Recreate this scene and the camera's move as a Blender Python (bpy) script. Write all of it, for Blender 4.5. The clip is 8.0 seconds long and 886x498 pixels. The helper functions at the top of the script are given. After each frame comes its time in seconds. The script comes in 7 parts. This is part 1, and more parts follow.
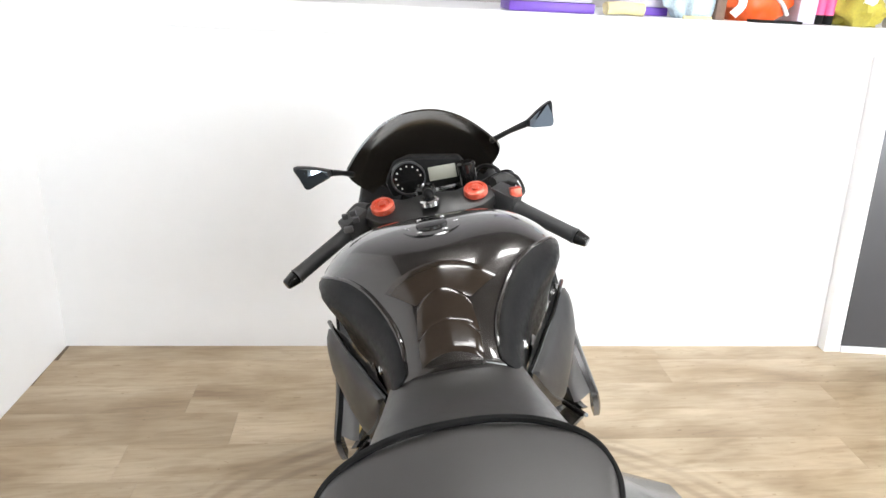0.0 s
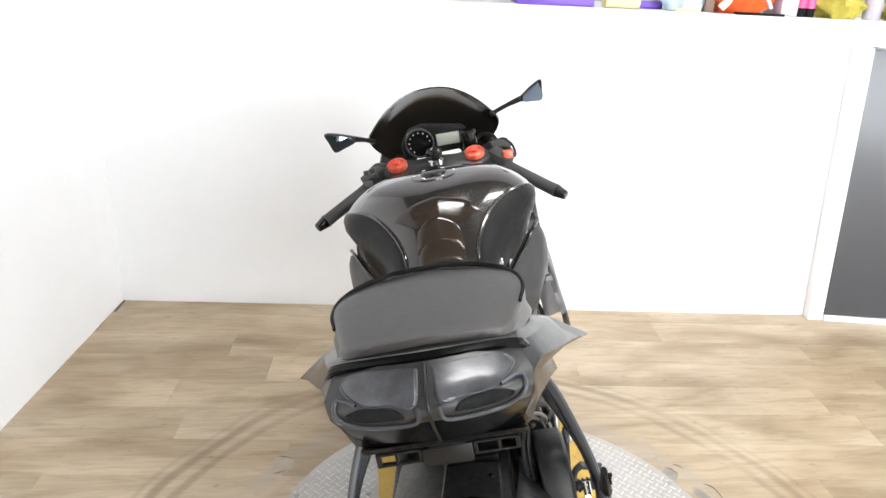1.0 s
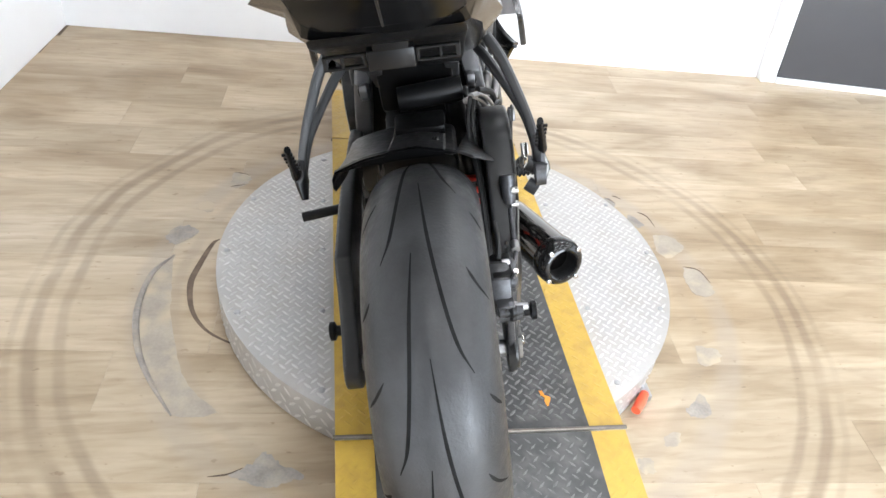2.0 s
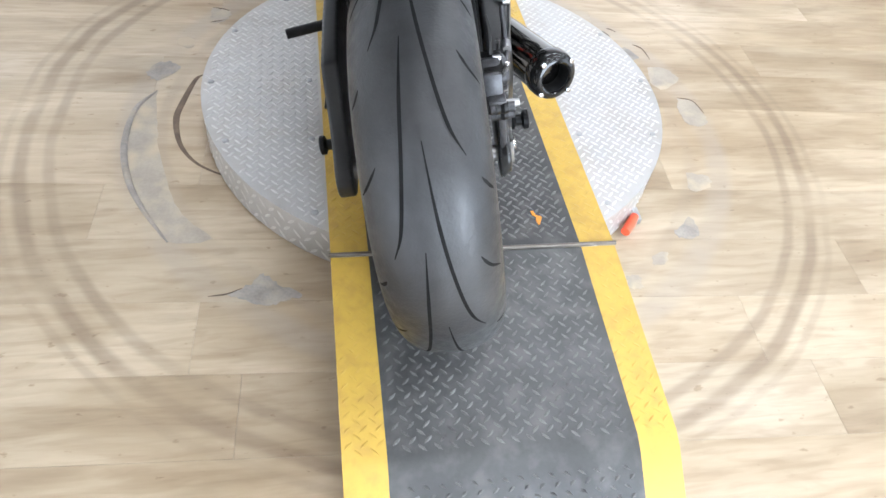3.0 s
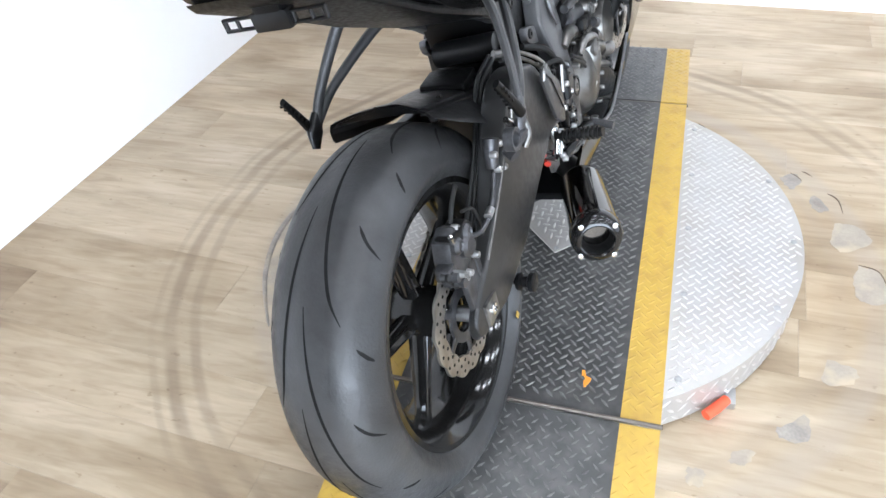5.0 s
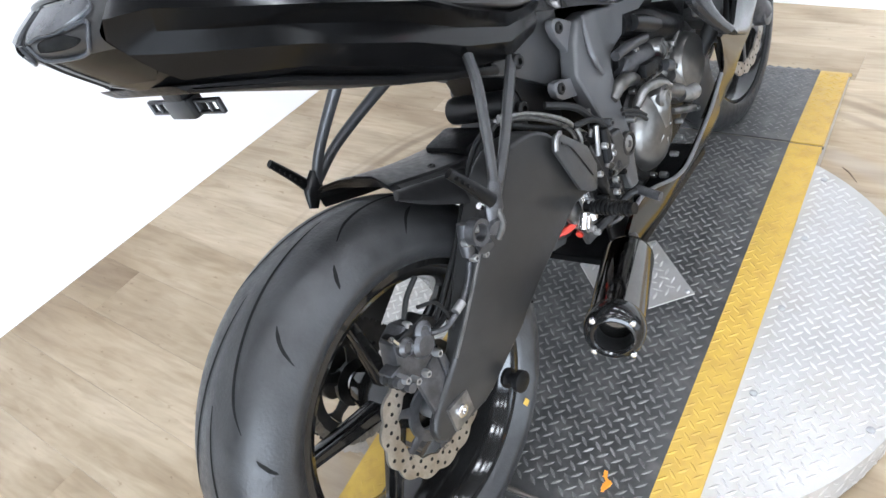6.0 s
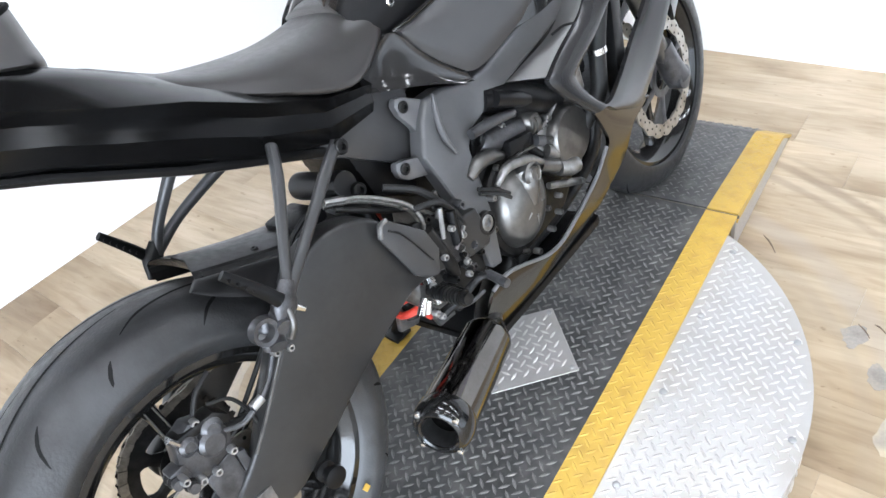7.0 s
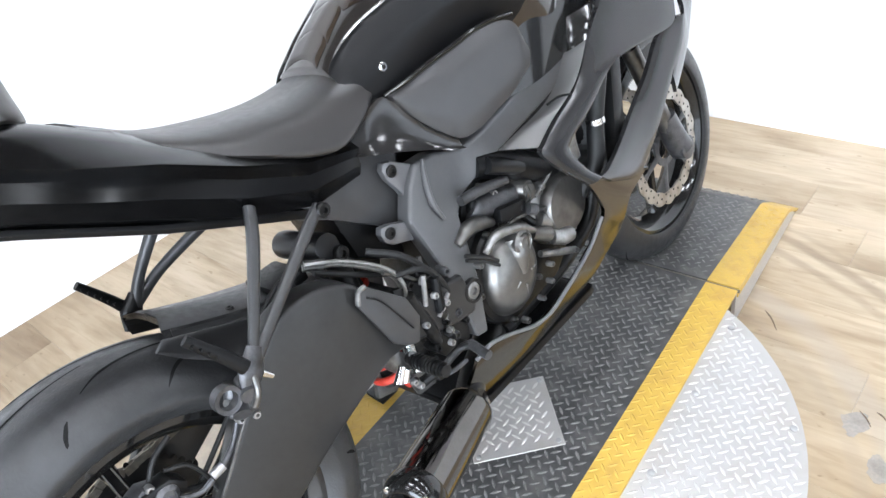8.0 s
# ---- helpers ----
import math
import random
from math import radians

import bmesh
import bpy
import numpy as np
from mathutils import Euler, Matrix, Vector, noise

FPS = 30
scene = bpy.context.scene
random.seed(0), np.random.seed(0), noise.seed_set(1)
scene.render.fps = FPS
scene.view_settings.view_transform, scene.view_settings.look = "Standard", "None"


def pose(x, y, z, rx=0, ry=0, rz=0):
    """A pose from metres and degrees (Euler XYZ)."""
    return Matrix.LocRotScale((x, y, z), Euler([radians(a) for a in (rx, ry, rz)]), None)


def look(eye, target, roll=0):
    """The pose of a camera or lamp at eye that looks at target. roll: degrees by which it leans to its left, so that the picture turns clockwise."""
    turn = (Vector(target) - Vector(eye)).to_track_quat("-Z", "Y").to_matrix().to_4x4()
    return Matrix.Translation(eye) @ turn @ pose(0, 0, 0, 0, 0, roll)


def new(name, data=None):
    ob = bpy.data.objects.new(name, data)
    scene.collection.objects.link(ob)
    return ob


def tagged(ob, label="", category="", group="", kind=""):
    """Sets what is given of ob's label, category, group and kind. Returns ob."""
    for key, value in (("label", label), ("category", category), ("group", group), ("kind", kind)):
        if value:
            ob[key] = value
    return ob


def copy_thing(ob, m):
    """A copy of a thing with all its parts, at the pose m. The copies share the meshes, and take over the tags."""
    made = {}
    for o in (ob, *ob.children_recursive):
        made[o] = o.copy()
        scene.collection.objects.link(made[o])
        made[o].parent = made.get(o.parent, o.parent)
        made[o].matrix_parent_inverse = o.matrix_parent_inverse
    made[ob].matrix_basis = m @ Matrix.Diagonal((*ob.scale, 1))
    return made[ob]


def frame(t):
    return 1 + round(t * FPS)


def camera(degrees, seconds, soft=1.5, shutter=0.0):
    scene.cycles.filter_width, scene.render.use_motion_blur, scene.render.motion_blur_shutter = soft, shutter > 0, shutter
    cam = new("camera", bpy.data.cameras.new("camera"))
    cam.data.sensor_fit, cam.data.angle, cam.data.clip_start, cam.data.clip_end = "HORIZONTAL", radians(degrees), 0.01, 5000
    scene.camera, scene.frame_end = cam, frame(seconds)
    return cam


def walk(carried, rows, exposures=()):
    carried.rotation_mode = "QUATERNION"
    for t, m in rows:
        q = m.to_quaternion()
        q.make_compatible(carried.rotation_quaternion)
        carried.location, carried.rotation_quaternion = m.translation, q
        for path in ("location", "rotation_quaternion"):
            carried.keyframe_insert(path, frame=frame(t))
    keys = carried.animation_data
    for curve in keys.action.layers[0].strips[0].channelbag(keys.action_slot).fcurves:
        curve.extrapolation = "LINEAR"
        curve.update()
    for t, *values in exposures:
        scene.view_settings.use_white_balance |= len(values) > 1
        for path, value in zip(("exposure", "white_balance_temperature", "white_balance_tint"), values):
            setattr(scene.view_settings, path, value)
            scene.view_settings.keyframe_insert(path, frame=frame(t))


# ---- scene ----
cam = camera(64.1, 8.0)
PATH = [
    (0, (-0.368, -0.986, 1.479), (-0.072, 0.851, 0.746), 3.0),
    (0.2, (-0.325, -1.034, 1.501), (-0.133, 0.801, 0.729), 2.3),
    (0.3, (-0.314, -1.07, 1.503), (-0.143, 0.782, 0.767), 1.4),
    (0.5, (-0.317, -1.134, 1.511), (-0.194, 0.724, 0.781), 1.2),
    (0.7, (-0.328, -1.21, 1.505), (-0.15, 0.656, 0.81), 2.2),
    (0.9, (-0.345, -1.293, 1.5), (-0.145, 0.562, 0.778), 2.5),
    (1, (-0.352, -1.334, 1.492), (-0.133, 0.508, 0.744), 2.9),
    (1.2, (-0.36, -1.401, 1.469), (-0.086, 0.39, 0.623), 6.1),
    (1.5, (-0.359, -1.457, 1.434), (-0.05, 0.262, 0.459), 8.3),
    (1.7, (-0.352, -1.472, 1.4), (-0.052, 0.19, 0.329), 8.2),
    (1.8, (-0.347, -1.472, 1.373), (-0.039, 0.141, 0.232), 8.2),
    (2, (-0.334, -1.478, 1.331), (-0.003, 0.055, 0.09), 8.0),
    (2.1, (-0.334, -1.48, 1.312), (-0.0, 0.015, 0.025), 7.8),
    (2.2, (-0.33, -1.485, 1.29), (0.023, -0.045, -0.053), 7.9),
    (3.3, (-0.335, -1.573, 1.243), (0.003, -0.292, -0.255), 8.2),
    (3.5, (-0.318, -1.58, 1.275), (-0.076, -0.214, -0.166), 2.1),
    (3.7, (-0.283, -1.592, 1.293), (-0.157, -0.141, -0.078), -2.8),
    (3.9, (-0.215, -1.595, 1.309), (-0.263, -0.13, -0.053), -7.1),
    (4, (-0.154, -1.603, 1.312), (-0.314, -0.135, -0.037), -9.4),
    (4.2, (-0.053, -1.619, 1.338), (-0.339, -0.126, 0.037), -10.2),
    (5.3, (0.287, -1.313, 1.358), (-0.334, 0.017, 0.0), -9.3),
    (5.5, (0.326, -1.243, 1.359), (-0.379, 0.081, 0.036), -13.2),
    (5.8, (0.393, -1.159, 1.344), (-0.48, 0.072, 0.032), -14.2),
    (6, (0.448, -1.105, 1.351), (-0.54, 0.016, 0.022), -15.7),
    (6.2, (0.509, -1.039, 1.358), (-0.571, 0.056, 0.078), -16.6),
    (6.4, (0.571, -0.983, 1.362), (-0.57, 0.036, 0.074), -16.8),
    (6.5, (0.59, -0.965, 1.356), (-0.53, 0.035, 0.036), -16.4),
    (6.6, (0.611, -0.947, 1.348), (-0.48, 0.04, -0.007), -16.4),
    (6.8, (0.632, -0.895, 1.342), (-0.427, 0.137, -0.005), -14.1),
    (7, (0.649, -0.849, 1.354), (-0.39, 0.263, 0.056), -14.4),
    (7.2, (0.667, -0.827, 1.345), (-0.371, 0.305, 0.064), -13.5),
    (7.3, (0.668, -0.817, 1.344), (-0.374, 0.326, 0.075), -12.6),
    (7.5, (0.661, -0.792, 1.356), (-0.434, 0.341, 0.125), -12.6),
    (7.7, (0.685, -0.786, 1.36), (-0.401, 0.377, 0.149), -13.4),
    (7.9, (0.672, -0.777, 1.358), (-0.413, 0.406, 0.165), -12.0),
    (8, (0.667, -0.784, 1.36), (-0.435, 0.378, 0.163), -11.7),
]
walk(cam, [(t, look(eye, target, roll)) for t, eye, target, roll in PATH], exposures=[(0, 0.13, 6700, 10), (1.5, 0.24, 6520, 10), (2.2, 0.32, 6230, 10), (3.5, 0.29, 6000, 10), (5.5, 0.2, 6000, 10), (6.5, 0.26, 6020, 10), (8, 0.42, 6080, 10)])

# ---- light and exposure ----
scene.view_settings.exposure = 0.0
world = bpy.data.worlds.new("world")
scene.world = world
world.use_nodes = True
world.node_tree.nodes["Background"].inputs[0].default_value = (0.9, 0.95, 1.0, 1)
world.node_tree.nodes["Background"].inputs[1].default_value = 0.3


# ---- materials ----
def material(name, colour, rough=0.5, metal=0.0, vary=0.12, scale=8.0, bump=0.0, bump_scale=60.0, coat=0.0, rough_vary=0.1,
             per_piece=0.0, dirt=None, dirt_amount=0.0, dirt_scale=5.0, spec=0.5, stretch=(1, 1, 1)):
    """A principled material with broad and fine variation of colour and gloss, and a fine relief."""
    m = bpy.data.materials.new(name)
    m.use_nodes = True
    n, l = m.node_tree.nodes, m.node_tree.links
    b = n["Principled BSDF"]
    tc = n.new("ShaderNodeTexCoord")
    mp = n.new("ShaderNodeMapping")
    mp.inputs["Scale"].default_value = stretch
    l.new(tc.outputs["Object"], mp.inputs["Vector"])

    def field(s, detail):
        t = n.new("ShaderNodeTexNoise")
        t.inputs["Scale"].default_value, t.inputs["Detail"].default_value = s, detail
        l.new(mp.outputs[0], t.inputs["Vector"])
        return t.outputs["Fac"]

    def spread(src, lo, hi, a=0.3, z=0.7):
        r = n.new("ShaderNodeMapRange")
        r.inputs[1].default_value, r.inputs[2].default_value = a, z
        r.inputs[3].default_value, r.inputs[4].default_value = lo, hi
        l.new(src, r.inputs[0])
        return r.outputs[0]

    def times(a, c):
        x = n.new("ShaderNodeMath")
        x.operation = "MULTIPLY"
        l.new(a, x.inputs[0])
        l.new(c, x.inputs[1])
        return x.outputs[0]

    broad, fine = field(scale, 4), field(scale * 9, 6)
    k = times(spread(broad, 1 - vary, 1 + vary), spread(fine, 1 - vary * 0.6, 1 + vary * 0.6))
    if per_piece:
        oi = n.new("ShaderNodeObjectInfo")
        k = times(k, spread(oi.outputs["Random"], 1 - per_piece, 1 + per_piece, 0, 1))
    mul = n.new("ShaderNodeVectorMath")
    mul.operation = "SCALE"
    mul.inputs[0].default_value = colour
    l.new(k, mul.inputs["Scale"])
    col = mul.outputs[0]
    if dirt:
        mx = n.new("ShaderNodeMix")
        mx.data_type = "RGBA"
        l.new(spread(field(dirt_scale, 8), 0, dirt_amount, 0.48, 0.66), mx.inputs[0])
        l.new(col, mx.inputs[6])
        mx.inputs[7].default_value = (*dirt, 1)
        col = mx.outputs[2]
    l.new(col, b.inputs["Base Color"])
    lo, hi = max(0.02, rough - rough_vary), min(1, rough + rough_vary)
    lo, hi = (max(lo, 0.29), max(hi, 0.29)) if rough >= 0.28 else (lo, min(hi, 0.26))
    l.new(spread(fine, lo, hi), b.inputs["Roughness"])
    b.inputs["Metallic"].default_value = metal
    b.inputs["Coat Weight"].default_value = coat
    b.inputs["Coat Roughness"].default_value = 0.06
    b.inputs["Specular IOR Level"].default_value = spec
    if bump:
        bp = n.new("ShaderNodeBump")
        bp.inputs["Strength"].default_value, bp.inputs["Distance"].default_value = bump, 0.002
        l.new(field(bump_scale, 8), bp.inputs["Height"])
        l.new(bp.outputs[0], b.inputs["Normal"])
    return m


def glowing(name, colour, strength):
    m = bpy.data.materials.new(name)
    m.use_nodes = True
    b = m.node_tree.nodes["Principled BSDF"]
    b.inputs["Base Color"].default_value = (*colour, 1)
    b.inputs["Emission Color"].default_value = (*colour, 1)
    b.inputs["Emission Strength"].default_value = strength
    return m


def floor_material():
    """Oak-look vinyl planks: long grain, pale and tan streaks, scuffed rings worn by the turning platform."""
    m = bpy.data.materials.new("vinyl_plank")
    m.use_nodes = True
    n, l = m.node_tree.nodes, m.node_tree.links
    b = n["Principled BSDF"]
    geo = n.new("ShaderNodeNewGeometry")
    oi = n.new("ShaderNodeObjectInfo")
    off = n.new("ShaderNodeVectorMath")
    off.operation = "MULTIPLY_ADD"
    cmb = n.new("ShaderNodeCombineXYZ")
    for i in (0, 1):
        l.new(oi.outputs["Random"], cmb.inputs[i])
    l.new(cmb.outputs[0], off.inputs[0])
    off.inputs[1].default_value = (37.0, 13.0, 0)
    l.new(geo.outputs["Position"], off.inputs[2])

    def field(scale, s, detail, dist=0.0, src=None):
        mp = n.new("ShaderNodeMapping")
        mp.inputs["Scale"].default_value = scale
        l.new(src or off.outputs[0], mp.inputs["Vector"])
        t = n.new("ShaderNodeTexNoise")
        t.inputs["Scale"].default_value, t.inputs["Detail"].default_value = s, detail
        t.inputs["Distortion"].default_value = dist
        l.new(mp.outputs[0], t.inputs["Vector"])
        return t.outputs["Fac"]

    def ramp(src, stops):
        r = n.new("ShaderNodeValToRGB")
        while len(r.color_ramp.elements) < len(stops):
            r.color_ramp.elements.new(0.5)
        for e, (p, c) in zip(r.color_ramp.elements, stops):
            e.position, e.color = p, (*c, 1)
        l.new(src, r.inputs[0])
        return r.outputs[0]

    def mix(f, a, c, mode="MIX", k=None):
        x = n.new("ShaderNodeMix")
        x.data_type, x.blend_type = "RGBA", mode
        if f is None:
            x.inputs[0].default_value = k
        else:
            l.new(f, x.inputs[0])
        l.new(a, x.inputs[6])
        if isinstance(c, tuple):
            x.inputs[7].default_value = (*c, 1)
        else:
            l.new(c, x.inputs[7])
        return x.outputs[2]

    def calc(op, a, c):
        x = n.new("ShaderNodeMath")
        x.operation = op
        for i, v in enumerate((a, c)):
            if isinstance(v, float):
                x.inputs[i].default_value = v
            else:
                l.new(v, x.inputs[i])
        return x.outputs[0]

    broad = ramp(field((1.1, 3.4, 1), 1.5, 5, 0.6), WOOD_TONES)
    grain = ramp(field((2.2, 20.0, 1), 3.0, 9, 0.7), [(0.30, (0.50, 0.45, 0.38)), (0.50, (0.82, 0.80, 0.77)), (0.68, (1, 1, 1))])
    streak = ramp(field((2.4, 13.0, 1), 2.2, 8, 0.8), [(0.36, (0.58, 0.50, 0.41)), (0.48, (1, 1, 1)), (0.60, (1, 1, 1))])
    col = mix(None, broad, grain, "MULTIPLY", 0.34)
    col = mix(None, col, streak, "MULTIPLY", 0.26)
    tone = n.new("ShaderNodeMapRange")
    tone.inputs[3].default_value, tone.inputs[4].default_value = 0.93, 1.07
    l.new(oi.outputs["Random"], tone.inputs[0])
    sc = n.new("ShaderNodeVectorMath")
    sc.operation = "SCALE"
    l.new(col, sc.inputs[0])
    l.new(tone.outputs[0], sc.inputs["Scale"])
    col = sc.outputs[0]
    # broad brown wear, and small dark specks
    wear = ramp(field((0.6, 1.0, 1), 1.3, 6, 0.5, geo.outputs["Position"]), [(0.34, (0.76, 0.69, 0.60)), (0.50, (0.97, 0.95, 0.92)), (0.66, (1.04, 1.04, 1.05))])
    col = mix(None, col, wear, "MULTIPLY", 0.85)
    speck = ramp(field((1.0, 2.2, 1), 26.0, 3, 0.0, geo.outputs["Position"]), [(0.27, (0.55, 0.48, 0.40)), (0.33, (1, 1, 1)), (0.5, (1, 1, 1))])
    col = mix(None, col, speck, "MULTIPLY", 0.6)
    # worn rings round the platform
    flat = n.new("ShaderNodeVectorMath")
    flat.operation = "MULTIPLY"
    flat.inputs[1].default_value = (1, 1, 0)
    l.new(geo.outputs["Position"], flat.inputs[0])
    ln = n.new("ShaderNodeVectorMath")
    ln.operation = "LENGTH"
    l.new(flat.outputs[0], ln.inputs[0])
    wob = field((1, 1, 1), 2.5, 4, 0.0, geo.outputs["Position"])
    rad = calc("ADD", ln.outputs["Value"], calc("MULTIPLY", calc("SUBTRACT", wob, 0.5), 0.05))
    worn = field((1, 1, 1), 3.2, 5, 0.0, geo.outputs["Position"])
    for r0, w, dark, tint in RINGS:
        d = calc("ABSOLUTE", calc("SUBTRACT", rad, r0), 0.0)
        mr = n.new("ShaderNodeMapRange")
        mr.interpolation_type = "SMOOTHSTEP"
        mr.inputs[1].default_value, mr.inputs[2].default_value = w, w * 0.25
        l.new(d, mr.inputs[0])
        wr = n.new("ShaderNodeMapRange")
        wr.inputs[1].default_value, wr.inputs[2].default_value = 0.36, 0.60
        wr.inputs[3].default_value, wr.inputs[4].default_value = dark * 0.25, dark
        l.new(worn, wr.inputs[0])
        col = mix(calc("MULTIPLY", mr.outputs[0], wr.outputs[0]), col, tint)
    l.new(col, b.inputs["Base Color"])
    rr = n.new("ShaderNodeMapRange")
    rr.inputs[3].default_value, rr.inputs[4].default_value = 0.30, 0.48
    l.new(field((1.1, 22.0, 1), 3.0, 8, 0.8), rr.inputs[0])
    l.new(rr.outputs[0], b.inputs["Roughness"])
    bp = n.new("ShaderNodeBump")
    bp.inputs["Strength"].default_value, bp.inputs["Distance"].default_value = 0.12, 0.001
    l.new(field((1.1, 30.0, 1), 4.0, 8, 0.6), bp.inputs["Height"])
    l.new(bp.outputs[0], b.inputs["Normal"])
    return m


WOOD_TONES = [(0.28, (0.306, 0.229, 0.147)), (0.44, (0.426, 0.338, 0.230)), (0.58, (0.508, 0.417, 0.300)), (0.76, (0.59, 0.492, 0.375))]
RINGS = [(1.045, 0.024, 0.55, (0.16, 0.11, 0.07)), (0.985, 0.020, 0.45, (0.17, 0.12, 0.08)), (1.09, 0.014, 0.25, (0.20, 0.15, 0.10)),
         (0.80, 0.05, 0.45, (0.36, 0.31, 0.26)), (0.72, 0.025, 0.3, (0.30, 0.24, 0.18))]
M_FLOOR = floor_material()
M_WALL = material("white_wall_paint", (0.85, 0.85, 0.855), 0.55, vary=0.015, scale=1.2, bump=0.05, bump_scale=160, rough_vary=0.05)
M_TRIM = material("white_gloss_trim", (0.84, 0.84, 0.85), 0.35, vary=0.02, scale=2, rough_vary=0.05)
M_CEIL = material("dark_ceiling", (0.10, 0.092, 0.085), 0.8, vary=0.05)
M_GREY_DOOR = material("grey_satin_door", (0.065, 0.066, 0.072), 0.26, vary=0.02, scale=1, rough_vary=0.02)
M_PLATE = material("bright_tread_plate", (0.46, 0.445, 0.425), 0.42, metal=0.5, vary=0.06, scale=9, dirt=(0.38, 0.335, 0.275), dirt_amount=0.3, dirt_scale=14)
M_BLACK_PLATE = material("black_tread_plate", (0.060, 0.060, 0.059), 0.42, metal=0.25, vary=0.2, scale=10, dirt=(0.16, 0.155, 0.147), dirt_amount=0.4, dirt_scale=22)
# Lighter than the black plate: worn tops, with their glints in the colour.
M_BLACK_TREAD = material("worn_black_tread", (0.155, 0.153, 0.149), 0.34, metal=0.5, vary=0.35, scale=30)
# Bars paler than the plate: their lit highlights put into the colour.
M_PLATE_TREAD = material("glinting_tread_bars", (0.61, 0.595, 0.57), 0.35, metal=0.6, vary=0.10, scale=30)
M_YELLOW = material("yellow_floor_paint", (0.52, 0.335, 0.056), 0.45, vary=0.06, scale=7, dirt=(0.38, 0.235, 0.05), dirt_amount=0.45, dirt_scale=30)
M_STEEL = material("galvanised_steel", (0.42, 0.42, 0.42), 0.4, metal=0.9, vary=0.12, scale=20)
M_ROD = material("dull_brown_steel", (0.17, 0.15, 0.13), 0.45, metal=0.8, vary=0.2, scale=30)
M_PATCH = material("grey_floor_filler", (0.30, 0.272, 0.242), 0.7, vary=0.2, scale=18, bump=0.3, bump_scale=90, dirt=(0.42, 0.35, 0.26), dirt_amount=0.6, dirt_scale=20)
M_PATCH_THIN = material("thin_grey_filler", (0.37, 0.32, 0.26), 0.6, vary=0.12, scale=16, dirt=(0.50, 0.41, 0.29), dirt_amount=0.9, dirt_scale=12)
M_ORANGE_SPOT = material("orange_paint", (0.80, 0.30, 0.03), 0.5, vary=0.1)
M_SCUFF = material("brown_scuff", (0.13, 0.09, 0.06), 0.7, vary=0.3, scale=30)
M_ORANGE_VINYL = material("orange_vinyl", (0.78, 0.10, 0.04), 0.45, vary=0.08, scale=20)


# ---- mesh helpers ----
def mesh_of(bm, name, smooth=True, angle=35):
    me = bpy.data.meshes.new(name)
    bmesh.ops.recalc_face_normals(bm, faces=bm.faces)
    bm.to_mesh(me)
    bm.free()
    if smooth:
        for p in me.polygons:
            p.use_smooth = True
        me.set_sharp_from_angle(angle=radians(angle))
    return me


def part(name, bm, mat, parent, label="", smooth=True, angle=35, kind=""):
    """One mesh object under a thing or a part."""
    ob = new(name, mesh_of(bm, name, smooth, angle))
    ob.data.materials.append(mat)
    ob.parent = parent
    if label:
        ob["label"] = label
    if kind:
        ob["kind"] = kind
    return ob


def thing(name, m, label, category, group="", kind=""):
    ob = new(name)
    ob.matrix_basis = m
    ob.empty_display_size = 0.1
    return tagged(ob, label, category, group, kind)


def add(bm, other):
    """Joins another bmesh into bm."""
    me = bpy.data.meshes.new("tmp")
    other.to_mesh(me)
    other.free()
    bm.from_mesh(me)
    bpy.data.meshes.remove(me)
    return bm


def block(x0, y0, z0, x1, y1, z1, bevel=0.0, seg=2):
    bm = bmesh.new()
    bmesh.ops.create_cube(bm, size=1)
    for v in bm.verts:
        v.co = Vector(((x0 + x1) / 2 + v.co.x * (x1 - x0), (y0 + y1) / 2 + v.co.y * (y1 - y0), (z0 + z1) / 2 + v.co.z * (z1 - z0)))
    if bevel:
        bmesh.ops.bevel(bm, geom=bm.edges[:], offset=bevel, segments=seg, affect="EDGES", profile=0.6)
    return bm


def prism(outline, a, b, axis="x", bevel=0.0, seg=2):
    """A plate with the given outline, from a to b along an axis; the outline's pairs are the two other axes in order."""
    bm = bmesh.new()

    def at(p, d):
        return {"x": (d, p[0], p[1]), "y": (p[0], d, p[1]), "z": (p[0], p[1], d)}[axis]

    lo = [bm.verts.new(at(p, a)) for p in outline]
    hi = [bm.verts.new(at(p, b)) for p in outline]
    bm.faces.new(lo)
    bm.faces.new(hi[::-1])
    for i in range(len(outline)):
        j = (i + 1) % len(outline)
        bm.faces.new((lo[i], hi[i], hi[j], lo[j]))
    bmesh.ops.recalc_face_normals(bm, faces=bm.faces)
    if bevel:
        bmesh.ops.bevel(bm, geom=bm.edges[:], offset=bevel, segments=seg, affect="EDGES", profile=0.6)
    return bm


def spline(points, steps=6):
    """A smooth curve through points of any dimension."""
    p = [np.array(q, float) for q in points]
    p = [2 * p[0] - p[1], *p, 2 * p[-1] - p[-2]]
    out = []
    for i in range(1, len(p) - 2):
        for s in range(steps):
            t = s / steps
            a, b, c, d = p[i - 1], p[i], p[i + 1], p[i + 2]
            out.append(0.5 * (2 * b + (c - a) * t + (2 * a - 5 * b + 4 * c - d) * t * t + (3 * b - a - 3 * c + d) * t ** 3))
    out.append(p[-2])
    return out


def skin(rings, closed=True, caps=True):
    """A surface over rings of equal counts."""
    bm = bmesh.new()
    vs = [[bm.verts.new(tuple(p)) for p in r] for r in rings]
    k = len(rings[0])
    for a, b in zip(vs, vs[1:]):
        for i in range(k if closed else k - 1):
            j = (i + 1) % k
            bm.faces.new((a[i], a[j], b[j], b[i]))
    if caps and closed:
        bm.faces.new(vs[0][::-1])
        bm.faces.new(vs[-1])
    return bm


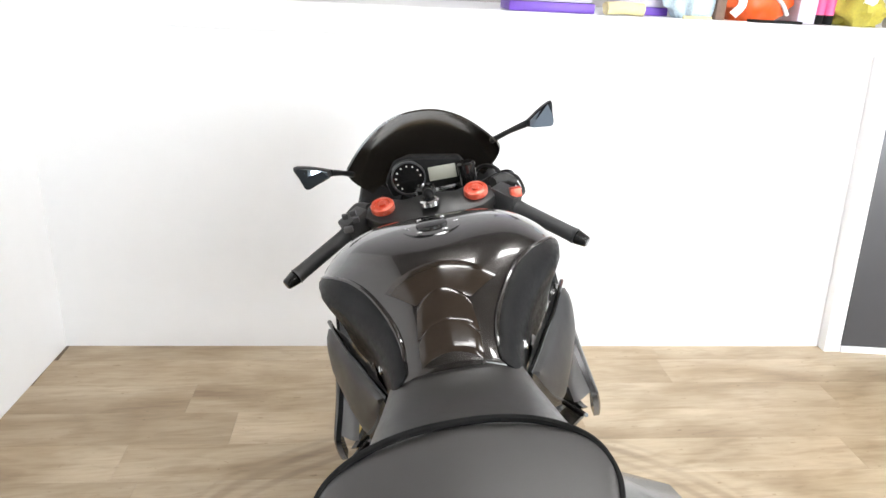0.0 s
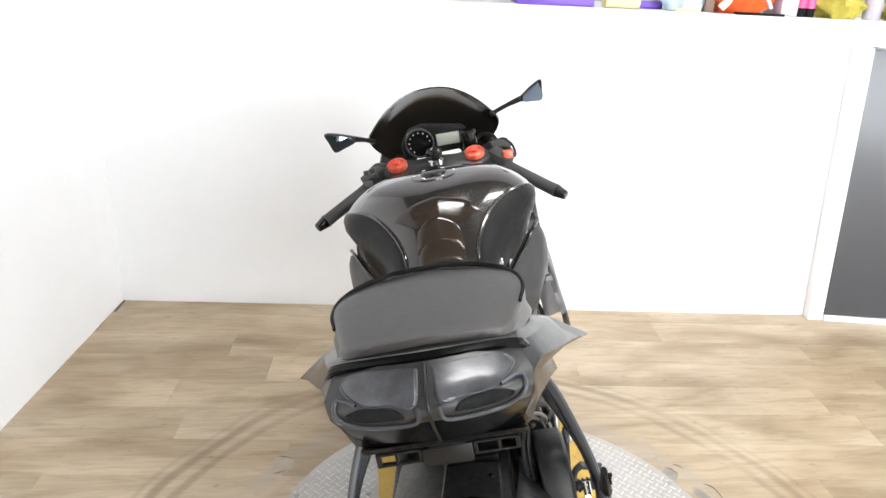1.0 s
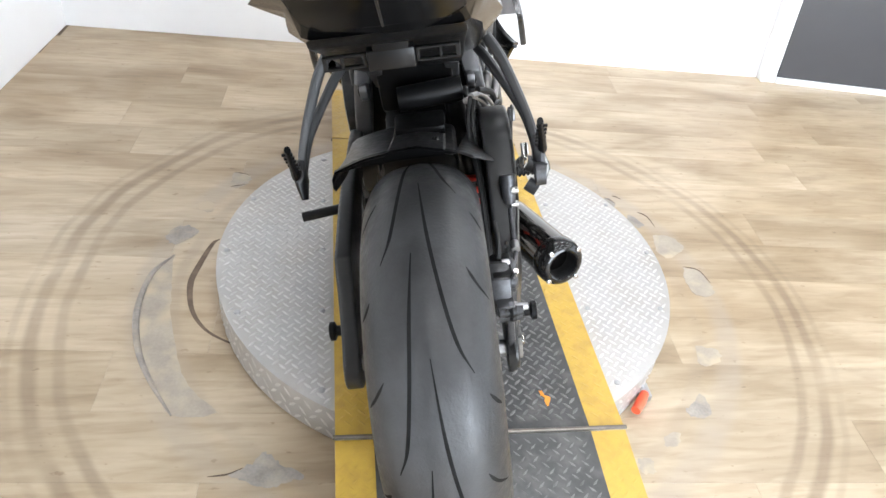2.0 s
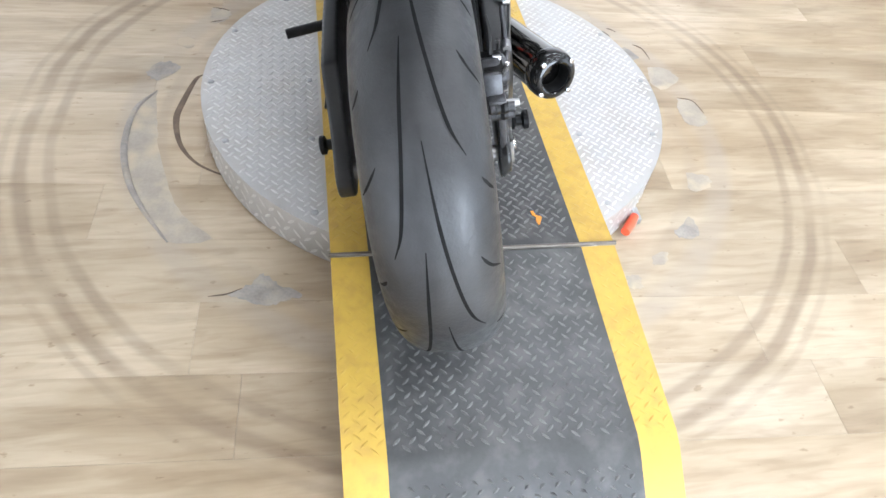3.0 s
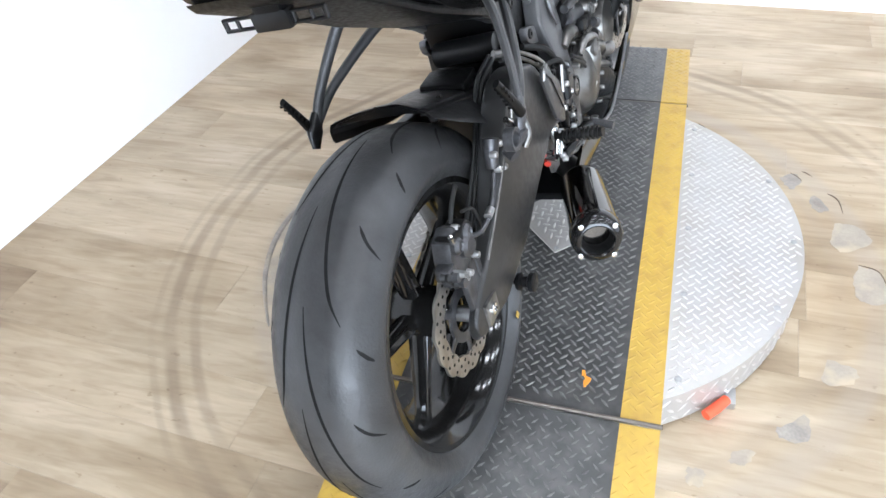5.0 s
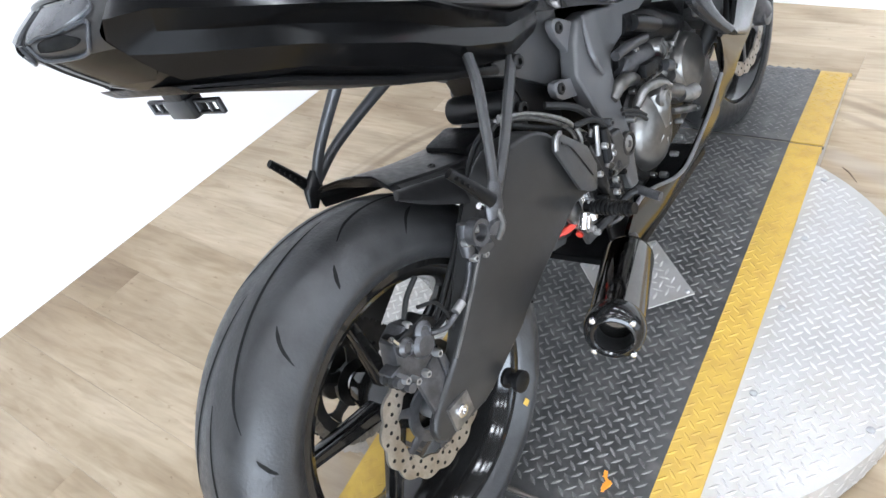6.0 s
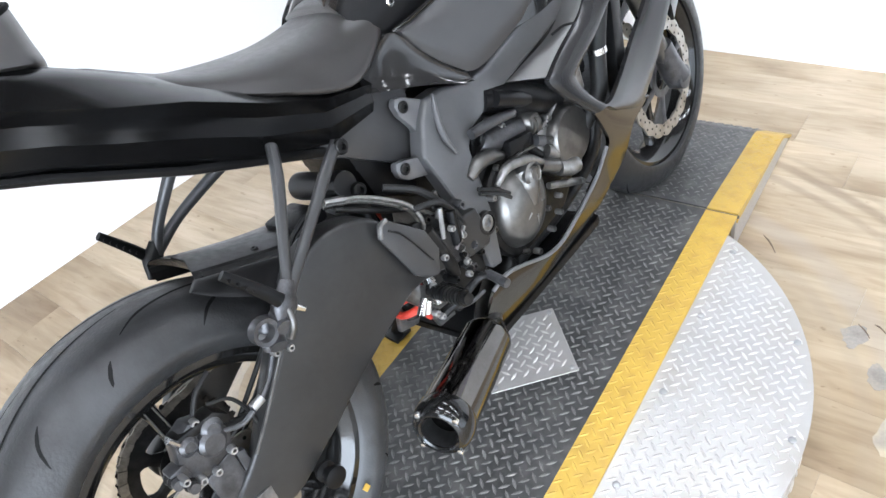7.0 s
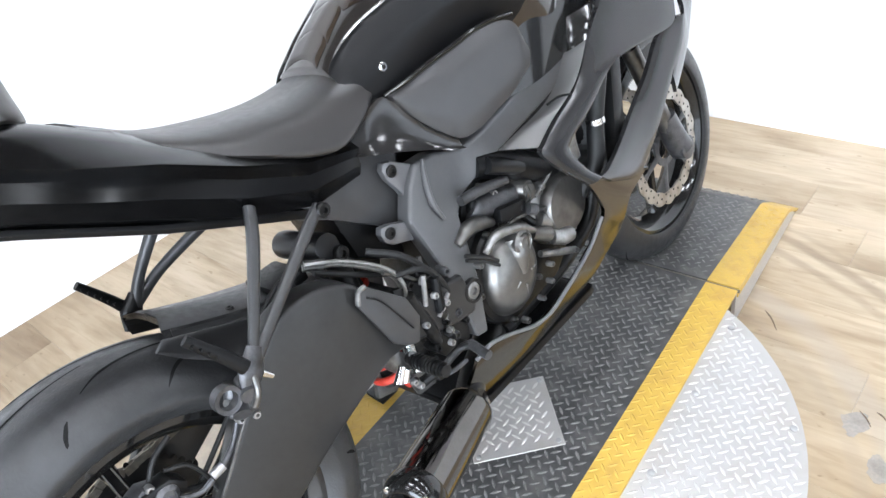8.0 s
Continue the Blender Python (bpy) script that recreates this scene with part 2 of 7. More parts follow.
def tube(points, r, sides=12, steps=6, flat=1.0, caps=True):
    """A round bar along a smooth curve; r is a radius or a list of radii, flat squeezes it sideways."""
    pts = spline(points, steps) if len(points) > 2 else [np.array(q, float) for q in points]
    rs = [r] * len(pts) if isinstance(r, (int, float)) else list(np.interp(np.linspace(0, 1, len(pts)), np.linspace(0, 1, len(r)), r))
    rings, side = [], None
    for i, p in enumerate(pts):
        d = Vector(pts[min(i + 1, len(pts) - 1)] - pts[max(i - 1, 0)]).normalized()
        if side is None:
            side = d.cross(Vector((0, 0, 1)) if abs(d.z) < 0.9 else Vector((1, 0, 0))).normalized()
        side = (side - d * side.dot(d)).normalized()
        up = d.cross(side)
        rings.append([Vector(p) + (side * math.cos(2 * math.pi * k / sides) * flat + up * math.sin(2 * math.pi * k / sides)) * rs[i] for k in range(sides)])
    return skin(rings, caps=caps)


def lathe(profile, centre=(0, 0, 0), axis="x", sides=48, closed=False):
    """Turns a profile of (along, radius) pairs round an axis. closed: the profile is a loop."""
    bm = bmesh.new()
    rings = []
    for k in range(sides):
        a = 2 * math.pi * k / sides
        c, s = math.cos(a), math.sin(a)
        row = []
        for d, r in profile:
            q = {"x": (d, r * c, r * s), "y": (r * s, d, r * c), "z": (r * c, r * s, d)}[axis]
            row.append(bm.verts.new(Vector(centre) + Vector(q)))
        rings.append(row)
    m = len(profile)
    for k in range(sides):
        a, b = rings[k], rings[(k + 1) % sides]
        for i in range(m if closed else m - 1):
            j = (i + 1) % m
            bm.faces.new((a[i], b[i], b[j], a[j]))
    if not closed:
        for i in (0, m - 1):
            if profile[i][1] > 1e-6:
                f = [rings[k][i] for k in range(sides)]
                bm.faces.new(f if i else f[::-1])
        bmesh.ops.remove_doubles(bm, verts=bm.verts, dist=1e-7)
    return bm


def mirrored(bm):
    """The same mesh on the other side of x = 0."""
    for v in bm.verts:
        v.co.x = -v.co.x
    bmesh.ops.reverse_faces(bm, faces=bm.faces)
    return bm


def moved(bm, m):
    bmesh.ops.transform(bm, matrix=m, verts=bm.verts)
    return bm


# ---- the room ----
CORNER, RIGHT = Vector((-1.446, 1.696, 0)), Vector((1.800, 1.519, 0))
ALONG = (RIGHT - CORNER).normalized()
WALL_TURN = math.degrees(math.atan2(ALONG.y, ALONG.x))
LEDGE, CEILING = 1.352, 2.9
room_back = pose(CORNER.x, CORNER.y, 0, 0, 0, WALL_TURN)


def setting(name, bm, mat, m=None, label="", category="", smooth=False):
    ob = new(name, mesh_of(bm, name, smooth))
    ob.data.materials.append(mat)
    if m is not None:
        ob.matrix_basis = m
    return tagged(ob, label, category, kind="structure")


# low wall in front of the platform, with a capping board, and the recess above it
setting("wall_north", block(-0.1, 0, 0, 3.20, 0.14, LEDGE - 0.02), M_WALL, room_back, "white painted low partition wall", "wall")
cap = block(0.03, -0.012, LEDGE - 0.095, 3.225, 0.0, LEDGE, 0.0015)
setting("trim", cap, M_TRIM, room_back, "white painted board along the wall top", "trim")
setting("ledge", block(-0.1, -0.0, LEDGE - 0.02, 3.30, 0.75, LEDGE + 0.002), M_TRIM, room_back, "white shelf on top of the partition wall", "shelf")
setting("wall_recess", block(-0.1, 0.75, 0, 5.2, 0.85, CEILING), material("pale_grey_wall", (0.48, 0.47, 0.48), 0.6, vary=0.03, scale=1.5), room_back, "pale grey wall behind the shelf", "wall")
# door jamb and the grey door beside it, sheared by SLANT to fit the camera's view
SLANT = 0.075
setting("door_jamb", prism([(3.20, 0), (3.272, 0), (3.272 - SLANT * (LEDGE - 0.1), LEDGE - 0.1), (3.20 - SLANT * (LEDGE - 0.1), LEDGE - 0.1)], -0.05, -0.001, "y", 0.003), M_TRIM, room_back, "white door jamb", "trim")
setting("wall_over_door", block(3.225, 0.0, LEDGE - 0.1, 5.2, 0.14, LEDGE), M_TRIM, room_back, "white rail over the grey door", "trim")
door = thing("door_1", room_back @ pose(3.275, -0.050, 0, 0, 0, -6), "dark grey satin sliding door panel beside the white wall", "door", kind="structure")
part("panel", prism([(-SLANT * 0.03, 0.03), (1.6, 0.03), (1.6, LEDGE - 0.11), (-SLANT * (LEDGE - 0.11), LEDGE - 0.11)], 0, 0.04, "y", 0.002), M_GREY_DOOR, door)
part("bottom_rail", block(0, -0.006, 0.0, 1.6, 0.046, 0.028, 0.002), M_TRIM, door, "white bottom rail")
# side and rear walls, ceiling
left_dir = Vector((-0.234, -2.396, 0)).normalized()
left_m = pose(CORNER.x, CORNER.y, 0, 0, 0, math.degrees(math.atan2(left_dir.y, left_dir.x)))
setting("wall_west", block(-0.85, -0.12, 0, 6.2, 0.0, CEILING), M_WALL, left_m, "white painted side wall", "wall")
# Unseen wall; its lit opening is assumed from bluish reflections.
south = bmesh.new()
for q in ((-2.3, 0, 0.2, CEILING), (3.9, 0, 5.4, CEILING), (0.2, 2.5, 3.9, CEILING)):
    add(south, block(q[0], -4.5, q[1], q[2], -4.4, q[3]))
setting("wall_south", south, material("grey_back_wall", (0.13, 0.13, 0.135), 0.6, vary=0.03), None, "dark grey wall with a wide open doorway behind the camera", "wall")
setting("backdrop", block(-6, -7.1, -0.1, 8, -7.0, 5), glowing("overcast_daylight", (0.86, 0.93, 1.0), 12.0), None, "pale blue daylight outside the doorway", "backdrop")
setting("ground", block(-6, -7.0, -0.12, 8, -4.6, -0.01), M_SCUFF, None, "dark paving outside the doorway", "ground")
# East wall, opening and glowing sheet are unseen, added to light the right side.
east = bmesh.new()
for q in ((-4.5, 0, -3.4, CEILING), (1.3, 0, 2.6, CEILING), (-3.4, 2.45, 1.3, CEILING)):
    add(east, block(4.6, q[0], q[1], 4.7, q[2], q[3]))
setting("wall_east", east, material("pale_far_wall", (0.48, 0.48, 0.48), 0.6, vary=0.03), None, "unseen pale grey side wall with an opening added for light", "wall")
setting("backdrop_east", block(6.6, -7.0, -0.1, 6.7, 5, 5), glowing("east_side_glow", (0.90, 0.95, 1.0), 1.6), None, "unseen glowing sheet added to light the right side", "backdrop")
setting("ground_east", block(5.4, -7.0, -0.12, 6.6, 5, -0.01), M_SCUFF, None, "unseen dark slab outside the east opening", "ground")
setting("ceiling", block(-2.4, -4.6, CEILING, 5.4, 2.7, CEILING + 0.1), M_CEIL, None, "dark grey ceiling", "ceiling")
setting("floor_base", block(-2.4, -4.6, -0.12, 5.4, 2.7, -0.006), M_SCUFF, None, "screed under the floor planks", "floor")


def ceiling_light():
    lamp = thing("ceiling_light", pose(0, 0, CEILING), "small white ceiling light fitting, lit", "ceiling light", "ceiling lights")
    fr = bmesh.new()
    for q in ((-0.32, -0.10, -0.05, -0.30, 0.10, 0), (0.30, -0.10, -0.05, 0.32, 0.10, 0), (-0.30, -0.10, -0.05, 0.30, -0.08, 0), (-0.30, 0.08, -0.05, 0.30, 0.10, 0)):
        add(fr, block(*q))
    part("frame", fr, M_TRIM, lamp)
    part("diffuser", block(-0.30, -0.08, -0.04, 0.30, 0.08, -0.02), LAMP_GLOW, lamp, "glowing white diffuser")
    return lamp


LAMP_GLOW = glowing("lamp_diffuser", (0.97, 0.98, 1.0), 38.0)
first = ceiling_light()
first.matrix_basis = pose(-0.15, -0.5, CEILING)
# Unseen fittings; grid and glow chosen to balance the brightness.
lamp_places = [(x, y) for y in (-3.4, -1.9, -0.5, 1.0) for x in (-0.15, 1.0, 2.15, 3.3)]
for p in lamp_places:
    if p == (-0.15, -0.5):
        continue
    copy_thing(first, pose(*p, CEILING))


# ---- the turning platform ----
DISC_R, TOP, HALF, BAND, JOINT = 0.610, 0.117, 0.310, 0.078, 0.594


def lozenge(bm, x, y, z, ang, l=0.0128, w=0.0032, h=0.0012):
    """One raised bar of a tread plate."""
    c, s = math.cos(ang), math.sin(ang)
    pts = [(-l, 0, 0), (-l * 0.35, -w, 0), (l * 0.35, -w, 0), (l, 0, 0), (l * 0.35, w, 0), (-l * 0.35, w, 0), (-l * 0.45, 0, h), (l * 0.45, 0, h)]
    v = [bm.append((x + a * c - b * s, y + a * s + b * c, z + d)) or len(bm) - 1 for a, b, d in pts]
    return [(v[0], v[1], v[6]), (v[1], v[2], v[7], v[6]), (v[2], v[3], v[7]), (v[3], v[4], v[7]), (v[4], v[5], v[6], v[7]), (v[5], v[0], v[6])]


def tread(name, inside, x0, x1, y0, y1, height, mat, parent, pitch=0.0200, label=""):
    """The raised bars of a tread plate, in alternate directions, where inside(x, y) holds."""
    verts, faces = [], []
    reach = int(1.5 * max(x1 - x0, y1 - y0) / pitch)
    d = pitch * math.sqrt(0.5)
    for i in range(-reach, reach + 1):
        for j in range(-reach, reach + 1):
            x, y = (x0 + x1) / 2 + (i - j) * d, (y0 + y1) / 2 + (i + j) * d
            if x0 <= x <= x1 and y0 <= y <= y1 and inside(x, y):
                faces += lozenge(verts, x, y, height(x, y), math.radians(45 if (i + j) % 2 else 135))
    me = bpy.data.meshes.new(name)
    me.from_pydata(verts, [], faces)
    me.materials.append(mat)
    ob = new(name, me)
    ob.parent = parent
    ob["kind"] = "stuff"
    if label:
        ob["label"] = label
    return ob


turntable = thing("turntable", pose(0, 0, 0), "round aluminium tread plate turntable with a black and yellow track", "turntable")
part("disc", lathe([(0.012, 0), (0.012, DISC_R - 0.006), (TOP - 0.004, DISC_R - 0.004), (TOP - 0.001, DISC_R - 0.002), (TOP - 0.0, DISC_R - 0.006), (TOP - 0.0, 0)], axis="z", sides=128), M_PLATE, turntable, "bright aluminium tread plate disc", angle=30)
tread("disc_tread", lambda x, y: HALF + 0.012 < abs(x) and math.hypot(x, y) < DISC_R - 0.014, -0.6, 0.6, -0.6, 0.6, lambda x, y: TOP, M_PLATE_TREAD, turntable)
skirt_v, skirt_f = [], []
for k in range(130):
    for row in range(3):
        a = 2 * math.pi * (k + 0.5 * (row % 2)) / 130
        c, s = math.cos(a), math.sin(a)
        o, t_, up_ = Vector((c, s, 0)), Vector((-s, c, 0)), Vector((0, 0, 1))
        base = o * (DISC_R - 0.0045) + up_ * (0.028 + row * 0.030)
        d = (t_ + up_ * (1 if (k + row) % 2 else -1)).normalized()
        e = d.cross(o)
        n0 = len(skirt_v)
        skirt_v += [tuple(base + d * q * 0.0150 + e * w * 0.0038 + o * h) for q, w, h in ((-1, 0, 0), (-0.35, -1, 0), (0.35, -1, 0), (1, 0, 0), (0.35, 1, 0), (-0.35, 1, 0), (-0.45, 0, 0.0016), (0.45, 0, 0.0016))]
        skirt_f += [tuple(n0 + q for q in f) for f in ((0, 1, 6), (1, 2, 7, 6), (2, 3, 7), (3, 4, 7), (4, 5, 6, 7), (5, 0, 6))]
me = bpy.data.meshes.new("skirt_tread")
me.from_pydata(skirt_v, [], skirt_f)
me.materials.append(M_PLATE_TREAD)
sk = new("skirt_tread", me)
sk.parent = turntable
sk["kind"] = "stuff"
for s in (-1, 1):
    for x, y in ((0.585, 0.010), (0.536, 0.246), (0.538, -0.222), (0.338, 0.466), (0.338, 0.242), (0.338, 0.015), (0.338, -0.219), (0.337, -0.466)):
        part("bolt", lathe([(TOP, 0.0075), (TOP + 0.002, 0.0075), (TOP + 0.0035, 0.004), (TOP + 0.0035, 0)], (s * x, y, 0), "z", 10), M_STEEL, turntable)
T2 = TOP + 0.005
part("track_plate", block(-HALF + BAND, -JOINT + 0.002, TOP - 0.002, HALF - BAND, JOINT - 0.002, T2), M_BLACK_PLATE, turntable, "black painted tread plate track")
for s in (-1, 1):
    part("yellow_edge", block(s * HALF, -JOINT + 0.002, TOP - 0.002, s * (HALF - BAND), JOINT - 0.002, T2), M_YELLOW, turntable, "yellow painted edge of the track")
    tread("edge_tread", lambda x, y: HALF - BAND + 0.007 < x * s < HALF - 0.008, -0.305, 0.305, -JOINT + 0.02, JOINT - 0.01, lambda x, y: T2, M_YELLOW, turntable)
tread("track_tread", lambda x, y: abs(x) < HALF - BAND - 0.007, -0.305, 0.305, -JOINT + 0.02, JOINT - 0.01, lambda x, y: T2, M_BLACK_TREAD, turntable)
part("hatch_plate", moved(block(-0.097, -0.097, T2 + 0.0015, 0.097, 0.097, T2 + 0.0045, 0.001, 1), pose(0.028, -0.010, 0, 0, 0, 44)), M_PLATE, turntable, "square bright tread plate cover")
hatch_m = pose(0.028, -0.010, 0, 0, 0, 44)
hatch_tread = tread("hatch_tread", lambda x, y: max(abs(x), abs(y)) < 0.085, -0.081, 0.085, -0.081, 0.085, lambda x, y: T2 + 0.0045, M_PLATE_TREAD, turntable)
hatch_tread.matrix_basis = hatch_m
for x, y in ((0.085, 0.085), (-0.085, 0.085), (0.085, -0.085), (-0.085, -0.085)):
    q = hatch_m @ Vector((x, y, 0))
    part("bolt", lathe([(T2 + 0.004, 0.006), (T2 + 0.006, 0.006), (T2 + 0.0075, 0.003), (T2 + 0.0075, 0)], (q.x, q.y, 0), "z", 10), M_STEEL, turntable)
RAMP_END, RAMP_LOW = 0.43, 0.080


def ramp(sign, label):
    r = thing("ramp", pose(0, sign * JOINT, 0, 0, 0, 0 if sign > 0 else 180), label, "ramp", "turntable ramps")
    L = RAMP_END

    def z(y):
        return T2 + (RAMP_LOW - T2) * (y / L)

    def strip(xa, xb):
        bm = bmesh.new()
        prof = [(0.007, T2 - 0.03), (0.007, T2), (L, z(L)), (L + 0.03, z(L) - 0.012), (L + 0.13, 0.006), (L + 0.135, 0.001), (L + 0.12, 0.001), (L + 0.025, z(L) - 0.020), (L - 0.01, z(L) - 0.012)]
        return prism(prof, xa, xb, "x")
    part("plate", strip(-HALF + BAND, HALF - BAND), M_BLACK_PLATE, r, "black painted tread plate")
    for s in (-1, 1):
        part("yellow_edge", strip(min(s * HALF, s * (HALF - BAND)), max(s * HALF, s * (HALF - BAND))), M_YELLOW, r, "yellow painted edge")
        part("side_plate", prism([(0.003, 0.002), (0.003, T2 - 0.006), (L, z(L) - 0.006), (L + 0.03, z(L) - 0.02), (L + 0.11, 0.002)], s * (HALF - 0.012), s * (HALF - 0.003), "x"), M_PLATE, r, "bright aluminium side plate")
        tread("edge_tread", lambda x, y: HALF - BAND + 0.007 < x * s < HALF - 0.008, -0.305, 0.305, 0.016, L - 0.006, lambda x, y: z(y), M_YELLOW, r)
    tread("plate_tread", lambda x, y: abs(x) < HALF - BAND - 0.007, -0.305, 0.305, 0.016, L - 0.006, lambda x, y: z(y), M_BLACK_TREAD, r)

    def skirt(y):
        return z(L) - 0.012 - (z(L) - 0.018) * (y - L - 0.03) / 0.10

    tread("flap_tread", lambda x, y: abs(x) < HALF - BAND - 0.007, -0.305, 0.305, L + 0.040, L + 0.115, lambda x, y: skirt(y), M_BLACK_TREAD, r)
    return r


front_ramp = ramp(1, "black tread plate ramp with yellow edges before the front wheel")
rear_ramp = ramp(-1, "black tread plate ramp with yellow edges behind the rear wheel")
# No rod at the front: a dark bar added for the joint's gap line.
part("hinge_rod", tube([(-HALF - 0.004, 0.002, T2 - 0.006), (HALF + 0.004, 0.002, T2 - 0.006)], 0.0045, 10), M_ROD, front_ramp, "dull dark bar filling the joint gap")
part("hinge_rod", tube([(-HALF - 0.004, 0.0, T2 + 0.001), (HALF + 0.004, 0.0, T2 + 0.001)], 0.0045, 10), M_ROD, rear_ramp, "bare steel hinge rod")
lever = thing("release_lever", pose(0.448, -0.438, 0.0, 0, 0, 0), "steel release lever with a bright red rubber grip beside the turntable", "lever")
part("shaft", tube([(-0.06, 0.07, 0.045), (-0.03, 0.035, 0.042), (0.0, 0.03, 0.03)], 0.006), M_STEEL, lever)
part("yoke", block(-0.012, 0.005, 0.0, 0.02, 0.05, 0.022, 0.004), M_STEEL, lever)
part("grip", tube([(0.0, 0.012, 0.024), (-0.02, -0.014, 0.026), (-0.042, -0.04, 0.026)], [0.0110, 0.0125, 0.0115], 14), M_ORANGE_VINYL, lever, "red rubber grip")


# ---- the motorcycle; x to its right, y ahead, z up from the rear tyre's contact ----
M_TYRE = material("tyre_rubber", (0.025, 0.0252, 0.0258), 0.42, spec=0.45, vary=0.25, scale=7, bump=0.25, bump_scale=220, dirt=(0.075, 0.077, 0.080), dirt_amount=0.6, dirt_scale=4)
# Darker, evener rubber for the front tyre.
M_TYRE_DARK = material("dark_tyre_rubber", (0.017, 0.017, 0.0175), 0.42, spec=0.4, vary=0.15, scale=7, bump=0.2, bump_scale=220)
M_GROOVE = material("tread_groove", (0.006, 0.006, 0.006), 0.8, spec=0.2)
M_GLOSS = material("gloss_black_paint", (0.008, 0.0078, 0.0076), 0.12, vary=0.06, rough_vary=0.04)
M_PAINT = material("satin_pearl_paint", (0.022, 0.0215, 0.022), 0.25, metal=0.3, vary=0.05, scale=6, rough_vary=0.03)
M_TANK = material("dark_pearl_tank_paint", (0.024, 0.0205, 0.0185), 0.24, metal=0.5, vary=0.04, scale=6, coat=1.0, rough_vary=0.03)
M_BROWN_GLOSS = material("smoked_brown_resin", (0.026, 0.019, 0.014), 0.14, vary=0.06, scale=12, rough_vary=0.03)
M_LUG = material("bare_frame_lug", (0.15, 0.15, 0.155), 0.36, metal=0.5, vary=0.07, scale=14)
M_KNEE = material("satin_knee_panel", (0.035, 0.034, 0.034), 0.34, spec=0.32, vary=0.05, scale=6, bump=0.03, bump_scale=600, rough_vary=0.03)
M_COVER = material("satin_cover_paint", (0.036, 0.035, 0.0345), 0.13, metal=0.6, vary=0.06, scale=8, rough_vary=0.03)
M_MIRROR_PAINT = material("gloss_dark_metallic", (0.105, 0.099, 0.088), 0.13, metal=1.0, vary=0.08, scale=8, rough_vary=0.03)
M_SATIN = material("satin_black_paint", (0.006, 0.006, 0.0064), 0.30, vary=0.05, scale=9, bump=0.04, bump_scale=500, rough_vary=0.04, spec=0.35)
M_PLASTIC = material("black_plastic", (0.0035, 0.0035, 0.0038), 0.40, vary=0.1, scale=14, bump=0.12, bump_scale=520, spec=0.2)
M_FRAME = material("grey_frame_casting", (0.090, 0.090, 0.092), 0.33, metal=0.35, vary=0.06, scale=12, bump=0.08, bump_scale=260)
M_ARM = material("dark_swingarm_paint", (0.018, 0.0178, 0.0175), 0.33, metal=0.1, vary=0.2, scale=9, bump=0.06, bump_scale=240, dirt=(0.034, 0.0335, 0.033), dirt_amount=0.4, dirt_scale=8)
M_SEAT = material("black_vinyl", (0.024, 0.022, 0.0208), 0.34, vary=0.05, scale=9, bump=0.08, bump_scale=900, rough_vary=0.04, spec=0.6)
# Seat vinyl made lighter and glossier for the pad's bright sheen.
M_PAD = material("glossy_pad_vinyl", (0.030, 0.0275, 0.026), 0.33, vary=0.05, scale=9, bump=0.08, bump_scale=900, rough_vary=0.04, spec=1.0)
M_ALU = material("cast_aluminium", (0.25, 0.246, 0.24), 0.34, metal=0.85, vary=0.15, scale=22, dirt=(0.06, 0.057, 0.053), dirt_amount=0.65, dirt_scale=30)
M_CASE = material("grey_engine_casting", (0.14, 0.136, 0.129), 0.32, metal=0.85, vary=0.12, scale=10, rough_vary=0.04, dirt=(0.055, 0.053, 0.05), dirt_amount=0.45, dirt_scale=30)
M_ENGINE = material("dark_engine_casting", (0.007, 0.007, 0.0072), 0.36, metal=0.3, vary=0.25, scale=25, spec=0.35, dirt=(0.04, 0.038, 0.035), dirt_amount=0.4, dirt_scale=35)
M_CHROME = material("bright_steel", (0.70, 0.70, 0.70), 0.18, metal=1.0, vary=0.08, scale=25)
M_DISC = material("brake_disc_steel", (0.36, 0.335, 0.30), 0.34, metal=0.85, vary=0.16, scale=30, dirt=(0.18, 0.15, 0.11), dirt_amount=0.6, dirt_scale=25)
M_CALIPER = material("grey_caliper", (0.075, 0.075, 0.079), 0.36, metal=0.55, vary=0.25, scale=35, dirt=(0.02, 0.0195, 0.019), dirt_amount=0.6, dirt_scale=40)
M_CARBON = material("black_chrome_sleeve", (0.11, 0.104, 0.097), 0.10, metal=1.0, vary=0.10, scale=20, rough_vary=0.06)
M_RED = material("red_anodised", (0.66, 0.095, 0.05), 0.30, metal=0.4, vary=0.12, scale=40, dirt=(0.75, 0.35, 0.28), dirt_amount=0.35, dirt_scale=60)
M_REDPAINT = material("red_spring", (0.55, 0.05, 0.03), 0.4, vary=0.15, scale=30)
M_GREY_TAIL = material("smoked_lens", (0.060, 0.061, 0.066), 0.20, vary=0.2, scale=30, spec=0.5, rough_vary=0.03, dirt=(0.025, 0.025, 0.027), dirt_amount=0.6, dirt_scale=45)
M_TAIL = material("satin_tail_paint", (0.0032, 0.0032, 0.0034), 0.19, vary=0.05, scale=8, rough_vary=0.03, spec=0.22)
M_GREY_PANEL_DARK = material("dark_lamp_panel", (0.026, 0.025, 0.0245), 0.29, vary=0.12, scale=16, rough_vary=0.05)
M_HUGGER = material("satin_hugger_plastic", (0.013, 0.013, 0.0133), 0.34, vary=0.12, scale=9, bump=0.05, bump_scale=400, spec=0.4, dirt=(0.035, 0.035, 0.036), dirt_amount=0.35, dirt_scale=12)
M_SUBFRAME = material("dark_subframe_casting", (0.050, 0.050, 0.051), 0.34, metal=0.3, vary=0.06, scale=12, bump=0.08, bump_scale=260)
M_LENS_EDGE = material("grey_lens_edge", (0.035, 0.038, 0.044), 0.28, vary=0.08, scale=14)
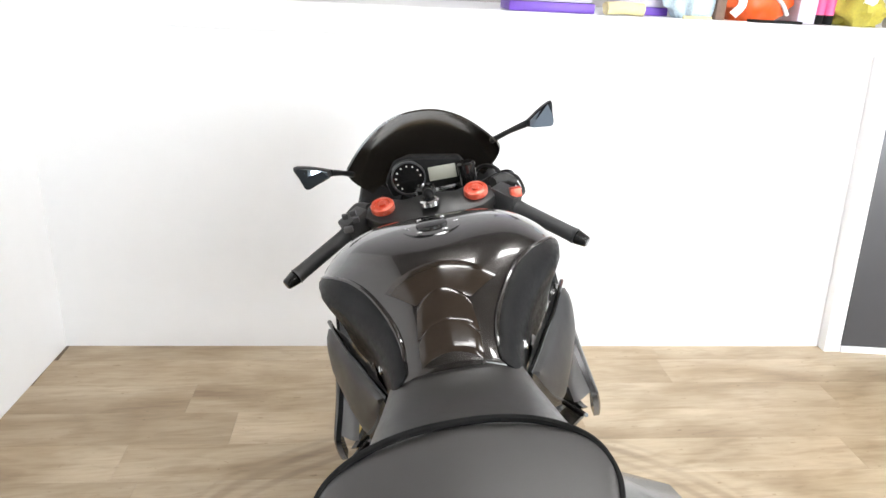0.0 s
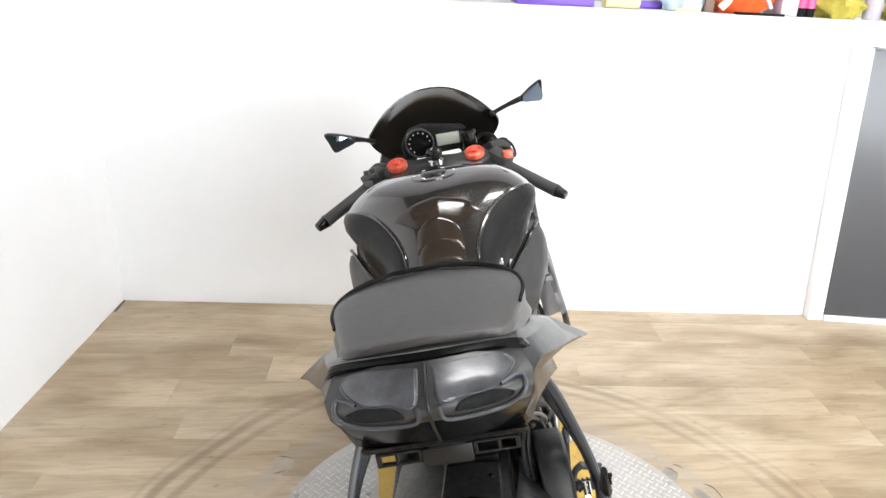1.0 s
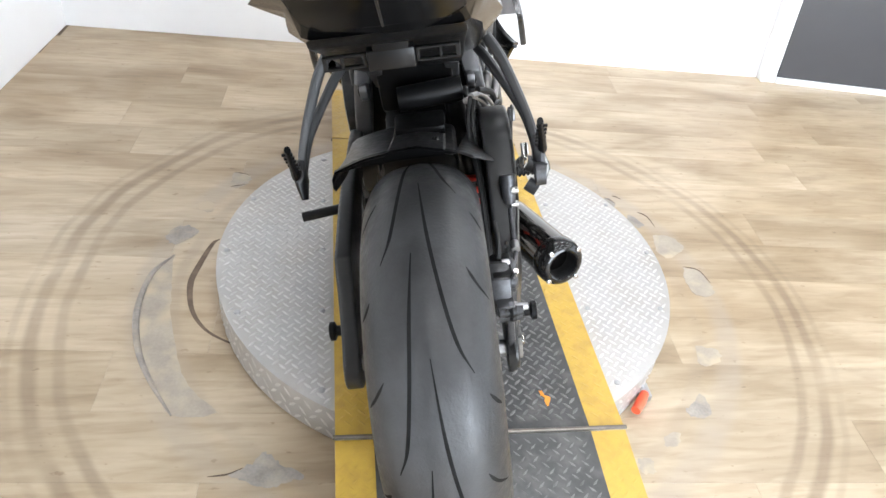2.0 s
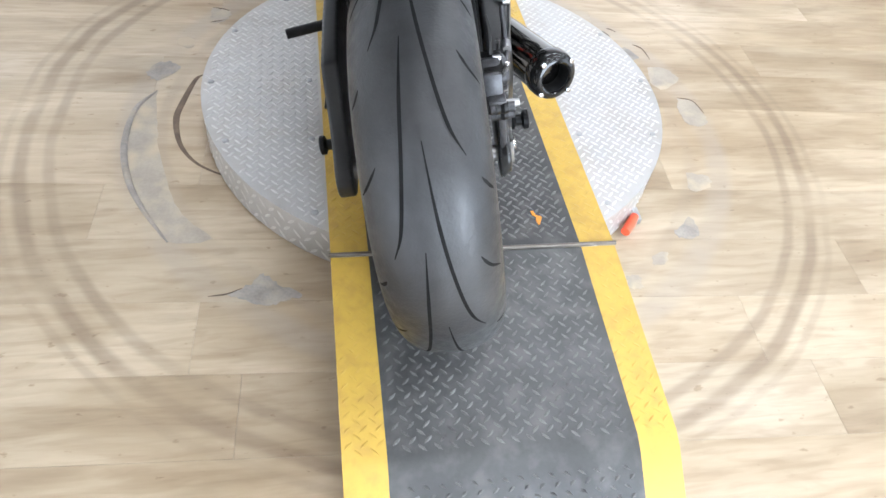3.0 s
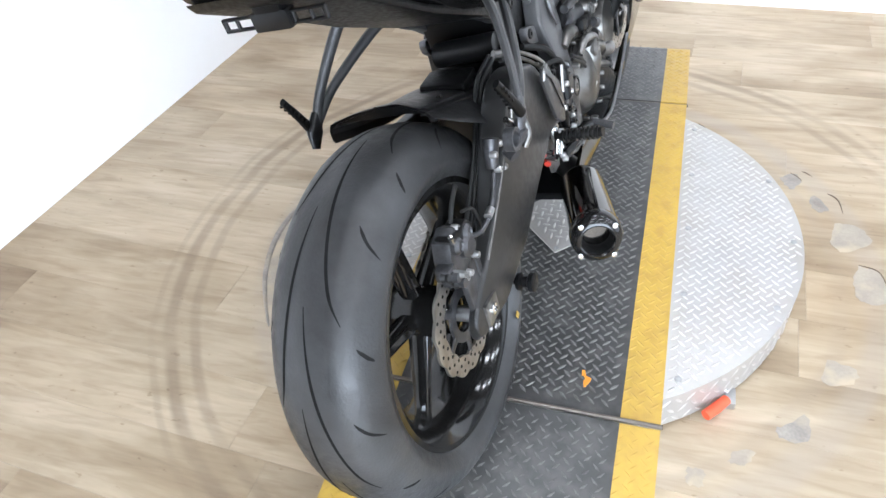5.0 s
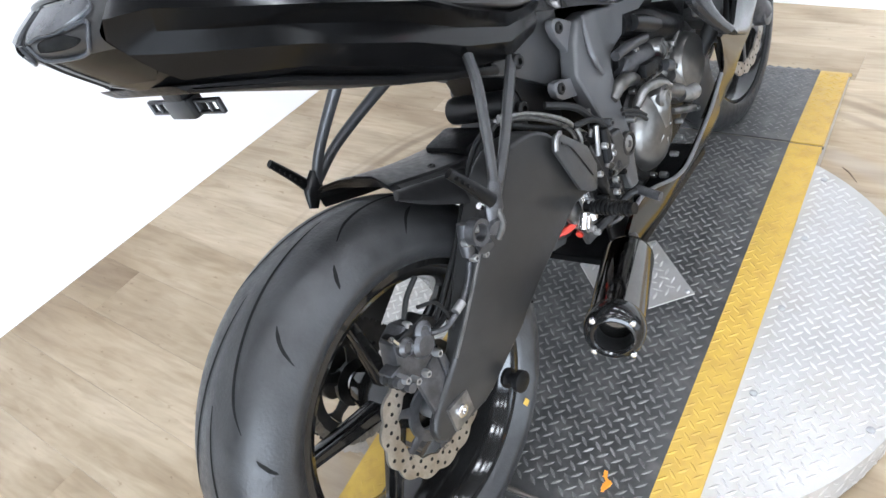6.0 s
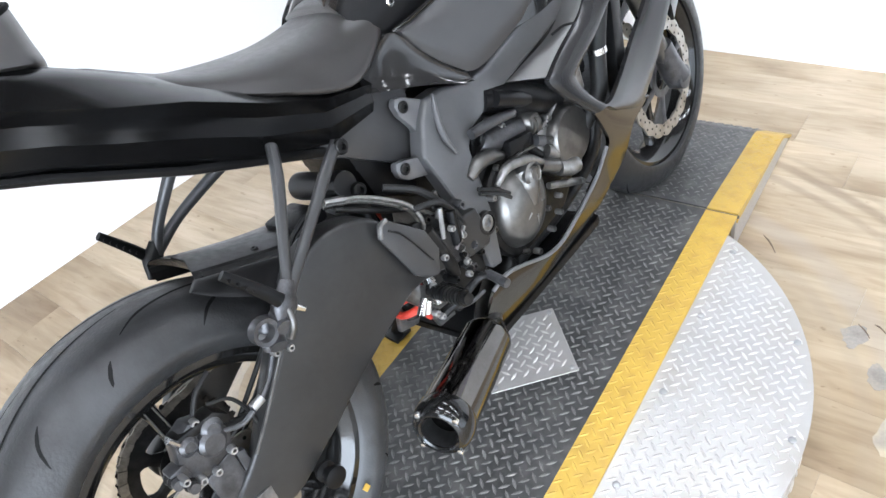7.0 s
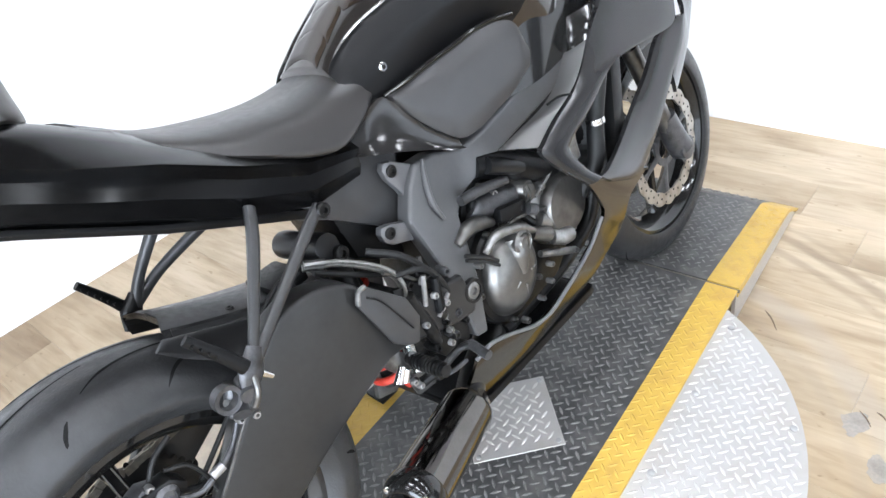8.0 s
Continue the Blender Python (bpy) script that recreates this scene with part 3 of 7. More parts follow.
M_LCD = material("lcd_panel", (0.30, 0.30, 0.25), 0.35, vary=0.04)
M_RADIATOR = material("radiator_core", (0.16, 0.16, 0.16), 0.5, metal=0.6, vary=0.2, scale=50)
M_HOSE = material("rubber_hose", (0.010, 0.010, 0.010), 0.5, vary=0.2, scale=30, spec=0.3)
M_BRAID = material("braided_line", (0.22, 0.215, 0.20), 0.40, metal=0.7, vary=0.25, scale=120)
# Tint darkened so the mirrors look as if they reflect a dark room.
M_MIRROR = material("mirror_glass", (0.20, 0.25, 0.31), 0.02, metal=1.0, vary=0.0, rough_vary=0.0)
M_SMOKE = material("smoked_screen", (0.018, 0.0145, 0.011), 0.12, vary=0.1, rough_vary=0.03)
M_GREY_PANEL = material("pewter_panel", (0.13, 0.127, 0.124), 0.40, metal=0.6, vary=0.04, scale=8, rough_vary=0.04)
M_GRIP = material("grey_black_rubber", (0.028, 0.028, 0.0285), 0.5, vary=0.12, scale=30, bump=0.2, bump_scale=300)
M_MARK = material("pale_marking", (0.55, 0.55, 0.52), 0.5)
M_LINK = material("chain_links", (0.22, 0.20, 0.17), 0.45, metal=0.8, vary=0.3, scale=80)

bike = thing("motorcycle", pose(-0.064, -0.655, 0.113, 0, -12.3, -4.65), "black sport motorcycle leaning on its side stand on the turntable", "motorcycle")


def both(name, make, mat, parent=None, label=""):
    """A part and its mirror image."""
    a = part(name, make(), mat, parent or bike, label)
    b = part(name, mirrored(make()), mat, parent or bike, label)
    return a, b


def arch(keys, n_half=14, steps=5, edge=0.0):
    """A body over mirrored half sections: keys are (y, [(x, z), ...]) from the crown to the lower edge."""
    ys = [k for k, _ in keys]
    halves = [np.array(h, float) for _, h in keys]
    flat = spline([np.concatenate([[y], h.ravel()]) for y, h in zip(ys, halves)], steps)
    rings = []
    for row in flat:
        y, h = row[0], row[1:].reshape(-1, 2)
        c = np.array(spline([tuple(q) for q in h], 4))
        right = [(q[0], y, q[1]) for q in c]
        left = [(-q[0], y, q[1]) for q in c[1:]][::-1]
        rings.append(left + right)
    return rings


def body(keys, steps=5):
    return skin(arch(keys, steps=steps), closed=True, caps=True)


def screw(name, at, r, h, parent, mat=None, axis="x", socket=True):
    s = 1 if h > 0 else -1
    bm = lathe([(0, r), (h * 0.75, r), (h, r * 0.8), (h, r * 0.45), (h * 0.35, r * 0.42), (h * 0.35, 0)], at, axis, 14)
    return part(name, bm, mat or M_CHROME, parent)


# wheels
def tyre_profile(r, w, bead, bead_w):
    half = [(0.0, r), (0.22 * w, r - 0.0055), (0.36 * w, r - 0.019), (0.455 * w, r - 0.040), (0.5 * w, r - 0.062), (0.492 * w, r - 0.074), (bead_w * 0.5 + 0.006, bead + 0.006), (bead_w * 0.5, bead)]
    c = [tuple(q) for q in spline(half, 4)]
    return c + [(bead_w * 0.4, bead - 0.004)] + [(-x, y) for x, y in ([(bead_w * 0.4, bead - 0.004)] + c[::-1][:-1])]


def groove(centre, r, w, marks, wide):
    """One groove of the tread: marks are (angle in degrees, x); a dark strip on the surface for the groove's shade."""
    pts = spline(marks, 8)
    bm = bmesh.new()
    rows = []
    for i, (a, x) in enumerate(pts):
        t = i / (len(pts) - 1)
        g = wide * min(1.0, 0.25 + 3.0 * min(t, 1 - t))
        row = []
        for s in (-1, 1):
            xx = x + s * g / 2
            rr = float(crown_c(xx, r, w)) + 0.0006
            row.append(bm.verts.new((centre[0] + xx, centre[1] + rr * math.cos(math.radians(a)), centre[2] + rr * math.sin(math.radians(a)))))
        rows.append(row)
    for p, q in zip(rows, rows[1:]):
        bm.faces.new((p[0], p[1], q[1], q[0]))
    return bm


def crown_c(x, r, w):
    c = spline([(0.0, r), (0.22 * w, r - 0.0055), (0.36 * w, r - 0.019), (0.455 * w, r - 0.040), (0.5 * w, r - 0.062), (0.492 * w, r - 0.074)], 10)
    return np.interp(abs(x), [q[0] for q in c[:41]], [q[1] for q in c[:41]])


def rim_profile(bead, w):
    h = w / 2
    return [(-h, bead + 0.004), (-h + 0.006, bead + 0.004), (-h + 0.010, bead - 0.012), (-h + 0.03, bead - 0.022), (0, bead - 0.030), (h - 0.03, bead - 0.022), (h - 0.010, bead - 0.012), (h - 0.006, bead + 0.004), (h, bead + 0.004),
            (h, bead - 0.010), (h - 0.012, bead - 0.026), (h - 0.035, bead - 0.034), (0, bead - 0.040), (-h + 0.035, bead - 0.034), (-h + 0.012, bead - 0.026), (-h, bead - 0.010)]


def spoke(r0, r1, a, w0, w1, d0, d1):
    """A tapered spoke in the plane x = 0 at angle a, with a ridge along it."""
    c, s = math.cos(a), math.sin(a)
    rings = []
    for t in np.linspace(0, 1, 8):
        r = r0 + (r1 - r0) * t
        w = w0 + (w1 - w0) * math.sin(t * math.pi / 2) + 0.012 * max(0, t - 0.8) * 5
        d = d0 + (d1 - d0) * t
        sec = [(-d, -w * 0.5), (-d * 0.4, -w), (d * 0.4, -w), (d, -w * 0.5), (d, w * 0.5), (d * 0.4, w), (-d * 0.4, w), (-d, w * 0.5)]
        rings.append([(x, r * c - q * s, r * s + q * c) for x, q in sec])
    return skin(rings)


def petal_disc(centre, r_in, r_out, waves, thick, x):
    """A wavy brake disc; black dots from disc_holes stand for the dark of its drilled holes."""
    bm = bmesh.new()
    n = waves * 12
    def ring(r, wave, xx):
        out = []
        for k in range(n):
            a = 2 * math.pi * k / n
            rr = r + wave * (0.5 + 0.5 * math.cos(waves * a)) ** 0.6 - wave
            out.append(bm.verts.new((centre[0] + xx, centre[1] + rr * math.cos(a), centre[2] + rr * math.sin(a))))
        return out
    a0, a1 = ring(r_in, -0.004, x), ring(r_out, 0.006, x)
    b0, b1 = ring(r_in, -0.004, x + thick), ring(r_out, 0.006, x + thick)
    for k in range(n):
        j = (k + 1) % n
        bm.faces.new((a0[k], a0[j], a1[j], a1[k]))
        bm.faces.new((b0[k], b1[k], b1[j], b0[j]))
        bm.faces.new((a1[k], a1[j], b1[j], b1[k]))
        bm.faces.new((a0[j], a0[k], b0[k], b0[j]))
    return bm


def disc_holes(centre, rows, x):
    bm = bmesh.new()
    for r, cnt, ph in rows:
        for k in range(cnt):
            a = 2 * math.pi * (k + ph) / cnt
            c = (centre[0], centre[1] + r * math.cos(a), centre[2] + r * math.sin(a))
            add(bm, lathe([(x - 0.0004, 0), (x - 0.0004, 0.0032), (x + 0.0004, 0.0032), (x + 0.0004, 0)], c, "x", 8))
    return bm


def wheel(name, centre, r, w, bead, rim_w, label, turn, discs, hub_w):
    root = new(name)
    root.parent = bike
    root["label"] = label
    part("tyre", lathe(tyre_profile(r, w, bead, rim_w), centre, "x", 112, closed=True), M_TYRE if r > 0.31 else M_TYRE_DARK, root, "black sport tyre with slanted grooves")
    rim = lathe(rim_profile(bead, rim_w), centre, "x", 96, closed=True)
    for k in range(5):
        a = math.radians(turn + 72 * k)
        sp = spoke(0.035, bead - 0.030, a, 0.0150, 0.0095, 0.020, 0.012)
        add(rim, moved(sp, Matrix.Translation(centre)))
        for w in (-0.0065, 0.0065):
            rib = tube([(0.016, 0.045, w * 1.5), (0.0145, bead * 0.5, w * 1.2), (0.012, bead - 0.034, w)], 0.0028, 6, 3)
            add(rim, moved(rib, Matrix.Translation(centre) @ Matrix.Rotation(a, 4, "X")))
    add(rim, lathe([(-hub_w, 0.02), (-hub_w, 0.034), (-hub_w * 0.5, 0.045), (hub_w * 0.5, 0.045), (hub_w, 0.034), (hub_w, 0.02)], centre, "x", 32))
    part("rim", rim, M_GLOSS, root, "gloss black cast wheel rim")
    for x in discs:
        ro, ri = (0.110, 0.072) if r > 0.31 else (0.155, 0.118)
        d = part("brake_disc", petal_disc(centre, ri, ro, 14 if r > 0.31 else 18, 0.005, x), M_DISC, root, "wavy drilled steel brake disc")
        for sx in (x, x + 0.005):
            part("drilling", disc_holes(centre, [(ro - 0.030, 20, 0), (ro - 0.020, 20, 0.5), (ro - 0.010, 20, 0.0)], sx), M_GROOVE, root)
        carrier = bmesh.new()
        add(carrier, lathe([(x, 0.032), (x + 0.005, 0.032), (x + 0.005, 0.05), (x, 0.05)], centre, "x", 32, closed=True))
        carrier = part("disc_carrier", carrier, M_CALIPER, root)
        for k in range(6):
            a = 2 * math.pi * k / 6 + 0.3
            part("carrier_arm", moved(spoke(0.045, ri + 0.006, a, 0.009, 0.006, 0.0025, 0.0025), Matrix.Translation(Vector(centre) + Vector((x + 0.0025, 0, 0)))), M_CALIPER, root)
    return root


REAR, FRONT = (0.0, -0.008, 0.328), (0.0, 1.402, 0.274)
rear_wheel = wheel("rear_wheel", REAR, 0.328, 0.184, 0.234, 0.152, "rear wheel with black cast spokes", 20, (0.084,), 0.072)
front_wheel = wheel("front_wheel", FRONT, 0.302, 0.124, 0.228, 0.104, "front wheel with black cast spokes", 50, (-0.067, 0.062), 0.05)
TREAD = (([(82, 0.002), (102.5, 0.011), (119, 0.024), (130.6, 0.038), (137.8, 0.056)], 0.0052), ([(107.8, -0.012), (123.2, -0.020), (139, -0.028), (153.5, -0.040), (161, -0.055)], 0.0052),
         ([(112, 0.060), (115.8, 0.071), (119.3, 0.086)], 0.0048), ([(92, 0.073), (94.3, 0.081), (96, 0.087)], 0.0050), ([(138, -0.062), (141.8, -0.075), (145, -0.087)], 0.0048), ([(118, -0.074), (120.5, -0.081), (122, -0.087)], 0.0048))
for k in range(7):
    for line, wide in TREAD:
        part("tread_groove", groove(REAR, 0.328, 0.184, [(a + 360 * k / 7, x) for a, x in line], wide), M_GROOVE, rear_wheel)
for k in range(8):
    a = 360 * k / 8
    for s in (-1, 1):
        part("tread_groove", groove(FRONT, 0.302, 0.124, [(a + 10 * s, 0.004 * s), (a - 6 + 10 * s, 0.02 * s), (a - 16 + 10 * s, 0.042 * s)], 0.0036), M_GROOVE, front_wheel)
part("yellow_tape", moved(block(-0.001, -0.006, -0.007, 0.001, 0.006, 0.007, 0.0006, 1), pose(0.0935, 0.160, 0.152, 20)), M_YELLOW, rear_wheel, "chip of yellow tape")
part("axle", lathe([(-0.15, 0.0), (-0.15, 0.014), (0.125, 0.014), (0.125, 0.0)], REAR, "x", 20), M_STEEL, rear_wheel)
sprocket = bmesh.new()
rows = []
for k in range(43 * 4):
    a = 2 * math.pi * k / (43 * 4)
    rr = 0.106 + (0.005 if k % 4 in (0, 1) else -0.002)
    rows.append((rr * math.cos(a), rr * math.sin(a)))
inner = [(0.074 * math.cos(2 * math.pi * k / 172), 0.074 * math.sin(2 * math.pi * k / 172)) for k in range(172)]
for x in (-0.098, -0.092):
    o_ = [sprocket.verts.new((x, REAR[1] + p, REAR[2] + q)) for p, q in rows]
    i_ = [sprocket.verts.new((x, REAR[1] + p, REAR[2] + q)) for p, q in inner]
    for k in range(172):
        j = (k + 1) % 172
        sprocket.faces.new((o_[k], o_[j], i_[j], i_[k]))
for k in range(6):
    add(sprocket, moved(spoke(0.03, 0.080, math.radians(60 * k + 15), 0.016, 0.009, 0.003, 0.003), Matrix.Translation((-0.095, 0, REAR[2]))))
add(sprocket, lathe([(-0.099, 0.02), (-0.099, 0.042), (-0.091, 0.042), (-0.091, 0.02)], REAR, "x", 32, closed=True))
part("sprocket", sprocket, M_ENGINE, rear_wheel, "dark rear sprocket", smooth=False)
chain = bmesh.new()
links = []
for k in range(30):
    a = math.radians(95 + 170 * k / 29)
    links.append((0.109 * math.cos(a), REAR[2] + 0.109 * math.sin(a)))
links = [(0.52 - 0.53 * (1 - t), 0.455 + (0.4235 - 0.455) * (1 - t)) for t in np.linspace(1, 0, 28)][:-1] + links + [(-0.02 + 0.54 * t, 0.206 + 0.17 * t) for t in np.linspace(0, 1, 28)][1:]
for i in range(len(links) - 1):
    (y0, z0), (y1, z1) = links[i], links[i + 1]
    for x in ((-0.101, -0.0985), (-0.0915, -0.089)) if i % 2 else ((-0.0985, -0.096), (-0.094, -0.0915)):
        dy, dz = y1 - y0, z1 - z0
        ln_ = math.hypot(dy, dz) or 1
        py, pz = -dz / ln_ * 0.007, dy / ln_ * 0.007
        add(chain, prism([(y0 + py, z0 + pz), (y1 + py, z1 + pz), (y1 - py, z1 - pz), (y0 - py, z0 - pz)], x[0], x[1], "x"))
part("chain", chain, M_LINK, bike, "dull steel drive chain", smooth=False)

# swingarm
arm_side = [(0.57, 0.465), (0.47, 0.485), (0.42, 0.515), (0.375, 0.580), (0.335, 0.606), (0.285, 0.617), (0.24, 0.608), (0.20, 0.578), (0.14, 0.520), (0.085, 0.458), (0.04, 0.408), (0.0, 0.372), (-0.038, 0.348), (-0.050, 0.322), (-0.032, 0.294), (0.05, 0.296), (0.11, 0.330), (0.20, 0.375), (0.335, 0.420), (0.41, 0.430), (0.57, 0.385)]
arm_bm = prism([tuple(q) for q in spline(arm_side + arm_side[:1], 3)[:-1]], 0.112, 0.163, "x", 0.007, 3)
for v in arm_bm.verts:
    if v.co.x > 0.13:
        v.co.x -= 0.030 * max(0.0, min(1.0, (0.16 - v.co.y) / 0.16))
        v.co.z += 0.009 * max(0.0, min(1.0, (0.10 - v.co.y) / 0.10))
part("swingarm", add(arm_bm, block(-0.14, 0.42, 0.39, 0.15, 0.50, 0.47, 0.012)), M_ARM, bike, "large dark curved swingarm")
left_bm = prism([(q[0], min(q[1], 0.475 + 0.1 * (q[1] - 0.475))) for q in spline(arm_side + arm_side[:1], 3)[:-1]], -0.166, -0.136, "x", 0.007, 3)
part("swingarm", left_bm, M_ARM, bike, "dark swingarm beam on the chain side")
blk = part("axle_block", prism([(-0.020, 0.310), (0.026, 0.310), (0.030, 0.352), (-0.016, 0.355)], 0.131, 0.140, "x", 0.002), M_ALU, bike, "bright chain adjuster block")
screw("axle_nut", (0.140, 0.004, 0.333), 0.011, 0.005, blk)
for s in (-1, 1):
    sp = part("stand_spool", lathe([(0, 0.007), (s * 0.006, 0.007), (s * 0.006, 0.016), (s * 0.012, 0.017), (s * 0.016, 0.010), (s * 0.026, 0.010), (s * 0.030, 0.018), (s * 0.038, 0.018), (s * 0.040, 0.014), (s * 0.040, 0)], (s * (0.141 if s > 0 else 0.168), 0.102, 0.302), "x", 24), M_PLASTIC, bike, "black paddock stand spool")

def sheet(rows, crown=0.004, thick=0.006, n=9, steps=5):
    """A smooth curved panel between two edges: rows of (edge point, other edge point), gently crowned outwards."""
    o, q = spline([a for a, _ in rows], steps), spline([b for _, b in rows], steps)
    rings = []
    for a, b in zip(o, q):
        ring_ = [a - np.array((thick, 0, 0))]
        for t in np.linspace(0, 1, n):
            e = 1 - (2 * t - 1) ** 4
            ring_.append(a + (b - a) * t + np.array((crown * e, 0, 0)))
        rings.append(ring_ + [b - np.array((thick, 0, 0))])
    return skin(rings)


# rear hugger
def hugger_at(x, u, lift=0.0):
    """A place on the hugger's flat top: u runs from its front (0) to its rear edge (1)."""
    rear_y = float(np.interp(x, (-0.142, -0.08, 0.0, 0.066), (0.139, 0.152, 0.152, 0.130)))
    rear_z = float(np.interp(x, (-0.142, -0.10, -0.04, 0.02, 0.066), (0.622, 0.634, 0.643, 0.645, 0.641)))
    y = 0.395 + (rear_y - 0.395) * u
    return (x, y, rear_z - 0.36 * (y - rear_y) - 0.006 * math.sin(math.pi * u) + lift)


HUG_X = [(-0.145, -0.030), (-0.144, -0.012), (-0.139, -0.002), (-0.128, 0.002), (-0.09, 0.001), (-0.05, 0.0), (-0.046, 0.003), (0.0, 0.004), (0.044, 0.003), (0.048, 0.0), (0.060, -0.001), (0.066, -0.006), (0.067, -0.014)]
hug = []
for u in np.linspace(0, 1, 13):
    row = [hugger_at(x, u, d) for x, d in HUG_X]
    hug.append(row + [(x * 0.975, y, z - 0.005) for x, y, z in row[::-1]])
part("hugger", skin(hug, caps=False), M_HUGGER, bike, "flat black rear hugger mudguard with a pointed end", angle=20)
# Black lip standing in for the hugger's shaded underside.
lip = []
for x in np.linspace(-0.138, 0.064, 13):
    x0, y0, z0 = hugger_at(x, 1.0)
    drop = 0.004 + 0.016 * math.sin(math.pi * (x + 0.138) / 0.202)
    lip.append([(x0, y0, z0), (x0, y0 + 0.003, z0 - drop), (x0, y0 + 0.012, z0 - drop), (x0, y0 + 0.012, z0 - 0.003)])
part("hugger_lip", skin(lip), M_PLASTIC, bike)
flank = sheet([((0.068, 0.128, 0.643), (0.090, 0.108, 0.643)), ((0.072, 0.165, 0.628), (0.112, 0.135, 0.618)), ((0.078, 0.215, 0.608), (0.126, 0.178, 0.588)), ((0.084, 0.270, 0.585), (0.128, 0.235, 0.552)), ((0.088, 0.340, 0.556), (0.126, 0.310, 0.510))], 0.004, 0.005)
part("hugger_flank", flank, M_HUGGER, bike, "black hugger side panel")
hug_mount = block(-0.045, 0.305, 0.574, 0.050, 0.370, 0.596, 0.008)
part("hugger_mount", hug_mount, M_PLASTIC, bike, "black hugger mounting block")
for x, y in ((-0.030, 0.322), (0.034, 0.322), (0.030, 0.240)):
    screw("hugger_bolt", (x, y, hugger_at(x, 0.4)[2] + 0.36 * (hugger_at(x, 0.4)[1] - y) - 0.001), 0.007, 0.006, bike, M_ENGINE, "z")

# tail
tail_keys = [(0.50, [(0, 0.758), (0.07, 0.756), (0.112, 0.750), (0.126, 0.740), (0.100, 0.693), (0.075, 0.683), (0.0, 0.683)]),
             (0.40, [(0, 0.790), (0.08, 0.788), (0.128, 0.782), (0.148, 0.770), (0.116, 0.698), (0.080, 0.691), (0.0, 0.691)]),
             (0.30, [(0, 0.842), (0.085, 0.841), (0.138, 0.834), (0.168, 0.820), (0.120, 0.740), (0.085, 0.730), (0.0, 0.730)]),
             (0.20, [(0, 0.922), (0.098, 0.918), (0.146, 0.902), (0.198, 0.878), (0.122, 0.798), (0.084, 0.786), (0.0, 0.786)]),
             (0.12, [(0, 0.970), (0.104, 0.966), (0.146, 0.950), (0.195, 0.915), (0.120, 0.842), (0.084, 0.831), (0.0, 0.831)]),
             (0.06, [(0, 1.001), (0.106, 0.995), (0.138, 0.979), (0.166, 0.946), (0.116, 0.876), (0.082, 0.866), (0.0, 0.866)]),
             (-0.02, [(0, 1.026), (0.096, 1.021), (0.118, 1.010), (0.136, 0.984), (0.104, 0.912), (0.076, 0.900), (0.0, 0.900)]),
             (-0.07, [(0, 1.042), (0.086, 1.039), (0.102, 1.032), (0.116, 1.010), (0.096, 0.934), (0.070, 0.922), (0.0, 0.922)])]

END_PROFILE = spline([(-0.106, 1.046), (-0.150, 1.022), (-0.132, 0.988), (-0.100, 0.948)], 8)


def on_end(x, v, d=0.0):
    """A place on the beaked end of the tail: x across, v down from the brow (0) over the beak to the lower lip (1), raised by d."""
    k = v * (len(END_PROFILE) - 1)
    y, z = (float(np.interp(k, range(len(END_PROFILE)), [q[c] for q in END_PROFILE])) for c in (0, 1))
    out = Vector((0, -0.46, 0.89)).lerp(Vector((0, -0.80, -0.60)), min(1, max(0, (v - 0.18) / 0.35)))
    return Vector((x, y + 3.0 * x * x, z - 0.8 * x * x)) + out.normalized() * d


def end_half(v):
    """How far the lamp panel reaches to the side."""
    return float(np.interp(v, [0, 0.25, 0.9, 1], [0.092, 0.104, 0.090, 0.072]))


def facet(keys):
    """The folded flank of the tail: a wing crest, a tucked crease under it and a second fold."""
    halves = []
    for y, h in keys:
        (xa, za), (xb, zb) = h[3], h[4]
        wing = math.exp(-((y - 0.17) / 0.15) ** 2)
        tuck = (xa * 0.70 + xb * 0.30 - 0.030 * wing - 0.004, za * 0.70 + zb * 0.30 + 0.004 * wing)
        fold = (xa * 0.34 + xb * 0.66 + 0.004, za * 0.38 + zb * 0.62)
        halves.append([(x, y, z) for x, z in h[:4] + [tuck, fold] + h[4:]])
    halves.append([tuple(on_end(x, v)) for x, v in ((0, 0), (0.06, 0), (0.092, 0), (0.104, 0.25), (0.101, 0.45), (0.096, 0.66), (0.090, 0.9), (0.072, 1), (0, 1))])
    rings = [[(-x, y, z) for x, y, z in h[1:-1]][::-1] + h for h in halves]
    bm = skin(rings, caps=False)
    bm.verts.ensure_lookup_table()
    bm.faces.new(bm.verts[:len(rings[0])][::-1])
    return bm


tail = part("tail_cowl", facet(tail_keys), M_TAIL, bike, "angular black tail cowl with side wings", angle=22)
def end_sheet(v0, v1, steps):
    """A stretch of the tail's end, from side to side."""
    bm = bmesh.new()
    rows = [[bm.verts.new(on_end(q * end_half(v), v, -0.0005)) for q in np.linspace(-1, 1, 25)] for v in np.linspace(v0, v1, steps)]
    for a, b in zip(rows, rows[1:]):
        for i in range(24):
            bm.faces.new((a[i], a[i + 1], b[i + 1], b[i]))
    return bm


part("lamp_panel", end_sheet(0, 0.56, 11), M_GREY_PANEL_DARK, tail, "dark grey lamp surround", angle=60)
part("tail_chin", end_sheet(0.56, 1.0, 9), M_TAIL, tail, "gloss black lower end of the tail", angle=60)


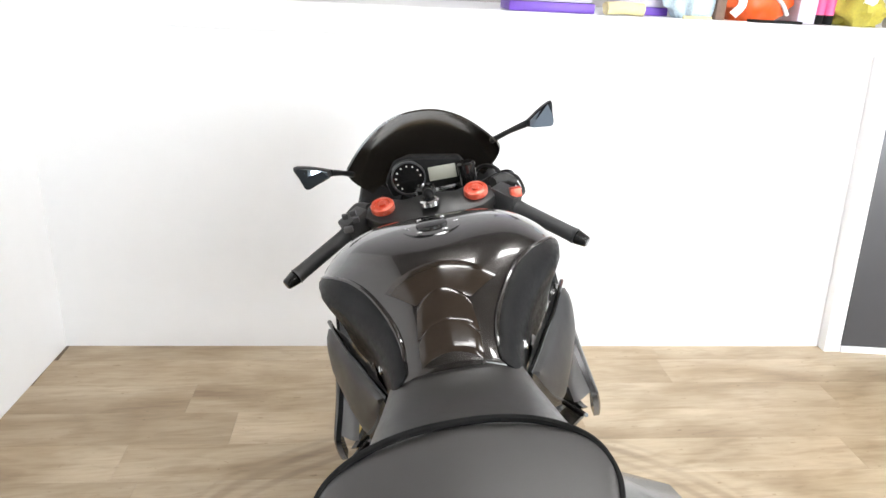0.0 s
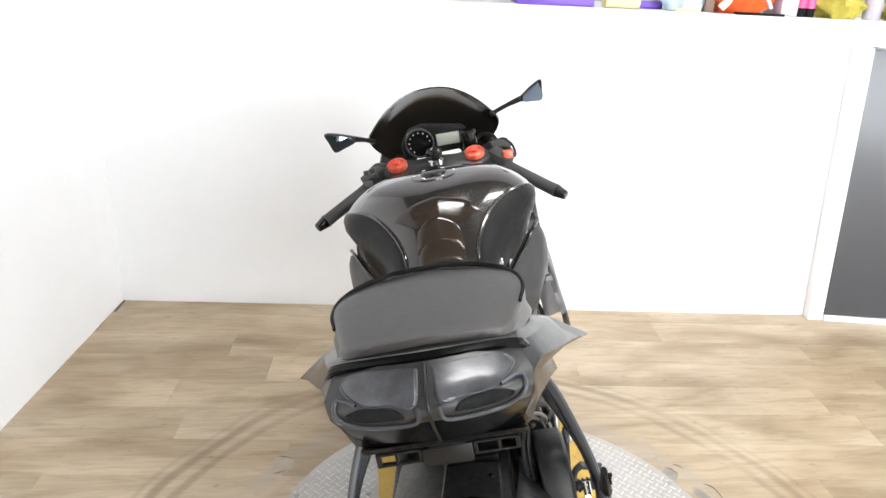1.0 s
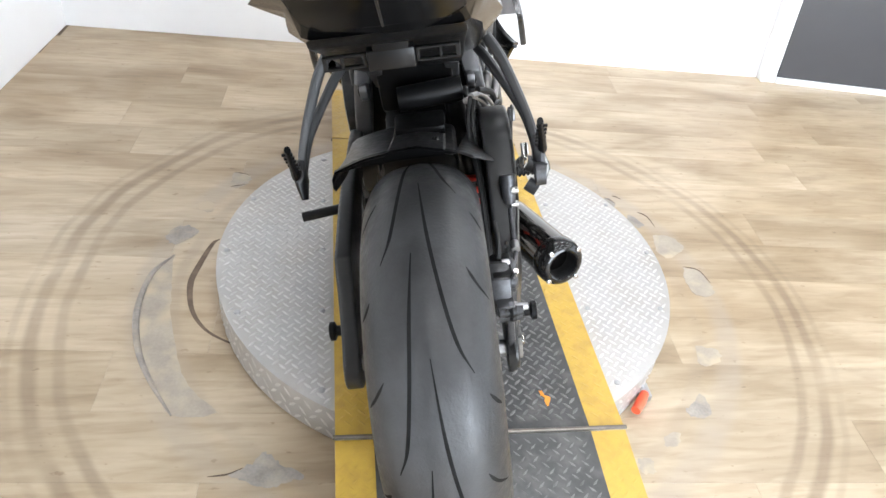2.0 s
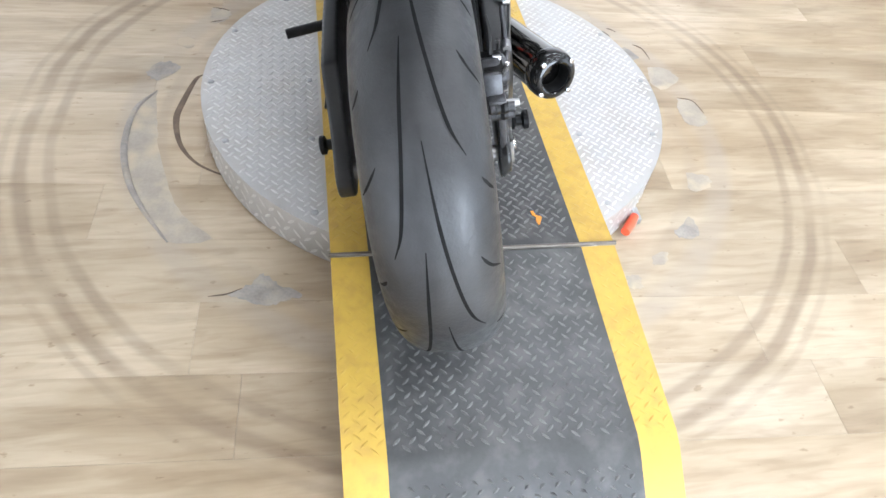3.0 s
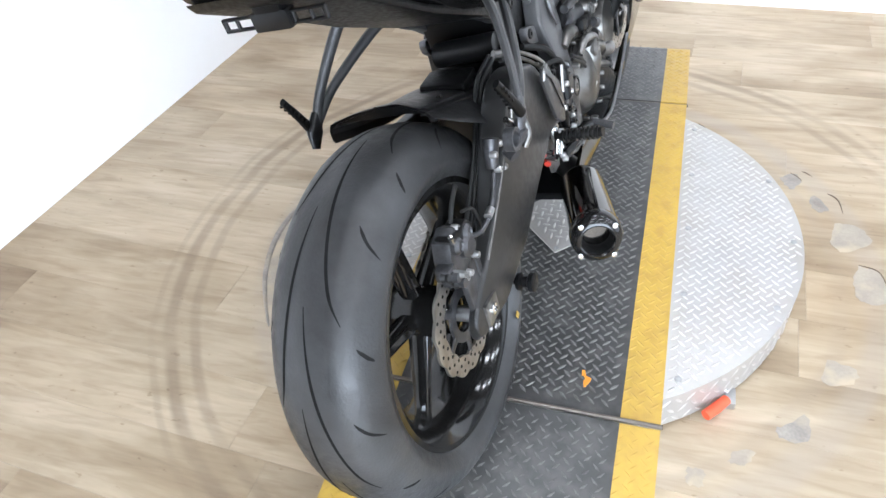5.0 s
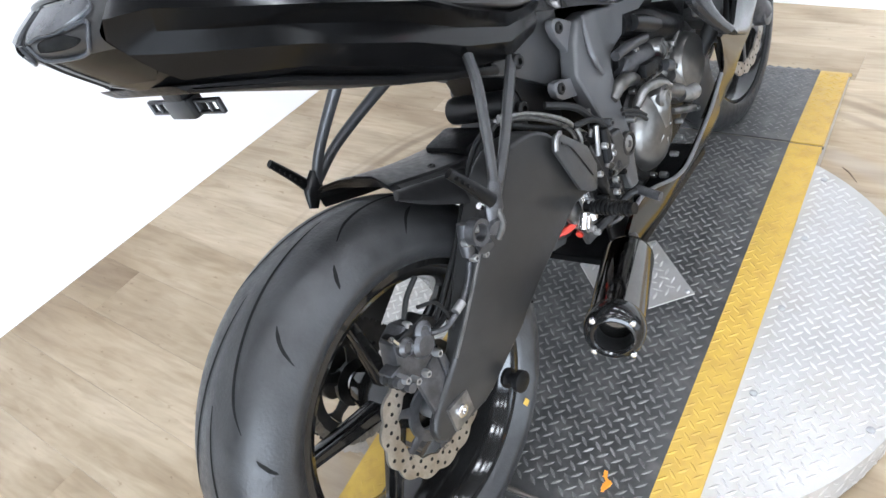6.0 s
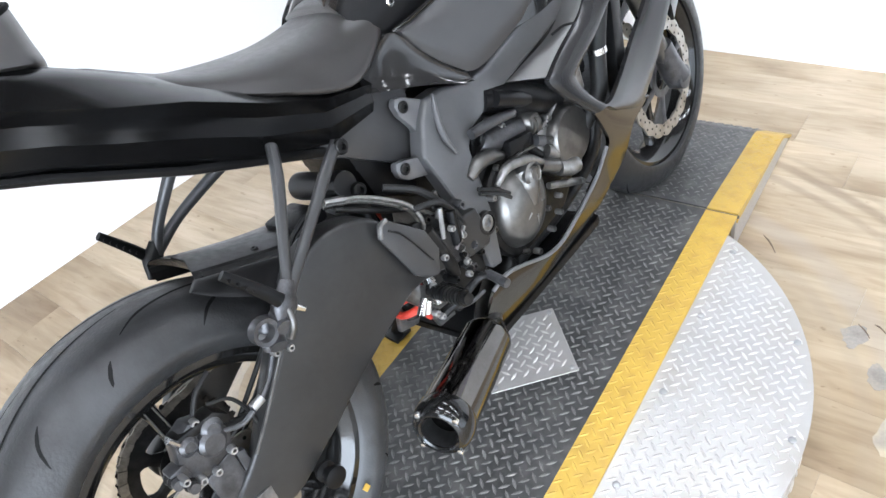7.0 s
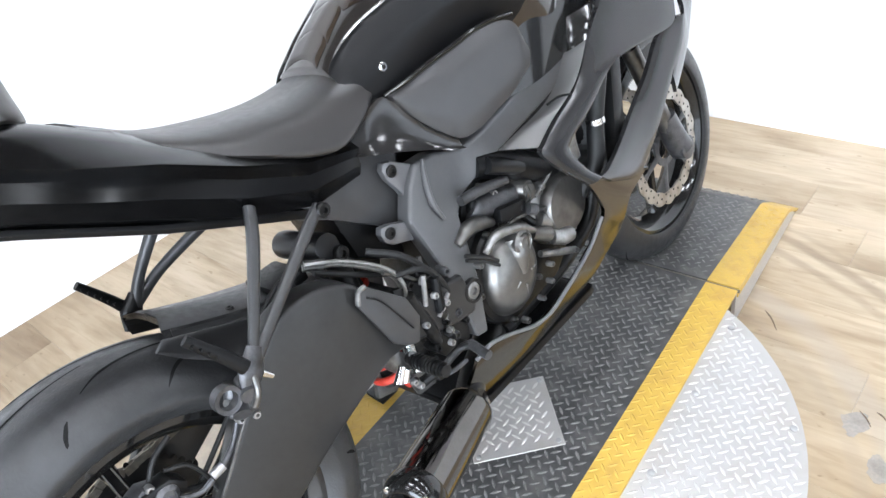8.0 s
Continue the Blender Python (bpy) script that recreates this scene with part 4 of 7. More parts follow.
def lamp_plate(pts, d, inner=0.84, dip=0.0):
    """A lens or inlay lying on the tail's end: outline of (x, v), raised by d, drawn in to its middle."""
    loop = [np.array(q) for q in spline(pts + pts[:1], 4)[:-1]]
    mid = np.mean(loop, axis=0)
    bm = bmesh.new()
    rings = [[bm.verts.new(on_end(*(mid + (q - mid) * k), h)) for q in loop] for k, h in ((1, -0.002), (1, d * 0.6), (0.95, d), (inner, d - dip), (0.5, d - dip), (0.05, d - dip))]
    for a, b in zip(rings, rings[1:]):
        for i in range(len(loop)):
            j = (i + 1) % len(loop)
            bm.faces.new((a[i], a[j], b[j], b[i]))
    bm.faces.new(rings[-1])
    return bm


def end_line(pts, r):
    return tube([on_end(x, v, 0.002) for x, v in pts], r, 8, 4)


LENS = [(0.008, 0.06), (0.040, 0.05), (0.072, 0.06), (0.085, 0.13), (0.080, 0.20), (0.060, 0.28), (0.034, 0.28), (0.012, 0.30)]
RECESS = [(0.024, 0.42), (0.030, 0.33), (0.046, 0.30), (0.066, 0.30), (0.082, 0.37), (0.072, 0.43), (0.048, 0.44)]
both("tail_light", lambda: lamp_plate(LENS, 0.0045), M_GREY_TAIL, tail, "smoked grey tail light lens")
both("lens_edge", lambda: end_line(LENS + LENS[:1], 0.0012), M_LENS_EDGE, tail)
# Raised black plates stand in for the dark inside of the openings.
both("lamp_recess", lambda: lamp_plate(RECESS, 0.0018, 0.9, 0.001), M_GROOVE, tail, "black plate for the dark opening under the tail light")
both("recess_edge", lambda: end_line([(0.010, 0.33), (0.014, 0.50), (0.044, 0.54), (0.074, 0.52), (0.092, 0.38), (0.090, 0.24), (0.070, 0.27)], 0.0022), M_LENS_EDGE, tail, "grey frame round the lamp opening")
part("lamp_spine", end_line([(0.0, 0.03), (0.0, 0.3), (0.0, 0.6), (0.0, 0.98)], [0.0020, 0.0018, 0.0018, 0.0015]), M_SATIN, tail)
part("tail_ridge", tube([(-0.100, -0.074, 1.026), (-0.084, -0.088, 1.041), (0.0, -0.096, 1.045), (0.084, -0.088, 1.041), (0.100, -0.074, 1.026)], 0.0060, 10, 6), M_TAIL, tail)
part("tail_underside", prism([(-0.085, 0.936), (0.05, 0.872), (0.20, 0.786), (0.40, 0.690), (0.40, 0.672), (0.20, 0.770), (0.05, 0.856), (-0.07, 0.918)], -0.092, 0.092, "x", 0.006), M_PLASTIC, bike)
BZ = 0.874
bracket = bmesh.new()
add(bracket, block(-0.030, -0.050, BZ, 0.028, -0.028, BZ + 0.026, 0.004))
for s, x0, x1 in ((-1, 0.030, 0.084), (1, 0.028, 0.082)):
    for q in ((x0, x0 + 0.005), (x0 + 0.028, x0 + 0.032), (x1 - 0.006, x1)):
        add(bracket, block(min(s * q[0], s * q[1]), -0.043, BZ + 0.003, max(s * q[0], s * q[1]), -0.037, BZ + 0.022, 0.001, 1))
    for z in (BZ + 0.003, BZ + 0.018):
        add(bracket, block(min(s * x0, s * x1), -0.043, z, max(s * x0, s * x1), -0.037, z + 0.004, 0.001, 1))
part("plate_bracket", bracket, M_SATIN, bike, "empty black number plate bracket")
part("bracket_stem", block(-0.022, -0.050, BZ + 0.022, 0.022, -0.010, BZ + 0.050, 0.005), M_PLASTIC, bike)

# seats
def pad_half(y):
    """Half width of the passenger pad."""
    return float(np.interp(y, [-0.066, -0.056, 0.0, 0.06, 0.100, 0.128, 0.142, 0.146], [0.080, 0.090, 0.103, 0.116, 0.110, 0.078, 0.030, 0.004]))


pas = []
for y in (-0.066, -0.062, -0.050, -0.02, 0.02, 0.06, 0.085, 0.105, 0.120, 0.132, 0.140, 0.1445, 0.146):
    w, rim_z = pad_half(y), 1.034 + 0.055 * (0.05 - y)
    low = 1.000 - 0.33 * (y - 0.02)
    low = min(low, rim_z - 0.014)
    e = 0.008 if y in (-0.066, 0.146) else 0.0
    pas.append((y, [(0, rim_z + 0.005 - e), (0.5 * w, rim_z + 0.004 - e), (0.92 * w, rim_z + 0.002 - e), (w, rim_z - 0.004), (w, 0.5 * (low + rim_z)), (0.97 * w, low), (0, low)]))
pillion = part("pillion_seat", body(pas, 2), M_PAD, bike, "black vinyl passenger seat pad with piping", angle=50)
pip = [(-0.109, 0.015, 1.033), (-0.117, 0.058, 1.031), (-0.109, 0.101, 1.030), (-0.077, 0.130, 1.033), (-0.03, 0.144, 1.035), (0.03, 0.144, 1.035), (0.077, 0.130, 1.033), (0.109, 0.101, 1.030), (0.117, 0.058, 1.031), (0.109, 0.015, 1.033)]
part("piping", tube([(x * 0.975, y - 0.004, z + 0.0015) for x, y, z in pip], [0.0020, 0.0034, 0.0034, 0.0034, 0.0020], 8, 5), M_GROOVE, pillion, "raised black piping")
# Black bar in place of the shadow line below the pad.
part("pad_gap", tube([(-0.094, -0.060, 1.021), (-0.060, -0.071, 1.026), (0.0, -0.073, 1.028), (0.060, -0.071, 1.026), (0.094, -0.060, 1.021)], 0.006, 8), M_GROOVE, pillion)
rid = [(0.585, [(0, 0.868), (0.05, 0.862), (0.085, 0.840), (0.095, 0.815), (0.09, 0.79), (0, 0.79)]),
       (0.53, [(0, 0.846), (0.06, 0.842), (0.100, 0.820), (0.118, 0.790), (0.114, 0.77), (0, 0.77)]),
       (0.45, [(0, 0.842), (0.07, 0.838), (0.118, 0.818), (0.142, 0.780), (0.138, 0.760), (0, 0.76)]),
       (0.35, [(0, 0.860), (0.07, 0.856), (0.116, 0.842), (0.142, 0.818), (0.137, 0.800), (0, 0.79)]),
       (0.26, [(0, 0.888), (0.06, 0.886), (0.104, 0.878), (0.126, 0.864), (0.120, 0.850), (0, 0.84)]),
       (0.175, [(0, 0.940), (0.05, 0.938), (0.085, 0.932), (0.104, 0.920), (0.098, 0.91), (0, 0.89)])]
part("rider_seat", body(rid, 5), M_SEAT, bike, "black vinyl rider seat", angle=60)

# tank
tank_keys = [(0.535, [(0, 0.858), (0.045, 0.854), (0.078, 0.838), (0.092, 0.810), (0.098, 0.77), (0.092, 0.71)]),
             (0.56, [(0, 0.878), (0.05, 0.872), (0.083, 0.850), (0.096, 0.816), (0.094, 0.77), (0.09, 0.71)]),
             (0.62, [(0, 0.916), (0.058, 0.907), (0.096, 0.880), (0.113, 0.842), (0.108, 0.79), (0.10, 0.71)]),
             (0.70, [(0, 0.950), (0.070, 0.940), (0.126, 0.915), (0.155, 0.872), (0.138, 0.81), (0.12, 0.71)]),
             (0.77, [(0, 0.962), (0.080, 0.956), (0.152, 0.934), (0.202, 0.890), (0.180, 0.83), (0.15, 0.71)]),
             (0.85, [(0, 0.964), (0.090, 0.959), (0.162, 0.940), (0.216, 0.890), (0.198, 0.82), (0.16, 0.71)]),
             (0.93, [(0, 0.950), (0.092, 0.946), (0.152, 0.928), (0.200, 0.882), (0.206, 0.81), (0.17, 0.71)]),
             (1.00, [(0, 0.915), (0.084, 0.911), (0.132, 0.894), (0.168, 0.858), (0.176, 0.79), (0.14, 0.71)]),
             (1.05, [(0, 0.870), (0.07, 0.866), (0.11, 0.852), (0.140, 0.825), (0.145, 0.77), (0.12, 0.71)])]
tank = part("fuel_tank", body(tank_keys, 6), M_TANK, bike, "dark metallic fuel tank with knee pads", angle=70)


TANK_GRID = []
for row in spline([np.concatenate([[y], np.array(h, float).ravel()]) for y, h in tank_keys], 6):
    TANK_GRID.append((row[0], np.array(spline([tuple(q) for q in row[1:].reshape(-1, 2)], 4))))


def tank_at(y, u):
    """A place on the tank's right flank: u runs from the crown (0) to the lower edge (5)."""
    k = max(0, min(len(TANK_GRID) - 2, sum(1 for g in TANK_GRID if g[0] <= y) - 1))
    (ya, a), (yb, b) = TANK_GRID[k], TANK_GRID[k + 1]
    sec = a + (b - a) * ((y - ya) / (yb - ya))
    p = [np.interp(u * 4, range(21), sec[:, c]) for c in (0, 1)]
    return np.array((p[0], y, p[1]))


def tank_pad(outline, lift, name, mat, side, parent=tank, label=""):
    """A rubber pad laid on the tank's flank: outline of (y, u), filled by rings drawn in to its middle."""
    loop = spline(outline + outline[:1], 5)[:-1]
    mid_ = np.mean(np.array(loop), axis=0)
    bm = bmesh.new()
    rings = []
    for s, h in ((1.0, -0.002), (1.0, lift * 0.6), (0.96, lift), (0.8, lift), (0.6, lift), (0.4, lift), (0.2, lift), (0.03, lift)):
        ring = []
        for q in loop:
            y, u = mid_ + (np.array(q) - mid_) * s
            p, e1, e2 = tank_at(y, u), tank_at(y + 0.01, u) - tank_at(y - 0.01, u), tank_at(y, min(5, u + 0.05)) - tank_at(y, max(0, u - 0.05))
            nrm = np.cross(e1, e2)
            nrm = nrm / (np.linalg.norm(nrm) or 1)
            if nrm[0] + nrm[2] < 0:
                nrm = -nrm
            p = p + nrm * h
            ring.append(bm.verts.new((p[0] * side, p[1], p[2])))
        rings.append(ring)
    k = len(loop)
    for a, b in zip(rings, rings[1:]):
        for i in range(k):
            j = (i + 1) % k
            bm.faces.new((a[i], a[j], b[j], b[i]))
    bm.faces.new(rings[-1])
    return part(name, bm, mat, parent, label, angle=50)


knee = [(0.537, 2.9), (0.537, 1.75), (0.575, 1.5), (0.645, 1.72), (0.715, 2.03), (0.770, 2.4), (0.830, 2.9), (0.870, 3.5), (0.830, 4.2), (0.70, 4.5), (0.60, 4.2), (0.545, 3.6)]
for side in (-1, 1):
    pad = tank_pad(knee, 0.0055, "knee_pad", M_PLASTIC, side, label="black grippy knee pad")
    rim_line = [tank_at(y, u) + np.array((0.001, 0, 0.002)) for y, u in spline(knee[1:8], 3)]
    part("pad_rim", tube([(side * p_[0], p_[1], p_[2]) for p_ in rim_line], [0.0015, 0.0045, 0.0045, 0.0045, 0.0015], 10, 2), M_TANK, tank)
    p = tank_at(0.605, 3.25)
    screw("pad_screw", (side * (p[0] + 0.002), p[1], p[2]), 0.008, 0.007 * side, pad, M_CHROME)
# centre tank protector: three lapped scales and a winged top
def centre_scale(y0, y1, w0, w1, lift, name):
    bm = bmesh.new()
    rows_ = []
    for t in np.linspace(0, 1, 9):
        row = []
        for s in np.linspace(-1, 1, 13):
            w = w0 + (w1 - w0) * t
            y = y0 + (y1 - y0) * t + (0.030 * (1 - s * s) if t > 0.5 else 0.012 * (1 - s * s)) * (t if t > 0.5 else 1 - t)
            q = tank_at(y, abs(s) * w / max(0.03, tank_at(y, 1)[0]))
            edge = 0.0 if (abs(s) > 0.99 or t in (0.0, 1.0)) else lift
            row.append(bm.verts.new((abs(q[0]) * (1 if s >= 0 else -1), q[1], q[2] + 0.0008 + edge)))
        rows_.append(row)
    for a, b in zip(rows_, rows_[1:]):
        for i in range(12):
            bm.faces.new((a[i], a[i + 1], b[i + 1], b[i]))
    return part(name, bm, M_BROWN_GLOSS, tank, "glossy brown-black tank protector scale", angle=50)


centre_scale(0.535, 0.568, 0.046, 0.046, 0.0030, "tank_protector")
centre_scale(0.571, 0.620, 0.047, 0.040, 0.0030, "tank_protector")
centre_scale(0.624, 0.672, 0.042, 0.095, 0.0026, "tank_protector")
cap = part("fuel_cap", lathe([(0.0, 0.058), (0.005, 0.058), (0.007, 0.054), (0.004, 0.044), (0.004, 0.030), (0.012, 0.028), (0.014, 0.022), (0.014, 0)], (0, 0, 0), "z", 40), M_GLOSS, tank, "black fuel filler cap with bolts")
cap.matrix_basis = pose(0, 0.838, 0.955, -3, 0, 0)
for k in range(6):
    a = 2 * math.pi * k / 6
    screw("cap_bolt", (0.044 * math.cos(a), 0.044 * math.sin(a), 0.005), 0.0045, 0.005, cap, M_CHROME, "z")

# steering head: forks, yoke, clip-ons
forks = []
for s in (-1, 1):
    up_, dn = Vector((s * 0.105, 1.150, 0.905)), Vector((s * 0.105, 1.382, 0.300))
    m_ = up_.lerp(dn, 0.52)
    f_ = part("fork", tube([up_, m_], 0.0265, 20), M_GLOSS, bike, "inverted front fork leg")
    part("fork_slider", tube([m_, dn], 0.0205, 20), M_CASE, f_, "bright fork slider")
    part("fork_foot", add(tube([dn + Vector((0, -0.022, 0.08)), dn + Vector((0, 0.0, 0.02)), Vector((s * 0.108, FRONT[1], FRONT[2]))], [0.026, 0.030, 0.032], 16), lathe([(-0.018, 0.030), (0.018, 0.030), (0.020, 0.024), (0.020, 0.0), (-0.018, 0.0)], (s * 0.112, FRONT[1], FRONT[2]), "x", 24)), M_CALIPER, f_, "grey cast fork foot")
    part("fork_cap", lathe([(0.0, 0.027), (0.010, 0.027), (0.013, 0.025), (0.014, 0.018), (0.011, 0.017), (0.011, 0.008), (0.016, 0.008), (0.016, 0)], (0, 0, 0), "z", 28), M_RED, f_, "red anodised fork cap").matrix_basis = pose(s * 0.105, 1.150, 0.908, 20, 0, 0)
    cal = part("front_caliper", prism([(1.285, 0.30), (1.32, 0.36), (1.305, 0.41), (1.265, 0.40), (1.235, 0.34), (1.24, 0.28)], s * 0.04, s * 0.095, "x", 0.008), M_CALIPER, bike, "grey radial brake caliper")
yoke = prism([(-0.145, 1.135), (-0.140, 1.175), (-0.105, 1.195), (-0.06, 1.178), (0, 1.185), (0.06, 1.178), (0.105, 1.195), (0.140, 1.175), (0.145, 1.135), (0.115, 1.108), (0.05, 1.098), (0, 1.095), (-0.05, 1.098), (-0.115, 1.108)], -0.013, 0.013, "z", 0.004)
yk = part("top_yoke", moved(yoke, Matrix.Translation((0, 1.15, 0.893)) @ Matrix.Rotation(math.radians(20), 4, "X") @ Matrix.Translation((0, -1.15, 0))), M_ARM, bike, "dark grey top fork yoke")
part("stem_nut", lathe([(0.0, 0.022), (0.010, 0.022), (0.013, 0.018), (0.013, 0)], (0, 1.128, 0.906), "z", 24), M_CHROME, yk, "bright steering stem ring")
part("ball_mount", add(lathe([(0.0, 0.010), (0.022, 0.009), (0.024, 0.0)], (0, 1.146, 0.902), "z", 16), lathe([(-0.013 * math.cos(a), max(1e-4, 0.013 * math.sin(a))) for a in np.linspace(0.01, math.pi - 0.01, 10)], (0, 1.146, 0.925), "z", 16)), M_PLASTIC, yk, "black ball mount")
part("ignition_switch", lathe([(0.0, 0.024), (0.022, 0.024), (0.028, 0.019), (0.024, 0.016), (0.022, 0)], (-0.006, 1.205, 0.900), "z", 28), M_GLOSS, yk, "ignition lock with a bright rim")
for s in (-1, 1):
    a_, b_ = (Vector((0.118, 1.195, 0.900)), Vector((0.320, 1.043, 0.787))) if s > 0 else (Vector((-0.118, 1.195, 0.898)), Vector((-0.336, 1.053, 0.807)))
    d_ = (b_ - a_).normalized()
    bar = part("handlebar", tube([a_ - d_ * 0.02, b_ - d_ * 0.02], 0.011, 14), M_SATIN, bike, "black clip-on handlebar")
    part("grip", tube([a_ + d_ * 0.098, a_ + d_ * 0.115, b_ - d_ * 0.045, b_ - d_ * 0.03], [0.0185, 0.0165, 0.0165, 0.0185], 18, 3), M_GRIP, bar, "ribbed black rubber grip")
    part("bar_end", tube([b_ - d_ * 0.030, b_ - d_ * 0.026, b_ - d_ * 0.004, b_], [0.013, 0.0165, 0.0125, 0.010], 16, 2), M_GLOSS, bar, "black bar end weight")
    part("clamp", lathe([(-0.018, 0.036), (0.018, 0.036), (0.018, 0.027), (-0.018, 0.027)], (0, 0, 0), "z", 28, closed=True), M_SATIN, bar).matrix_basis = pose(s * 0.105, 1.163, 0.868, 20, 0, 0)
    sw = part("switch_housing", moved(block(-0.032, -0.024, -0.022, 0.030, 0.026, 0.026, 0.007), Matrix.Translation(a_ + d_ * 0.068 + Vector((0, 0, 0.004))) @ d_.to_track_quat("X", "Z").to_matrix().to_4x4()), M_GRIP, bar, "black switch housing")
    lev = a_ + d_ * 0.06 + Vector((0, 0.035, -0.008))
    part("lever", tube([lev, lev + d_ * 0.03 + Vector((0, 0.028, -0.004)), lev + d_ * 0.10 + Vector((0, 0.030, -0.008)), lev + d_ * 0.165 + Vector((0, 0.016, -0.010))], [0.010, 0.008, 0.0065, 0.006], 10), M_SATIN, bar, "black control lever")
    if s > 0:
        part("kill_switch", block(0.178, 1.128, 0.886, 0.204, 1.146, 0.908, 0.004), M_RED, bar, "red engine stop switch")
        part("master_cylinder", lathe([(0, 0.021), (0.042, 0.022), (0.050, 0.023), (0.054, 0.018), (0.054, 0)], (0.096, 1.235, 0.905), "z", 22), M_GLOSS, bar, "black brake fluid reservoir")
        part("throttle_cable", tube([(0.165, 1.19, 0.88), (0.17, 1.25, 0.92), (0.13, 1.30, 0.92), (0.09, 1.30, 0.86)], 0.0045, 8), M_HOSE, bar)
        part("lever_perch", tube([(0.150, 1.205, 0.905), (0.178, 1.222, 0.905), (0.205, 1.215, 0.892)], [0.014, 0.016, 0.011], 12), M_ARM, bar, "grey brake lever perch")
        for dx_, dz_ in ((0.0, 0.0), (0.007, 0.010)):
            part("cable", tube([(0.120 + dx_, 1.268, 0.882 + dz_), (0.165 + dx_, 1.262, 0.898 + dz_), (0.200 + dx_, 1.222, 0.896 + dz_), (0.208 + dx_, 1.178, 0.882), (0.196, 1.150, 0.880)], 0.0038, 8), M_ARM, bar)
        part("brake_hose", tube([(0.145, 1.20, 0.885), (0.20, 1.245, 0.905), (0.175, 1.31, 0.89), (0.12, 1.32, 0.82)], 0.006, 8), M_HOSE, bar)
    else:
        for i, (dx, dz) in enumerate(((-0.012, 0.016), (0.006, 0.020), (0.010, 0.004))):
            part("switch_button", block(-0.176 + dx - 0.007, 1.118, 0.892 + dz, -0.176 + dx + 0.007, 1.128, 0.892 + dz + 0.012, 0.002), M_CALIPER, bar)
        part("lever_perch", tube([(-0.140, 1.190, 0.900), (-0.165, 1.205, 0.900), (-0.190, 1.195, 0.890)], [0.013, 0.015, 0.010], 12), M_ARM, bar, "grey clutch lever perch")
        part("horn_switch", block(-0.196, 1.112, 0.878, -0.176, 1.124, 0.892, 0.003), M_LUG, bar)
        part("clutch_cable", tube([(-0.165, 1.18, 0.872), (-0.16, 1.25, 0.89), (-0.10, 1.28, 0.87), (-0.05, 1.25, 0.82)], 0.005, 8), M_HOSE, bar)
# instruments
dash = part("dashboard", prism([(-0.085, 0.900), (-0.095, 0.935), (-0.07, 0.975), (-0.03, 0.985), (0.085, 0.965), (0.098, 0.945), (0.09, 0.905)], 1.245, 1.30, "y", 0.008), M_GROOVE, bike, "black instrument cluster")
part("rev_counter", moved(lathe([(0.0, 0), (0.0, 0.036), (-0.004, 0.040), (0.008, 0.043), (0.012, 0.040), (0.012, 0)], (0, 0, 0), "y", 36), Matrix.Translation((-0.040, 1.240, 0.942))), M_GLOSS, dash, "round rev counter with a bright ring")
part("dial_ring", moved(lathe([(-0.006, 0.037), (-0.006, 0.041), (0.0, 0.041), (0.0, 0.037)], (0, 0, 0), "y", 36, closed=True), Matrix.Translation((-0.040, 1.238, 0.942))), M_CALIPER, dash)
for k in range(9):
    a = math.radians(230 - 28 * k)
    part("dial_mark", block(-0.040 + 0.029 * math.cos(a) - 0.0016, 1.2345, 0.942 + 0.029 * math.sin(a) - 0.0016, -0.040 + 0.029 * math.cos(a) + 0.0016, 1.2355, 0.942 + 0.029 * math.sin(a) + 0.0016), M_MARK, dash)
part("display", block(0.008, 1.238, 0.925, 0.072, 1.2425, 0.958, 0.002), M_LCD, dash, "grey-green liquid crystal display")
# screen and upper cowl
scr = []
for t in np.linspace(0, 1, 12):
    row = []
    for s in np.linspace(-1, 1, 25):
        w = 0.190 + 0.02 * math.sin(t * math.pi) - 0.085 * t * t
        yb = 1.360 + 0.062 * (1 - s * s)
        zb = 0.960 + 0.100 * (1 - abs(s) ** 2.3)
        yf, zf = 1.66 - 0.11 * s * s, 0.835 - 0.04 * s * s
        bulge = 0.030 * math.sin(t * math.pi) * (1 - 0.5 * s * s)
        row.append((s * w, yb + (yf - yb) * t, zb + (zf - zb) * t + bulge))
    scr.append(row)
top_ = bmesh.new()
vs_a = [[top_.verts.new(p) for p in r_] for r_ in scr]
vs_b = [[top_.verts.new((p[0] * 0.985, p[1], p[2] - 0.0045)) for p in r_] for r_ in scr]
for grid_, flip in ((vs_a, False), (vs_b, True)):
    for a, b in zip(grid_, grid_[1:]):
        for i in range(24):
            f4 = (a[i], a[i + 1], b[i + 1], b[i])
            top_.faces.new(f4[::-1] if flip else f4)
for i in range(24):
    top_.faces.new((vs_a[0][i + 1], vs_a[0][i], vs_b[0][i], vs_b[0][i + 1]))
for a, b, c, d in zip(vs_a, vs_a[1:], vs_b, vs_b[1:]):
    top_.faces.new((a[0], b[0], d[0], c[0]))
    top_.faces.new((b[-1], a[-1], c[-1], d[-1]))
part("windscreen", top_, M_SMOKE, bike, "dark smoked double-bubble windscreen", angle=60)
